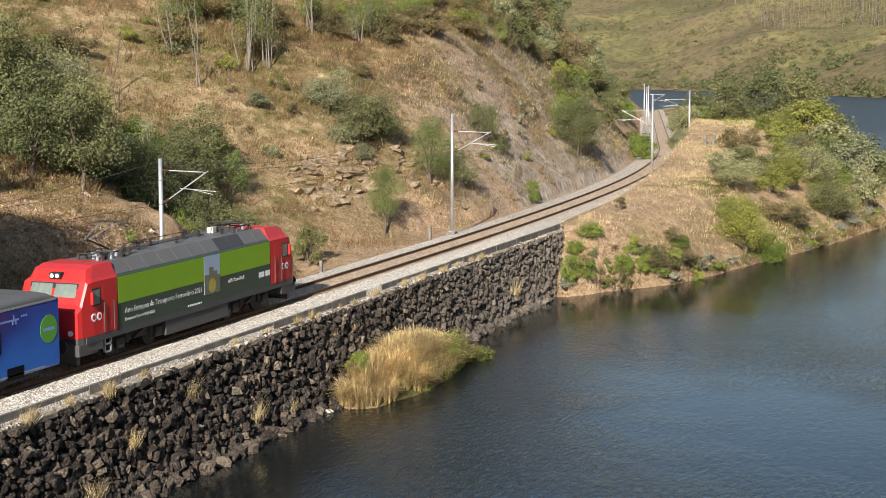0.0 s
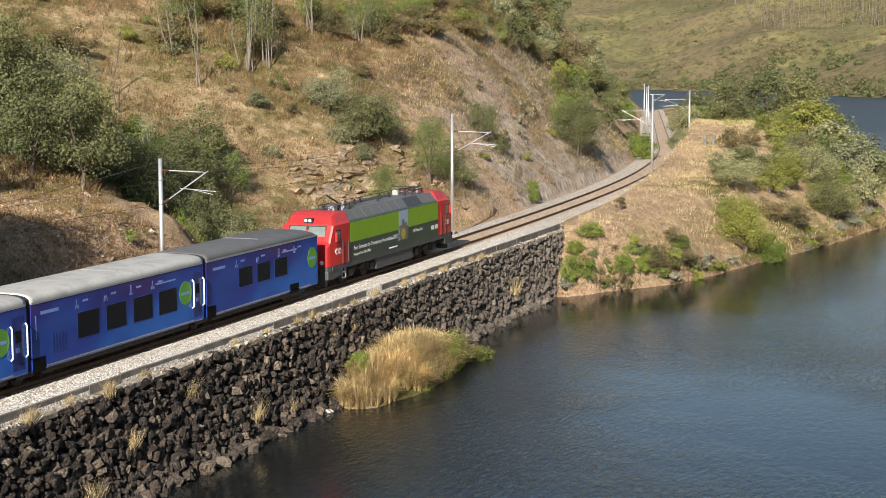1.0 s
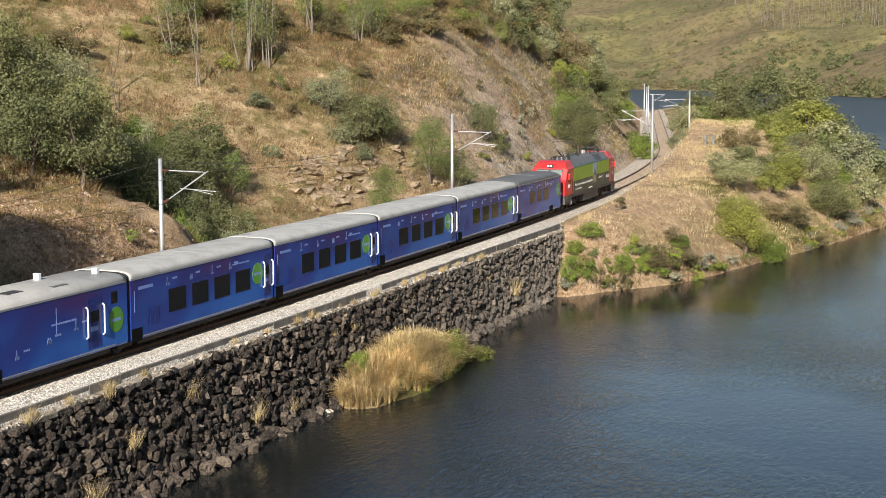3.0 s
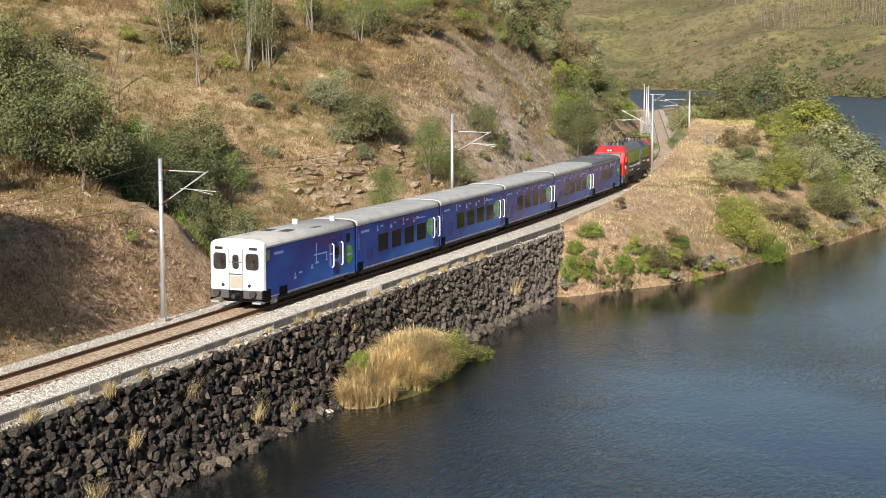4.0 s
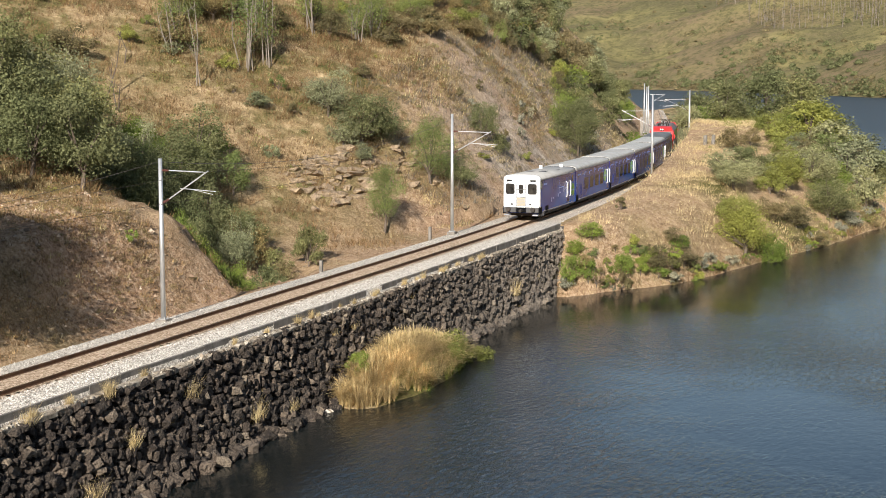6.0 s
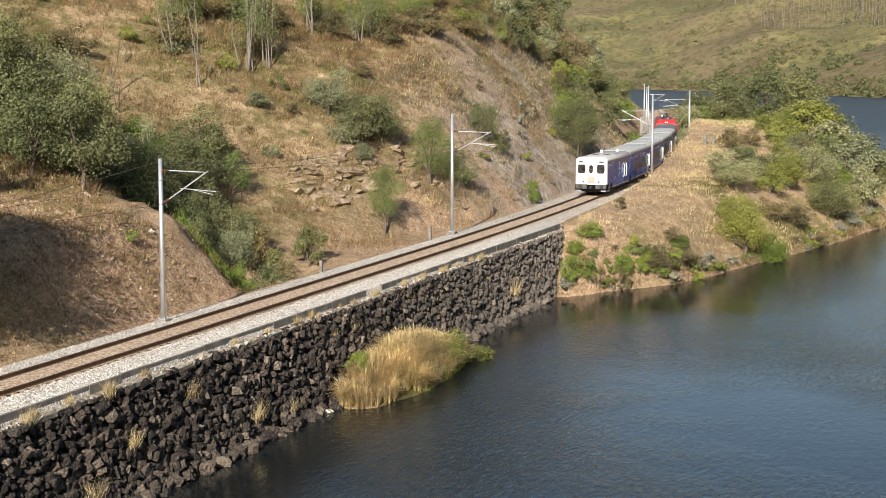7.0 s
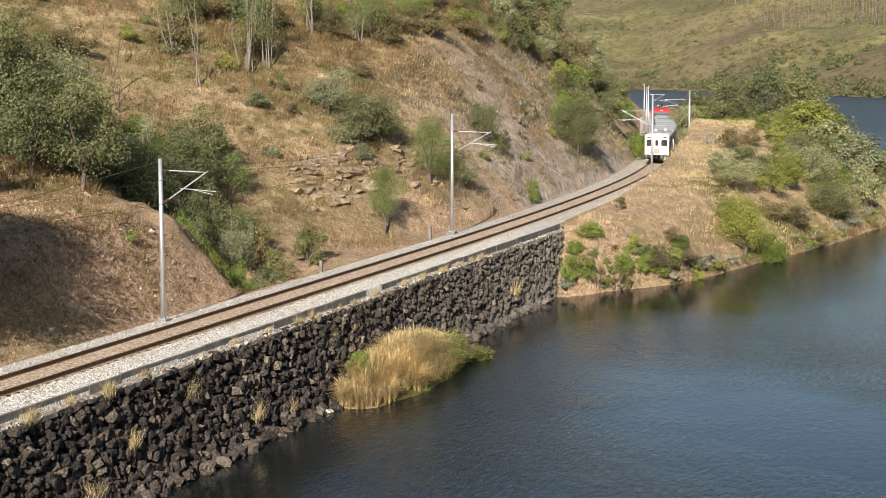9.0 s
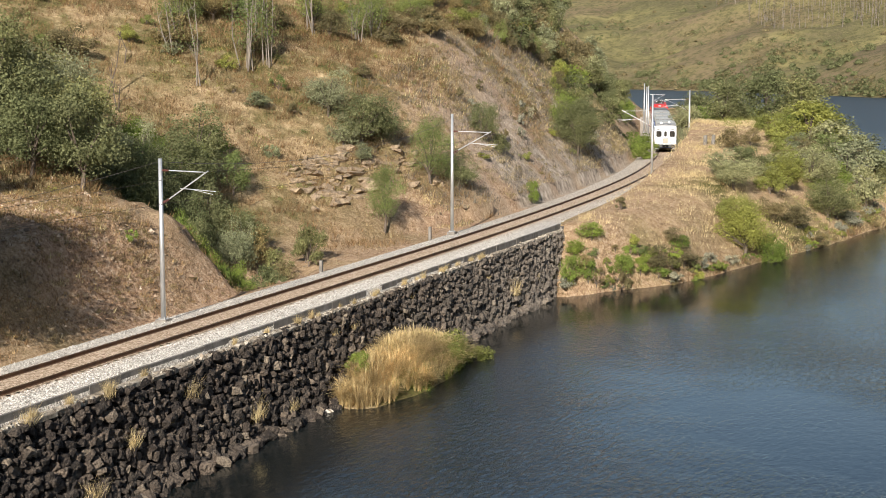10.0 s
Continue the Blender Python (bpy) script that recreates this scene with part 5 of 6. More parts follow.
def stand(origin, a, b):
    pa, _ = line(origin + a)
    pb, _ = line(origin + b)
    pa.z = pb.z = (pa.z + pb.z) / 2
    h = math.atan2(pb.y - pa.y, pb.x - pa.x)
    o = pa - Vector((math.cos(h), math.sin(h), 0)) * a
    return Matrix.Translation(o) @ Matrix.Rotation(h, 4, "Z")

# ================= vegetation =================


def heights(pts):
    a = np.array(pts, float)
    return land(a[:, 0], a[:, 1])[0]


def quads_mesh(name, centres, normals, sizes, material, rng, slim=0.6):
    """Many small leaves, each a bent quad of its own size and turn."""
    n = len(centres)
    normals = normals / np.maximum(np.linalg.norm(normals, axis=1, keepdims=True), 1e-6)
    ref = rng.normal(size=(n, 3))
    a = np.cross(normals, ref)
    a /= np.maximum(np.linalg.norm(a, axis=1, keepdims=True), 1e-6)
    b = np.cross(normals, a)
    s = sizes[:, None]
    co = np.stack([centres - a * s, centres + a * s * 0.6 - b * s * slim + normals * s * 0.2, centres + a * s * 0.6 + b * s * slim], 1).reshape(-1, 3)
    me = bpy.data.meshes.new(name)
    me.vertices.add(n * 3)
    me.vertices.foreach_set("co", co.ravel())
    me.loops.add(n * 3)
    me.loops.foreach_set("vertex_index", np.arange(n * 3))
    me.polygons.add(n)
    me.polygons.foreach_set("loop_start", np.arange(0, n * 3, 3))
    me.materials.append(MATS[material])
    me.update()
    return me


def blades_mesh(name, roots, tall, width, lean, material, rng, out=None):
    """Many thin grass blades as slender triangles."""
    n = len(roots)
    turn = rng.uniform(0, 2 * np.pi, n)
    side = np.stack([np.cos(turn), np.sin(turn), 0 * turn], 1) * (width / 2)[:, None]
    out = rng.uniform(0, 2 * np.pi, n) if out is None else out + rng.normal(size=n) * 0.5
    tip = roots + np.stack([np.cos(out) * lean * tall, np.sin(out) * lean * tall, tall], 1)
    co = np.stack([roots - side, roots + side, tip], 1).reshape(-1, 3)
    me = bpy.data.meshes.new(name)
    me.vertices.add(n * 3)
    me.vertices.foreach_set("co", co.ravel())
    me.loops.add(n * 3)
    me.loops.foreach_set("vertex_index", np.arange(n * 3))
    me.polygons.add(n)
    me.polygons.foreach_set("loop_start", np.arange(0, n * 3, 3))
    me.materials.append(MATS[material])
    me.update()
    return me


def crown_points(rng, w, h, lift, lobes, leaves, flat=1.0):
    """Leaf places and facings on a crown of uneven lobes with gaps between."""
    cs, rs = [], []
    for i in range(lobes):
        d = rng.normal(size=3)
        d /= np.linalg.norm(d)
        if d[2] < -0.55:
            d[2] *= 0.6
            d[:2] *= 1.25
        k = rng.uniform(0.35, 0.88)
        cs.append((d[0] * w / 2 * k, d[1] * w / 2 * k, lift + (h - lift) * (0.47 + 0.46 * d[2] * (0.3 + 0.7 * k / 0.88) * flat)))
        rs.append(rng.uniform(0.09, 0.25) * min(w, (h - lift) * 1.15) * (1.25 - 0.5 * k))
    cs, rs = np.array(cs), np.array(rs)
    share = rs**2 / (rs**2).sum()
    pick = rng.choice(lobes, leaves, p=share)
    d = rng.normal(size=(leaves, 3))
    d /= np.linalg.norm(d, axis=1, keepdims=True)
    d[:, 2] = np.where(d[:, 2] < -0.45, -d[:, 2], d[:, 2])
    # small twig clumps inside each lobe
    clump = rng.randint(0, 26, leaves)
    jit = np.random.RandomState(4).normal(size=(lobes, 26, 3))
    jit /= np.linalg.norm(jit, axis=2, keepdims=True)
    d = d * 0.5 + jit[pick, clump] * 0.8
    d /= np.linalg.norm(d, axis=1, keepdims=True)
    rad = rs[pick] * rng.uniform(0.35, 1.25, leaves) ** 0.8
    p = cs[pick] + d * rad[:, None] * np.array([1, 1, 0.88])
    p[:, 2] = np.maximum(p[:, 2], 0.02)
    centre = np.array([0, 0, lift + (h - lift) * 0.45])
    face = d * 0.75 + (p - centre) / max(w, h) * 0.8 + rng.normal(size=(leaves, 3)) * 0.6
    return p, face, cs


PLANTS = {}
SIZES = {"large": (7.0, 8.5, 0.3, 58, 21000, 0.088), "medium": (4.4, 4.8, 0.1, 36, 9000, 0.073), "small": (2.4, 2.2, 0.0, 18, 3000, 0.063), "low": (1.6, 0.9, 0.0, 10, 1200, 0.052)}
SIZES.update({"far_large": (7.0, 8.5, 0.3, 44, 5000, 0.165), "far_medium": (4.4, 4.8, 0.1, 26, 2300, 0.14)})
NAMES = {
    "oak": ("tree", "dark green evergreen oak with a dense uneven crown", "oak_leaf"),
    "olive": ("tree", "grey-green olive-like tree with a loose rounded crown", "olive_leaf"),
    "bright": ("shrub", "fresh green leafy shrub growing from dry ground", "bright_leaf"),
    "yellow": ("shrub", "yellow-green broom shrub with a loose crown", "yellow_leaf"),
    "pine": ("tree", "young green tree with fine feathery foliage", "pine_leaf"),
    "heath": ("shrub", "brownish dry heath shrub on the slope", "heath_leaf"),
    "pale": ("shrub", "pale silvery dried shrub near the water", "pale_leaf"),
    "red": ("shrub", "small shrub with rust-red leaves near the water", "red_leaf"),
}


def plant_meshes(species, size, variant):
    key = (species, size, variant)
    if key not in PLANTS:
        rng = np.random.RandomState(sum(map(ord, species + size)) * 7 + variant)
        w, h, lift, lobes, leaves, leaf = SIZES[size]
        if species == "pine":
            lift, leaf, leaves = lift * 0.3, leaf * 0.86, int(leaves * 1.25)
        p, face, cs = crown_points(rng, w, h, lift, lobes, leaves)
        sizes = rng.uniform(0.55, 1.35, leaves) * leaf
        crown = quads_mesh("crown", p, face, sizes, NAMES[species][2], rng, 0.4 if species == "pine" else 0.62)
        bm = bmesh.new()
        r = w * 0.028
        fork = max(h * 0.16, lift * 0.9)
        rod(bm, (0, 0, -0.4), (0.03 * w, 0.02 * w, fork), r * 1.25, r * 0.85, 8)
        for c in cs[:: max(1, len(cs) // 9)]:
            mid = Vector((c[0] * 0.45, c[1] * 0.45, fork + (c[2] - fork) * 0.55))
            rod(bm, (0.03 * w, 0.02 * w, fork - 0.02), mid, r * 0.6, r * 0.38, 6, False)
            rod(bm, mid, Vector(c), r * 0.38, r * 0.12, 5, False)
        trunk = mesh_of("trunk", bm, "bark")
        PLANTS[key] = (trunk, crown, w, h)
    return PLANTS[key]


COUNT = [0]


def plant(species, x, y, w, h, size=None, dz=0.0):
    size = size or ("large" if h > 6.3 else "medium" if h > 3.2 else "small" if h > 1.3 else "low")
    COUNT[0] += 1
    if x > 165 and size in ("large", "medium"):
        size = "far_" + size
    trunk, crown, w0, h0 = plant_meshes(species, size, COUNT[0] % 3)
    name, label, _ = NAMES[species]
    z = ground_at(x, y)
    m = Matrix.Translation((x, y, z - 0.05 + dz)) @ Matrix.Rotation(COUNT[0] * 2.4, 4, "Z") @ Matrix.Diagonal((w / w0, w / w0, h / h0, 1))
    ob = thing(name, label, name, m, name + "s on the banks")
    for nm, me in (("trunk", trunk), ("crown", crown)):
        c = new(nm, me)
        c.parent = ob
    return ob


def build_trees():
    # wooded slope above the first bank; the trees nearest the line shade the bank
    for row in ((73.5, 19.5, 7.5, 8.6), (76.0, 28.0, 7.0, 7.0), (84.0, 30.0, 6.5, 6.6), (73.0, 17.6, 5.8, 6.2), (94.5, 18.5, 5.0, 5.6), (90.0, 17.0, 5.2, 5.4), (80.5, 17.0, 5.6, 6.0), (73.5, 25.0, 7.0, 8.0), (77.5, 16.0, 5.0, 5.4), (70.8, 15.2, 5.0, 5.0), (86.0, 16.0, 4.6, 5.0), (47.5, 5.6, 6.6, 9.0), (50.5, 6.6, 6.2, 7.6), (63.4, 15.0, 4.6, 4.6), (72.0, 12.8, 4.8, 6.0), (74.4, 14.6, 5.0, 6.2)):
        plant("oak", *row)
    for row in ((80.0, 22.0, 7.2, 9.0), (86.0, 23.5, 6.0, 8.0), (82.5, 19.0, 4.8, 5.4), (89.5, 20.5, 4.4, 5.4), (78.5, 25.5, 5.0, 7.4), (76.2, 20.5, 5.4, 7.6), (85.0, 10.2, 2.8, 4.4)):
        plant("olive", *row)
    for row in ((92.0, 21.5, 4.2, 4.0), (97.5, 19.0, 3.0, 3.0)):
        plant("bright", *row)
    for row in ((88.5, 18.5, 4.0, 4.6), (92.5, 17.5, 3.6, 4.2), (84.5, 21.0, 3.6, 5.4), (95.5, 16.0, 3.0, 3.2)):
        plant("pine", *row)
    # the gully: fresh shrubs along its near rim, dark growth in its bed
    for row in ((76.6, 9.2, 2.3, 5.4), (77.2, 8.2, 1.9, 4.6), (76.4, 7.2, 1.7, 3.7), (75.9, 6.4, 1.4, 2.6), (80.6, 7.8, 1.8, 3.6), (78.8, 6.2, 1.3, 1.9), (66.5, 6.3, 1.0, 0.8)):
        plant("bright", *row)
    for row in ((79.5, 11.0, 3.6, 5.0), (81.0, 9.4, 3.0, 3.6), (78.6, 13.2, 4.0, 6.2), (82.6, 12.4, 3.8, 5.2), (83.2, 7.6, 2.8, 2.8), (82.2, 6.2, 2.0, 1.8), (80.0, 6.6, 2.2, 2.2), (85.6, 12.6, 3.6, 4.6), (88.6, 6.9, 2.5, 2.7), (89.4, 7.6, 2.2, 2.2), (86.0, 8.0, 2.2, 2.4), (87.0, 10.8, 3.2, 3.4), (81.8, 14.6, 4.4, 6.4)):
        plant("oak", *row)
    for row in ((84.2, 6.8, 2.0, 2.4), (86.6, 9.6, 2.2, 2.8)):
        plant("heath", *row)
    # the middle slope
    for row in ((112.5, 13.7, 5.2, 4.6), (114.6, 12.6, 3.8, 3.8), (117.3, 7.2, 3.6, 3.4), (130.6, 9.6, 3.0, 3.8), (132.6, 8.8, 2.2, 2.2)):
        plant("oak", *row)
    for row in ((103.0, 7.7, 3.3, 5.0), (114.8, 8.6, 4.4, 5.4)):
        plant("pine", *row)
    for row in ((113.4, 17.0, 4.0, 4.6), (111.0, 14.6, 2.6, 2.8), (110.2, 12.6, 2.0, 1.8)):
        plant("olive", *row)
    # the cutting and the bend
    for row in ((158.4, 8.7, 5.6, 6.4), (161.6, 9.4, 4.6, 5.0), (171.0, 12.6, 3.6, 4.0), (183.0, 15.6, 4.6, 4.6), (196.0, 14.8, 4.4, 4.6)):
        plant("oak", *row)
    for row in ((160.8, 10.6, 4.6, 5.0), (186.0, 17.5, 5.0, 4.2), (192.0, 9.2, 3.6, 2.8), (199.0, 11.2, 4.0, 3.2), (206.0, 13.6, 4.4, 3.6), (130.6, 5.1, 1.6, 2.4)):
        plant("bright", *row)
    rng = random.Random(21)
    for i in range(20):  # bushes at the foot of the slope beyond the bend
        s = rng.uniform(208, 275)
        p, _ = line(s, rng.uniform(5.2, 9.5))
        plant(rng.choice(("oak", "bright", "pine", "olive", "oak")), p.x, p.y, rng.uniform(2.4, 4.0), rng.uniform(2.0, 3.6))
    for i in range(46):  # thicket on the slope beyond the bend
        s = rng.uniform(172, 285)
        lat = rng.uniform(7.0, 25.0)
        if s < 200 and lat < 11:
            continue
        p, _ = line(s, lat)
        plant(rng.choice(("oak", "oak", "oak", "heath", "bright", "olive")), p.x, p.y, rng.uniform(3.4, 5.6), rng.uniform(3.3, 5.4))
    for i in range(64):  # low shrubs over the dry hillside
        s, lat = rng.uniform(74, 150), rng.uniform(17, 46)
        p, _ = line(s, lat)
        tall = rng.uniform(0.6, 1.5)
        plant(rng.choice(("heath", "heath", "yellow", "pine", "olive")), p.x, p.y, tall * rng.uniform(1.2, 2.0), tall)
    for i in range(26):  # scrub along the top of the cutting
        s = rng.uniform(138, 190)
        lat = 14.5 + rng.uniform(-1.0, 9.0) + (0 if s < 165 else -2)
        p, _ = line(s, lat)
        plant(rng.choice(("oak", "heath", "heath", "olive", "yellow")), p.x, p.y, rng.uniform(1.8, 3.6), rng.uniform(1.4, 3.2))
    for i in range(58):  # dense scrub down the shoulder of the cutting
        u = rng.random()
        s = 150 + 62 * u
        p, _ = line(s, 19.5 - 5.5 * u + rng.gauss(0, 2.2))
        plant(rng.choice(("oak", "heath", "pine", "yellow", "heath", "oak")), p.x, p.y, rng.uniform(1.8, 3.4), rng.uniform(1.5, 3.0), "small")
    for i in range(30):  # dry bushes clinging to its face
        s = rng.uniform(126, 186)
        p, _ = line(s, rng.uniform(6.0, 13.0))
        plant(rng.choice(("heath", "heath", "pale", "yellow", "heath")), p.x, p.y, rng.uniform(1.0, 2.0), rng.uniform(0.7, 1.3), "low")
    # the spur between the line and the lake
    p, _ = line(186.0, -3.1)
    plant("olive", p.x, p.y, 2.1, 2.3)
    for row in ((142.6, -10.8, 5.4, 4.2), (144.6, -9.6, 3.2, 3.0), (160.4, -15.9, 5.0, 4.8), (175.1, -17.8, 6.0, 5.2), (168.9, -20.4, 4.4, 5.2), (183.0, -14.8, 6.0, 4.8), (215.4, 10.4, 2.8, 2.6), (192.0, -18.5, 7.0, 4.6), (225.0, 10.5, 5.0, 5.0), (232.0, 12.5, 5.0, 5.2)):
        plant("olive", *row)
    for row in ((130.6, -13.9, 5.4, 4.9), (133.6, -12.6, 4.0, 3.6), (186.2, -12.0, 7.4, 5.0), (153.0, -14.1, 5.0, 3.6), (174.9, -10.6, 4.6, 2.8), (198.0, -12.0, 6.5, 4.6), (148.0, -13.4, 3.6, 2.4), (165.0, -12.0, 3.6, 2.4), (180.0, -8.2, 3.6, 2.2)):
        plant("yellow", *row)
    for row in ((132.6, -15.9, 3.6, 3.4), (112.2, -5.4, 2.3, 1.5), (110.6, -4.6, 1.7, 1.5), (108.4, -4.8, 1.6, 2.6), (109.4, -5.9, 1.9, 1.8), (112.8, -7.8, 2.0, 2.2), (114.4, -8.7, 1.5, 1.5), (163.5, -17.6, 4.4, 3.6)):
        plant("bright", *row)
    for row in ((153.8, -18.3, 5.2, 4.6), (157.0, -18.6, 4.4, 4.0), (221.0, -6.2, 9.0, 9.4), (227.0, -1.0, 8.0, 9.6), (219.0, -10.6, 8.0, 6.6), (236.0, 7.0, 7.5, 7.6), (222.0, -14.0, 7.0, 4.4), (262.0, 16.5, 8.0, 7.0), (250.0, 8.0, 8.0, 8.0), (234.0, -4.0, 8.0, 8.6)):
        plant("oak", *row)
    for row in ((116.3, -9.7, 3.0, 2.1), (119.6, -11.0, 3.0, 1.6), (162.4, -7.2, 3.2, 2.5), (165.6, -8.6, 2.6, 2.0), (141.0, -14.5, 3.4, 2.2), (145.0, -16.3, 3.6, 2.2), (121.5, -5.4, 1.5, 1.1), (171.0, -13.4, 3.6, 2.6)):
        plant("heath", *row)
    for row in ((124.0, -12.3, 2.2, 1.0), (127.0, -13.4, 2.0, 0.9), (158.0, -19.9, 3.0, 1.8), (163.8, -14.9, 3.4, 2.6), (175.0, -19.0, 3.6, 3.0), (185.0, -17.5, 3.4, 3.6), (122.0, -11.9, 1.6, 0.8)):
        plant("pale", *row)
    for row in ((110.4, -7.2, 0.9, 0.7), (113.4, -8.0, 0.9, 1.1)):
        plant("red", *row)
    for i in range(24):  # low growth where the wall ends
        s = rng.uniform(108.5, 121)
        u = rng.uniform(0.72, 0.97)
        p, _ = line(s, -float(np.interp(s, SHORE_S, SHORE)) * u - 0.4)
        tall = rng.uniform(0.6, 1.4)
        plant(rng.choice(("bright", "heath", "yellow", "heath", "pine")), p.x, p.y, tall * rng.uniform(1.1, 1.6), tall)
    for i in range(56):  # low growth overhanging the water
        s = rng.uniform(107.8, 170)
        p, _ = line(s, -float(np.interp(s, SHORE_S, SHORE)) * rng.uniform(0.93, 1.0) - 0.2)
        tall = rng.uniform(0.5, 1.2)
        if ground_at(p.x, p.y) > WATER - 0.25:
            plant(rng.choice(("heath", "heath", "yellow", "pale", "bright", "heath")), p.x, p.y, tall * rng.uniform(1.4, 2.2), tall, "low")
    for i in range(34):  # thicket on the lake side of the spur
        s = rng.uniform(146, 212)
        u = rng.uniform(0.5, 0.92)
        p, _ = line(s, -float(np.interp(s, SHORE_S, SHORE)) * u)
        tall = rng.uniform(1.5, 2.8) + (s - 140) * 0.012
        plant(rng.choice(("yellow", "bright", "olive", "heath", "bright", "pine", "oak")), p.x, p.y, tall * rng.uniform(1.1, 1.5), tall)
    for i in range(30):  # far end of the spur and the shore behind it
        s = rng.uniform(235, 330)
        p, _ = line(s, -rng.uniform(7, 15))
        plant(rng.choice(("oak", "olive", "bright", "yellow")), p.x, p.y, rng.uniform(4, 6), rng.uniform(3.4, 5.5))


def slender(x, y, h, stems, leafy, rng, dead=False):
    """A group of thin bare stems with a few leaves, as after a fire."""
    ob = thing("sapling", "leafless grey fire-scarred sapling with thin stems" if dead else "slender pale eucalyptus with thin stems and sparse leaves", "tree", Matrix.Translation((x, y, ground_at(x, y) - 0.1)), "slender trees on the slope")
    leaves = []
    for k in range(stems):
        bm = bmesh.new()
        a = Vector((rng.uniform(-0.5, 0.5) * (stems > 1), rng.uniform(-0.5, 0.5) * (stems > 1), 0))
        top = a + Vector((rng.uniform(-0.9, 0.9), rng.uniform(-0.9, 0.9), h * rng.uniform(0.55, 1.0)))
        mid = (a + top) / 2 + Vector((rng.uniform(-0.3, 0.3), rng.uniform(-0.3, 0.3), 0))
        rod(bm, a, mid, 0.06, 0.045, 6, False)
        rod(bm, mid, top, 0.045, 0.012, 6, False)
        for j in range(9):
            u = rng.uniform(0.25, 0.97)
            p = a.lerp(top, u)
            q = p + Vector((rng.uniform(-1, 1), rng.uniform(-1, 1), rng.uniform(0.3, 1.1))) * (0.5 + 0.5 * (1 - u))
            rod(bm, p, q, 0.022, 0.008, 4, False)
            leaves.append(q)
        part("stem", bm, "bark" if dead else "pale_bark", ob)
    if leafy:
        r = np.random.RandomState(rng.randrange(9999))
        base = np.array([tuple(p) for p in leaves])
        pick = r.randint(0, len(base), leafy)
        pts = base[pick] + r.normal(size=(leafy, 3)) * np.array([0.38, 0.38, 0.45])
        face = r.normal(size=(leafy, 3)) + np.array([0, 0, 0.3])
        c = new("foliage", quads_mesh("foliage", pts, face, r.uniform(0.06, 0.15, leafy), "pine_leaf", r, 0.4))
        c.parent = ob
    return ob


def build_slender():
    rng = random.Random(8)
    for x, y, h, stems, leafy, dead in ((113.0, 24.0, 9.5, 6, 1900, False), (115.5, 23.2, 8.0, 4, 1400, False), (106.5, 25.0, 9.0, 2, 250, False), (98.0, 27.0, 3.8, 2, 0, True), (99.0, 28.5, 5.5, 1, 0, True), (97.0, 38.0, 6.0, 4, 200, True), (91.0, 38.5, 6.0, 4, 150, True), (126.0, 24.5, 7.0, 4, 1400, False), (131.0, 22.0, 5.0, 5, 1500, False), (133.5, 21.5, 5.0, 4, 1200, False), (120.0, 27.0, 7.0, 4, 500, False), (104.0, 30.0, 3.2, 1, 0, True), (109.0, 28.5, 6.0, 3, 300, False), (87.0, 39.0, 6.0, 3, 120, True)):
        slender(x, y, h, stems, leafy, rng, dead)
    for row in ((133.4, 20.0, 3.4, 2.0), (127.0, 23.0, 3.4, 2.4), (115.5, 24.8, 3.0, 2.2), (138.0, 20.5, 4.0, 2.6), (123.0, 26.5, 3.6, 2.4), (110.0, 29.0, 4.0, 3.0), (101.0, 33.0, 4.0, 2.6), (118.0, 30.0, 4.4, 3.4), (142.0, 19.0, 4.0, 3.0)):
        plant("heath", *row)
    for row in ((129.0, 25.5, 4.5, 4.4), (136.5, 22.6, 4.2, 4.0), (122.0, 29.5, 4.6, 4.6), (114.0, 31.0, 5.0, 5.0), (143.0, 21.5, 4.4, 3.6)):
        plant("pine", *row)


def scatter(n, s_range, l_range, rng, keep):
    """Random places on the slopes, kept by the ground's own make-up."""
    s = rng.uniform(*s_range, n)
    l = rng.uniform(*l_range, n)
    pts = np.array([tuple(line(a, b)[0])[:2] for a, b in zip(s, l)])
    z, soil, rock, _ = land(pts[:, 0], pts[:, 1])
    ok = rng.rand(n) < keep(s, l, soil, rock, fbm(pts[:, 0], pts[:, 1], 8.0, 51))
    ok &= z > WATER + 0.05
    return np.stack([pts[:, 0], pts[:, 1], z], 1)[ok]


def grass(name, places, per, tall, width, spread, material, label, rng):
    n = len(places)
    base = np.repeat(places, per, 0)
    size = np.repeat(rng.uniform(0.6, 1.3, n) * np.clip(1 + 0.9 * fbm(places[:, 0], places[:, 1], 2.6, 67), 0.35, 1.7), per)
    shift = rng.normal(size=base.shape) * np.array([spread, spread, 0])
    base = base + shift - np.array([0, 0, 0.05])
    t = rng.uniform(0.5, 1.15, n * per) * tall * size
    ob = new(name, blades_mesh(name, base, t, rng.uniform(0.6, 1.4, n * per) * width, rng.uniform(0.05, 0.9, n * per), material, rng, np.arctan2(shift[:, 1], shift[:, 0])))
    return tagged(ob, label, "grass", kind="stuff")


def tufts(name, places, per, size, leaf, material, label, rng):
    n, per, leaf = len(places), int(per * 1.7), leaf * 0.86
    k = np.repeat(rng.uniform(0.5, 1.4, n), per)
    d = rng.normal(size=(n * per, 3))
    d /= np.linalg.norm(d, axis=1, keepdims=True)
    d[:, 2] = np.abs(d[:, 2])
    p = np.repeat(places, per, 0) + d * (k * size)[:, None] * np.array([1, 1, 0.95]) * rng.uniform(0.45, 1.0, n * per)[:, None]
    face = d + rng.normal(size=d.shape) * 0.5
    ob = new(name, quads_mesh(name, p, face, rng.uniform(0.5, 1.3, n * per) * leaf, material, rng, 0.45))
    return tagged(ob, label, "scrub", kind="stuff")


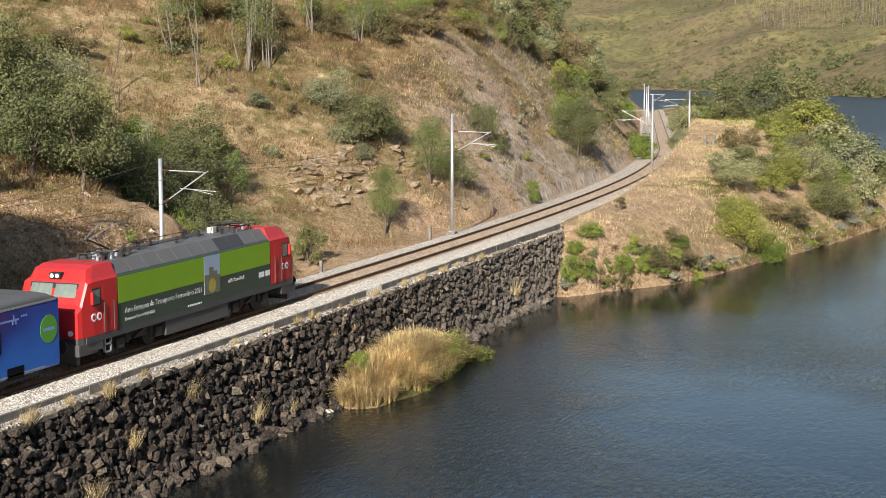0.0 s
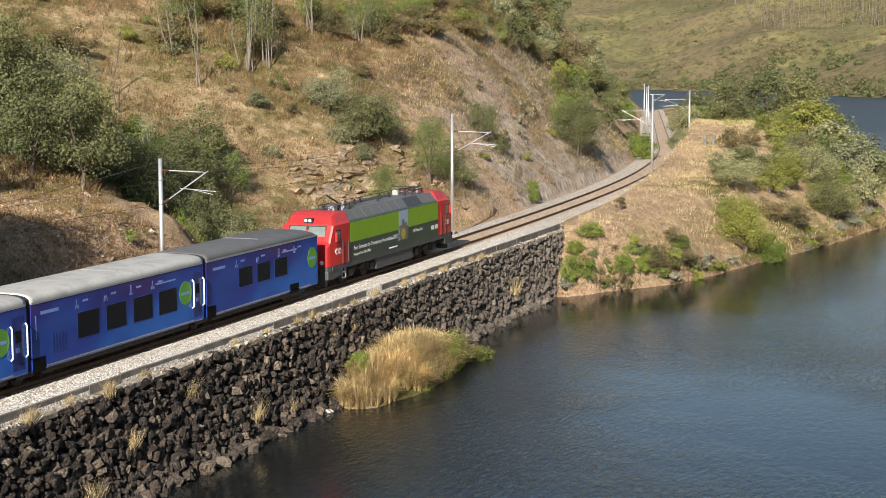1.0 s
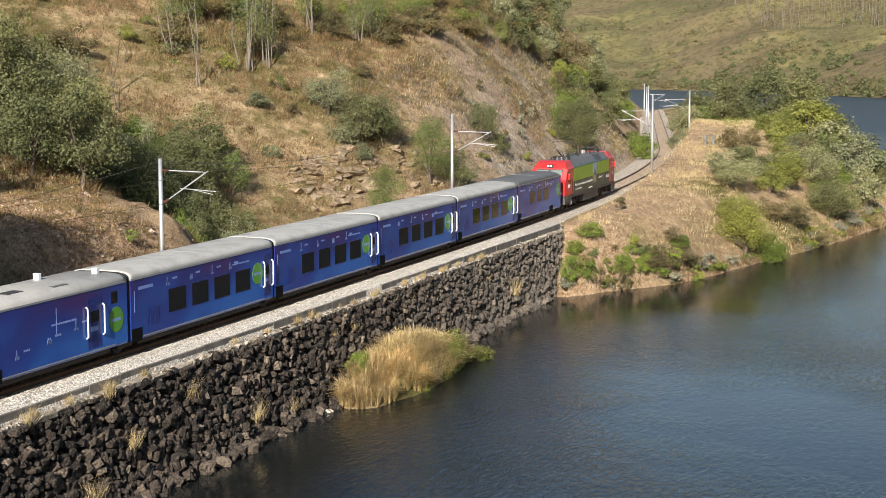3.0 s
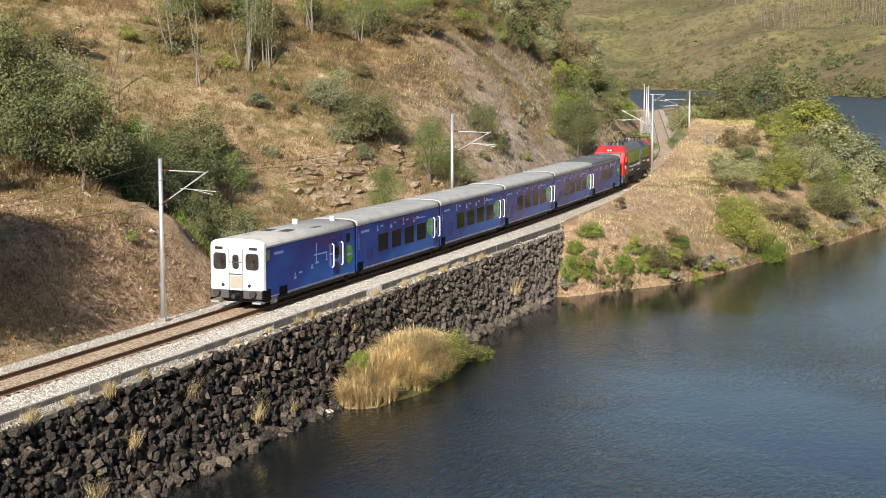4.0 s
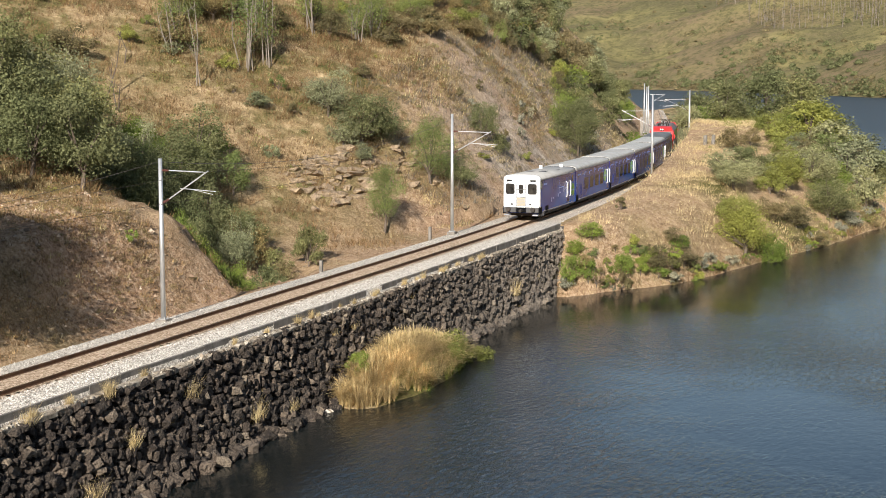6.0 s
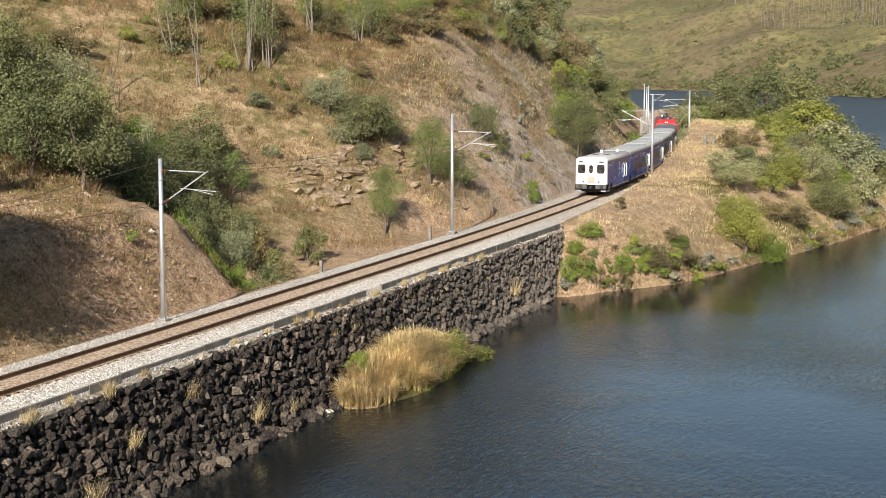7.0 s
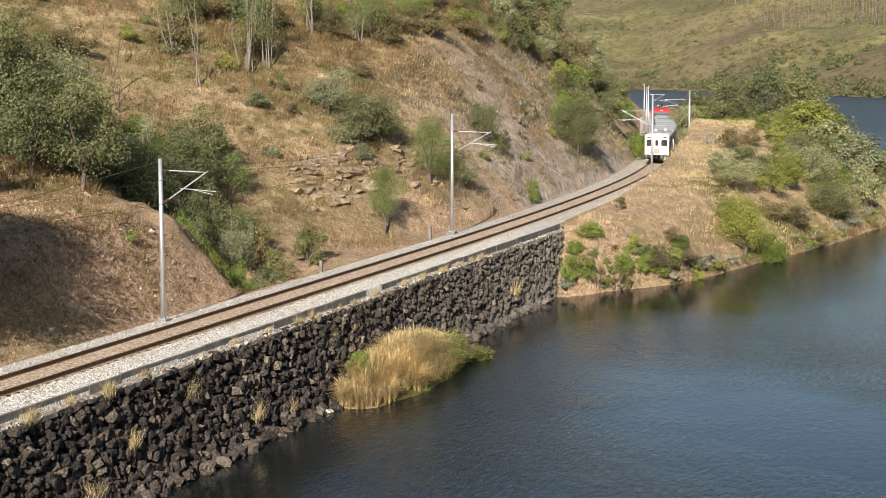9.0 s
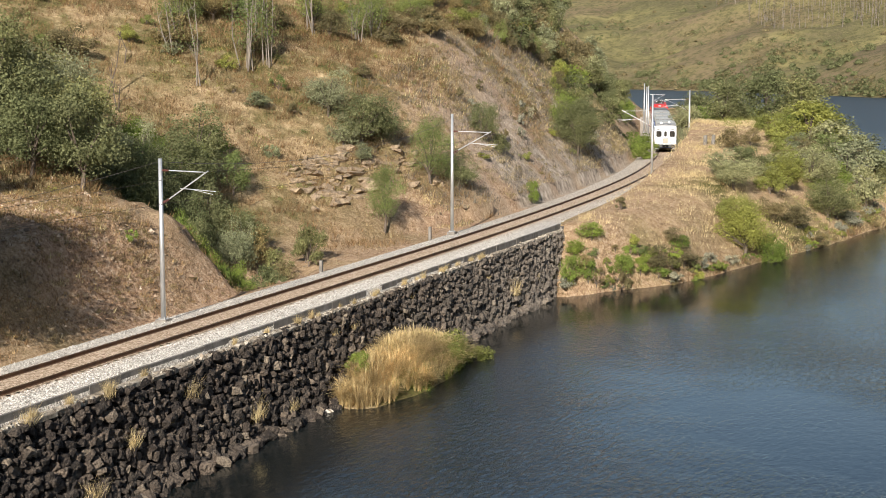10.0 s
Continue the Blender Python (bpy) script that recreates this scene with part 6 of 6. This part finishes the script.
def build_cover():
    rng = np.random.RandomState(77)
    hill = scatter(34000, (48, 172), (4.5, 48), rng, lambda s, l, soil, rock, f: np.clip(0.75 - soil * 0.72 - rock * 0.7 + f * 0.7, 0.03, 0.9) * np.where((s < 70) & (l < 14), 0.3, 1))
    half = rng.rand(len(hill)) < 0.42
    grass("dry_grass", hill[half], 13, 0.40, 0.044, 0.27, "dry_blade", "dry brown grass tufts over the hillside", rng)
    grass("russet_grass", hill[~half], 13, 0.46, 0.045, 0.3, "russet_blade", "russet dry undergrowth over the hillside", rng)
    fair = scatter(16000, (48, 172), (4.3, 48), rng, lambda s, l, soil, rock, f: np.clip(0.22 + f * 0.9 - rock * 0.3, 0.02, 0.8))
    grass("straw_grass", fair, 11, 0.34, 0.034, 0.26, "straw_blade", "straw-coloured dry grass tufts", rng)
    spur = scatter(17000, (108, 215), (-30, -3.6), rng, lambda s, l, soil, rock, f: np.clip(0.75 - soil * 0.7 + f * 0.4, 0.08, 0.95))
    grass("spur_grass", spur, 12, 0.36, 0.038, 0.3, "straw_blade", "straw-coloured grass on the spur", rng)
    low = scatter(6500, (60, 182), (8, 48), rng, lambda s, l, soil, rock, f: np.clip(0.16 - soil * 0.2 + f * 0.8 + (l - 10) * 0.012, 0.01, 0.8))
    third = rng.randint(0, 4, len(low))
    tufts("heath_scrub", low[third < 2], 44, 0.55, 0.07, "heath_leaf", "low brown heath scrub", rng)
    tufts("green_scrub", low[third == 2], 44, 0.5, 0.065, "pine_leaf", "low green scrub", rng)
    tufts("broom_scrub", low[third == 3], 40, 0.5, 0.065, "yellow_leaf", "low yellow-green broom scrub", rng)
    face = scatter(4200, (112, 200), (4.6, 17), rng, lambda s, l, soil, rock, f: 0.35 + f * 0.5)
    tufts("cutting_scrub", face, 30, 0.42, 0.07, "heath_leaf", "dry scrub clinging to the cutting face", rng)
    twigs = scatter(2200, (112, 200), (4.6, 17), rng, lambda s, l, soil, rock, f: 0.5 + f * 0.3)
    grass("dry_twigs", twigs, 9, 0.75, 0.05, 0.3, "twig", "grey dead twigs on the cutting face", rng)
    bank = scatter(15000, (50, 80), (4.2, 15), rng, lambda s, l, soil, rock, f: np.clip(0.45 + f * 1.0, 0, 1))
    grass("bank_tufts", bank[::3], 9, 0.17, 0.04, 0.2, "russet_blade", "short russet tufts on the bare cutting bank", rng)
    grass("bank_straw", bank[1::3], 9, 0.19, 0.036, 0.2, "dry_blade", "short dry grass on the bare cutting bank", rng)
    tufts("bank_scrub", bank[::7], 30, 0.32, 0.05, "heath_leaf", "small dry scrub on the bare cutting bank", rng)
    q = random.Random(12)
    verts, faces = [], []
    for x, y, z in bank[2::3]:
        r = q.uniform(0.04, 0.12) * (2.2 if q.random() < 0.06 else 1.0)
        n0 = len(verts)
        for c in ((1, 0, 0), (-1, 0, 0), (0, 1, 0), (0, -1, 0), (0, 0, 0.8), (0, 0, -0.8)):
            verts.append((x + r * c[0] * q.uniform(0.6, 1.4), y + r * c[1] * q.uniform(0.6, 1.4), z + r * c[2] * q.uniform(0.6, 1.3)))
        faces += [(n0 + a, n0 + b, n0 + c) for a, b, c in ((0, 2, 4), (2, 1, 4), (1, 3, 4), (3, 0, 4), (2, 0, 5), (1, 2, 5), (3, 1, 5), (0, 3, 5))]
    tagged(new("earth_clods", raw("earth_clods", verts, faces, "clod_earth")), "crumbled brown earth and stones on the bare bank", "soil", kind="stuff")
    straw_face = scatter(4500, (108, 205), (4.6, 18), rng, lambda s, l, soil, rock, f: np.clip(0.3 + f * 1.1, 0, 0.9))
    grass("face_straw", straw_face, 10, 0.36, 0.04, 0.3, "straw_blade", "pale dry grass on the ledges of the cutting", rng)
    shore = scatter(26000, (107.5, 185), (-31, -4), rng, lambda s, l, soil, rock, f: 0.9)
    shore = shore[shore[:, 2] < WATER + 0.9]
    grass("shore_grass", shore[::3], 10, 0.5, 0.045, 0.3, "russet_blade", "dry russet grass along the water's edge", rng)
    tufts("shore_scrub", shore[1::3], 18, 0.4, 0.065, "heath_leaf", "dry brown scrub along the water's edge", rng)
    spur_low = scatter(1500, (120, 225), (-28, -7), rng, lambda s, l, soil, rock, f: np.clip((-l - 12) * 0.06 + (s - 142) * 0.008 + f * 0.4, 0, 0.75))
    tufts("spur_scrub", spur_low, 52, 0.75, 0.09, "yellow_leaf", "yellow-green scrub among the spur's shrubs", rng)


def plume_mesh(name, tufts_at, per, tall, material, rng):
    """Tall arching grass: each blade a bent strip of two pieces with a drooping tip."""
    n = len(tufts_at) * per
    root = np.repeat(tufts_at, per, 0)
    k = np.repeat(rng.uniform(0.55, 1.25, len(tufts_at)), per) * rng.uniform(0.55, 1.15, n) * tall
    a = rng.uniform(0, 2 * np.pi, n)
    out = np.stack([np.cos(a), np.sin(a), 0 * a], 1)
    side = np.stack([-np.sin(a), np.cos(a), 0 * a], 1) * 0.0055
    lean = rng.uniform(0.08, 0.75, n)[:, None]
    root = root + out * 0.05 * rng.rand(n)[:, None]
    up = np.array([0, 0, 1.0])
    mid = root + (out * lean * 0.45 + up * 0.66) * k[:, None]
    tip = root + (out * lean * 1.5 + up * (0.98 - 0.45 * lean)) * k[:, None]
    head = mid * 0.35 + tip * 0.65
    co = np.stack([root - side, root + side, mid + side, mid - side, head + side * 1.9, head - side * 1.9, tip], 1).reshape(-1, 3)
    base = (np.arange(n) * 7)[:, None]
    faces = np.concatenate([base + np.array([[0, 1, 2]]), base + np.array([[0, 2, 3]]), base + np.array([[3, 2, 4]]), base + np.array([[3, 4, 5]]), base + np.array([[5, 4, 6]])])
    me = bpy.data.meshes.new(name)
    me.vertices.add(n * 7)
    me.vertices.foreach_set("co", co.ravel())
    me.loops.add(faces.size)
    me.loops.foreach_set("vertex_index", faces.ravel())
    me.polygons.add(len(faces))
    me.polygons.foreach_set("loop_start", np.arange(0, faces.size, 3))
    me.materials.append(MATS[material])
    me.update()
    return me


def build_silt_bank():
    """Straw-coloured grass and reeds on the bank at the foot of the wall."""
    rng = np.random.RandomState(5)
    n = 2700
    p = np.stack([rng.uniform(66.8, 84.5, n), rng.uniform(-8.2, -3.6, n)], 1)
    z = land(p[:, 0], p[:, 1])[0]
    ok = (z > WATER - 0.02) & (fbm(p[:, 0], p[:, 1], 1.7, 61) > -0.32)
    pts = np.stack([p[:, 0], p[:, 1], z], 1)[ok]
    green = (pts[:, 0] > 77.0 + rng.normal(size=len(pts)) * 2.4) | ((pts[:, 1] < -6.2) & (rng.rand(len(pts)) < 0.35))
    straw = pts[~green | (rng.rand(len(pts)) < 0.4)]
    tagged(new("bank_grass", plume_mesh("bank_grass", straw, 38, 1.3, "straw_blade", rng)), "tall arching straw-coloured grass at the wall foot", "grass", kind="stuff")
    tagged(new("bank_reeds", plume_mesh("bank_reeds", pts[green], 22, 1.1, "yellow_leaf", rng)), "yellow-green reeds at the wall foot", "grass", kind="stuff")
    tufts("bank_leaves", pts[green][::2], 26, 0.38, 0.06, "bright_leaf", "fresh green leaves among the reeds", rng)
    # pale stones at the bank's edge
    q = random.Random(3)
    verts, faces = [], []
    for i in range(300):
        x = q.uniform(66.8, 79.5)
        y = -4.2 - 2.3 * math.sin(min(1.0, max(0.0, (x - 67.5) / 10)) * 1.5) + q.uniform(-0.25, 0.25)
        s = q.uniform(0.05, 0.2)
        n0 = len(verts)
        for c in ((1, 0, 0), (-1, 0, 0), (0, 1, 0), (0, -1, 0), (0, 0, 0.8), (0, 0, -0.8)):
            verts.append((x + s * c[0] * q.uniform(0.7, 1.3), y + s * c[1] * q.uniform(0.7, 1.3), WATER + 0.03 + s * c[2] * q.uniform(0.6, 1.2)))
        faces += [(n0 + a, n0 + b, n0 + c) for a, b, c in ((0, 2, 4), (2, 1, 4), (1, 3, 4), (3, 0, 4), (2, 0, 5), (1, 2, 5), (3, 1, 5), (0, 3, 5))]
    tagged(new("bank_stones", raw("bank_stones", verts, faces, "ledge_stone")), "pale stones at the edge of the silt bank", "stones", kind="stuff")
    for x, y, w, h in ((80.5, -6.2, 2.6, 1.9), (82.5, -6.6, 2.2, 1.4), (78.5, -6.3, 2.4, 1.6)):
        plant("yellow", x, y, w, h, "small")
    plant("bright", 70.6, -4.4, 1.4, 1.5, "small", 0.4)
    # tufts rooted in the joints of the wall and along the kerb
    r = random.Random(6)
    spots = [(55.5, -3.35, -2.0, 0.7), (49.5, -3.25, -0.7, 0.6), (47.3, -3.9, -4.2, 0.8), (50.6, -3.6, -2.9, 0.6), (60.5, -3.9, -3.9, 0.7), (64.0, -3.9, -4.3, 0.5), (98.5, -3.8, -3.6, 1.0), (45.2, -4.3, -4.6, 0.8), (44.5, -3.1, -0.8, 0.5)]
    for i in range(26):
        spots.append((r.uniform(44, 106), -r.uniform(2.9, 3.1), -0.6, r.uniform(0.18, 0.42)))
    for i in range(14):
        zz = -r.uniform(0.9, 4.6)
        spots.append((r.uniform(45, 106), -3.05 - 0.19 * (-zz - 0.6), zz, r.uniform(0.2, 0.42)))
    places, scale = np.array([s[:3] for s in spots]), np.array([s[3] for s in spots])
    per = 130
    base = np.repeat(places, per, 0) + rng.normal(size=(len(spots) * per, 3)) * np.repeat(scale, per)[:, None] * np.array([0.36, 0.14, 0.14])
    tall = np.repeat(scale, per) * rng.uniform(0.5, 1.4, len(base))
    ob = new("wall_grass", blades_mesh("wall_grass", base, tall, np.full(len(base), 0.016), rng.uniform(0.1, 0.8, len(base)), "straw_blade", rng))
    tagged(ob, "dry straw tufts growing out of wall joints", "grass", kind="stuff")


def build_boulders():
    rng = random.Random(31)
    shapes = []
    for k in range(7):
        bm = bmesh.new()
        for i in range(16):
            d = Vector((rng.uniform(-1, 1), rng.uniform(-1, 1), rng.uniform(-1, 1)))
            d = d / max(abs(d.x), abs(d.y), abs(d.z)) * rng.uniform(0.75, 1.1) * 0.5
            bm.verts.new(d)
        out = bmesh.ops.convex_hull(bm, input=bm.verts)
        bmesh.ops.delete(bm, geom=[g for g in out["geom_interior"] if isinstance(g, bmesh.types.BMVert)], context="VERTS")
        bmesh.ops.recalc_face_normals(bm, faces=bm.faces)
        shapes.append(mesh_of("boulder", bm, "rock_outcrop"))
    for i in range(190):
        if i < 130:
            x = rng.gauss(107.2, 3.0)
            y = (11.0, 12.6, 14.4)[i % 3] + rng.gauss(0, 0.45) + 0.12 * (108 - x)
        elif i < 165:
            x, y = rng.gauss(116.0, 2.6), rng.gauss(9.2, 1.6)
        else:
            x, y = rng.uniform(56, 100), rng.uniform(4.8, 8.0)
        w = rng.uniform(0.3, 1.0) ** 1.4 * (0.95 if i < 130 else 0.75 if i < 165 else 0.35)
        ob = new("boulder", shapes[i % 7])
        ob.matrix_basis = Matrix.Translation((x, y, ground_at(x, y) + w * 0.06)) @ Euler((rng.uniform(-0.2, 0.5), rng.uniform(-0.22, 0.22), rng.uniform(-0.9, 0.3))).to_matrix().to_4x4() @ Matrix.Diagonal((w * rng.uniform(1.3, 2.6), w * 1.1, w * rng.uniform(0.35, 0.75), 1))
        tagged(ob, "weathered tan and grey rock jutting from the slope", "rock", "rocks on the slope")
    # two small weathered concrete posts on the mound
    for x, y in ((166.0, -3.6), (166.4, -4.4)):
        ob = new("marker_stone", mesh_of("marker_stone", boxed(-0.22, 0.22, -0.18, 0.18, -0.5, 1.0, 0.05), "kerb_concrete"))
        ob.location = (x, y, ground_at(x, y))
        tagged(ob, "small weathered concrete post on the grassy mound", "marker stone", "markers beside the line")


def build_far():
    """Scrub and burnt eucalyptus woods on the far shore."""
    rng = np.random.RandomState(91)
    n = 22000
    az = np.radians(rng.uniform(2.5, 17.5, n))
    d = rng.uniform(820, 1400, n)
    p = np.stack([d * np.cos(az), EYE.y + d * np.sin(az)], 1)
    z = land(p[:, 0], p[:, 1])[0]
    f = fbm(p[:, 0], p[:, 1], 70.0, 71)
    ok = (z > WATER + 0.4) & (rng.rand(n) < np.clip(0.015 + f * 0.12 + np.exp(-np.clip(z + 5, 0, None) / 5.0) * 0.42, 0.004, 0.9))
    pts = np.stack([p[:, 0], p[:, 1], z], 1)[ok]
    half = rng.rand(len(pts)) < 0.55
    for name, sel, mat, label in (("far_scrub", half, "oak_leaf", "dark scrub dotted over the far hillside"), ("far_broom", ~half, "heath_leaf", "brown scrub dotted over the far hillside")):
        q = pts[sel]
        per = 60
        k = np.repeat(rng.uniform(0.5, 1.7, len(q)) ** 2, per)
        dd = rng.normal(size=(len(q) * per, 3))
        dd /= np.linalg.norm(dd, axis=1, keepdims=True)
        dd[:, 2] = np.abs(dd[:, 2])
        c = np.repeat(q, per, 0) + dd * k[:, None] * np.array([2.0, 2.0, 2.0])
        ob = new(name, quads_mesh(name, c, dd + rng.normal(size=dd.shape) * 0.4, rng.uniform(0.5, 1.2, len(c)) * 0.7, mat, rng, 0.7))
        tagged(ob, label, "scrub", kind="stuff")
    # trees along the far shore and in its folds
    n = 2600
    az = np.radians(rng.uniform(2.5, 15.0, n))
    d = rng.uniform(800, 1150, n)
    p = np.stack([d * np.cos(az), EYE.y + d * np.sin(az)], 1)
    z = land(p[:, 0], p[:, 1])[0]
    ok = (z > WATER + 0.3) & (rng.rand(n) < np.clip(np.exp(-(z + 5) / 7.0) * 0.8 * (0.4 + fbm(p[:, 0], p[:, 1], 60.0, 73) * 1.6) + 0.004, 0, 1))
    q = np.stack([p[:, 0], p[:, 1], z], 1)[ok]
    per = 260
    size = np.repeat(rng.uniform(1.6, 4.6, len(q)), per)
    dd = rng.normal(size=(len(q) * per, 3))
    dd /= np.linalg.norm(dd, axis=1, keepdims=True)
    dd[:, 2] = np.abs(dd[:, 2]) * 1.1
    c = np.repeat(q, per, 0) + dd * size[:, None] * rng.uniform(0.55, 1.0, len(dd))[:, None]
    tagged(new("far_trees", quads_mesh("far_trees", c, dd + rng.normal(size=dd.shape) * 0.4, rng.uniform(0.3, 0.8, len(c)), "oak_leaf", rng, 0.7)), "rounded green trees along the far shore", "trees", kind="stuff")
    # woods along the crest
    n = 2600
    az = np.radians(rng.uniform(3.0, 17.5, n))
    d = rng.uniform(985, 1330, n)
    p = np.stack([d * np.cos(az), EYE.y + d * np.sin(az)], 1)
    z = land(p[:, 0], p[:, 1])[0]
    deg = np.degrees(az)
    lift = (z - EYE.z) / d * 2717 / 1.0
    ok = ((deg < 9.6) & (lift > 62) & (d < 1250)) | ((deg > 15.2) & (lift > 80)) | (lift > 104)
    trees = np.stack([p[:, 0], p[:, 1], z], 1)[ok][:360]
    bm_v, bm_f = [], []
    leaf_c = []
    for x, y, zz in trees:
        h = rng.uniform(7, 17)
        r = rng.uniform(0.14, 0.32)
        n0 = len(bm_v)
        for k in range(4):
            a = k * math.pi / 2
            bm_v.append((x + r * math.cos(a), y + r * math.sin(a), zz - 1))
        lx, ly = rng.normal() * 0.5, rng.normal() * 0.5
        for k in range(4):
            a = k * math.pi / 2
            bm_v.append((x + lx + 0.4 * r * math.cos(a), y + ly + 0.4 * r * math.sin(a), zz + h))
        for k in range(4):
            j = (k + 1) % 4
            bm_f.append((n0 + k, n0 + j, n0 + 4 + j, n0 + 4 + k))
        m = 24
        dd = rng.normal(size=(m, 3)) * np.array([1.0, 1.0, h * 0.22])
        leaf_c.append(np.array([x + lx * 0.6, y + ly * 0.6, zz + h * rng.uniform(0.45, 0.8)]) + dd)
    tagged(new("far_woods", raw("far_woods", bm_v, bm_f, "pale_bark")), "pale bare trunks of a burnt wood on the far crest", "trees", kind="stuff")
    c = np.concatenate(leaf_c)
    tagged(new("far_foliage", quads_mesh("far_foliage", c, rng.normal(size=c.shape), rng.uniform(0.4, 1.0, len(c)), "heath_leaf", rng, 0.5)), "thin brownish foliage of a burnt wood on the far crest", "trees", kind="stuff")


build_trees()
build_slender()
build_cover()
build_silt_bank()
build_boulders()
build_far()


# ================= what moves =================
def motions():
    times = [i / 10 for i in range(101)]
    for car, offset, a, b in CONSIST:
        walk(car, [(t, stand(along(t) + offset, a, b)) for t in times])
    ticks = [i / 30 for i in range(301)]
    for wheel in loco_wheels:
        at = wheel.matrix_basis.translation.copy()
        walk(wheel, [(t, Matrix.Translation(at) @ Matrix.Rotation((along(t) - along(0)) / 0.575, 4, "Y")) for t in ticks])


motions()
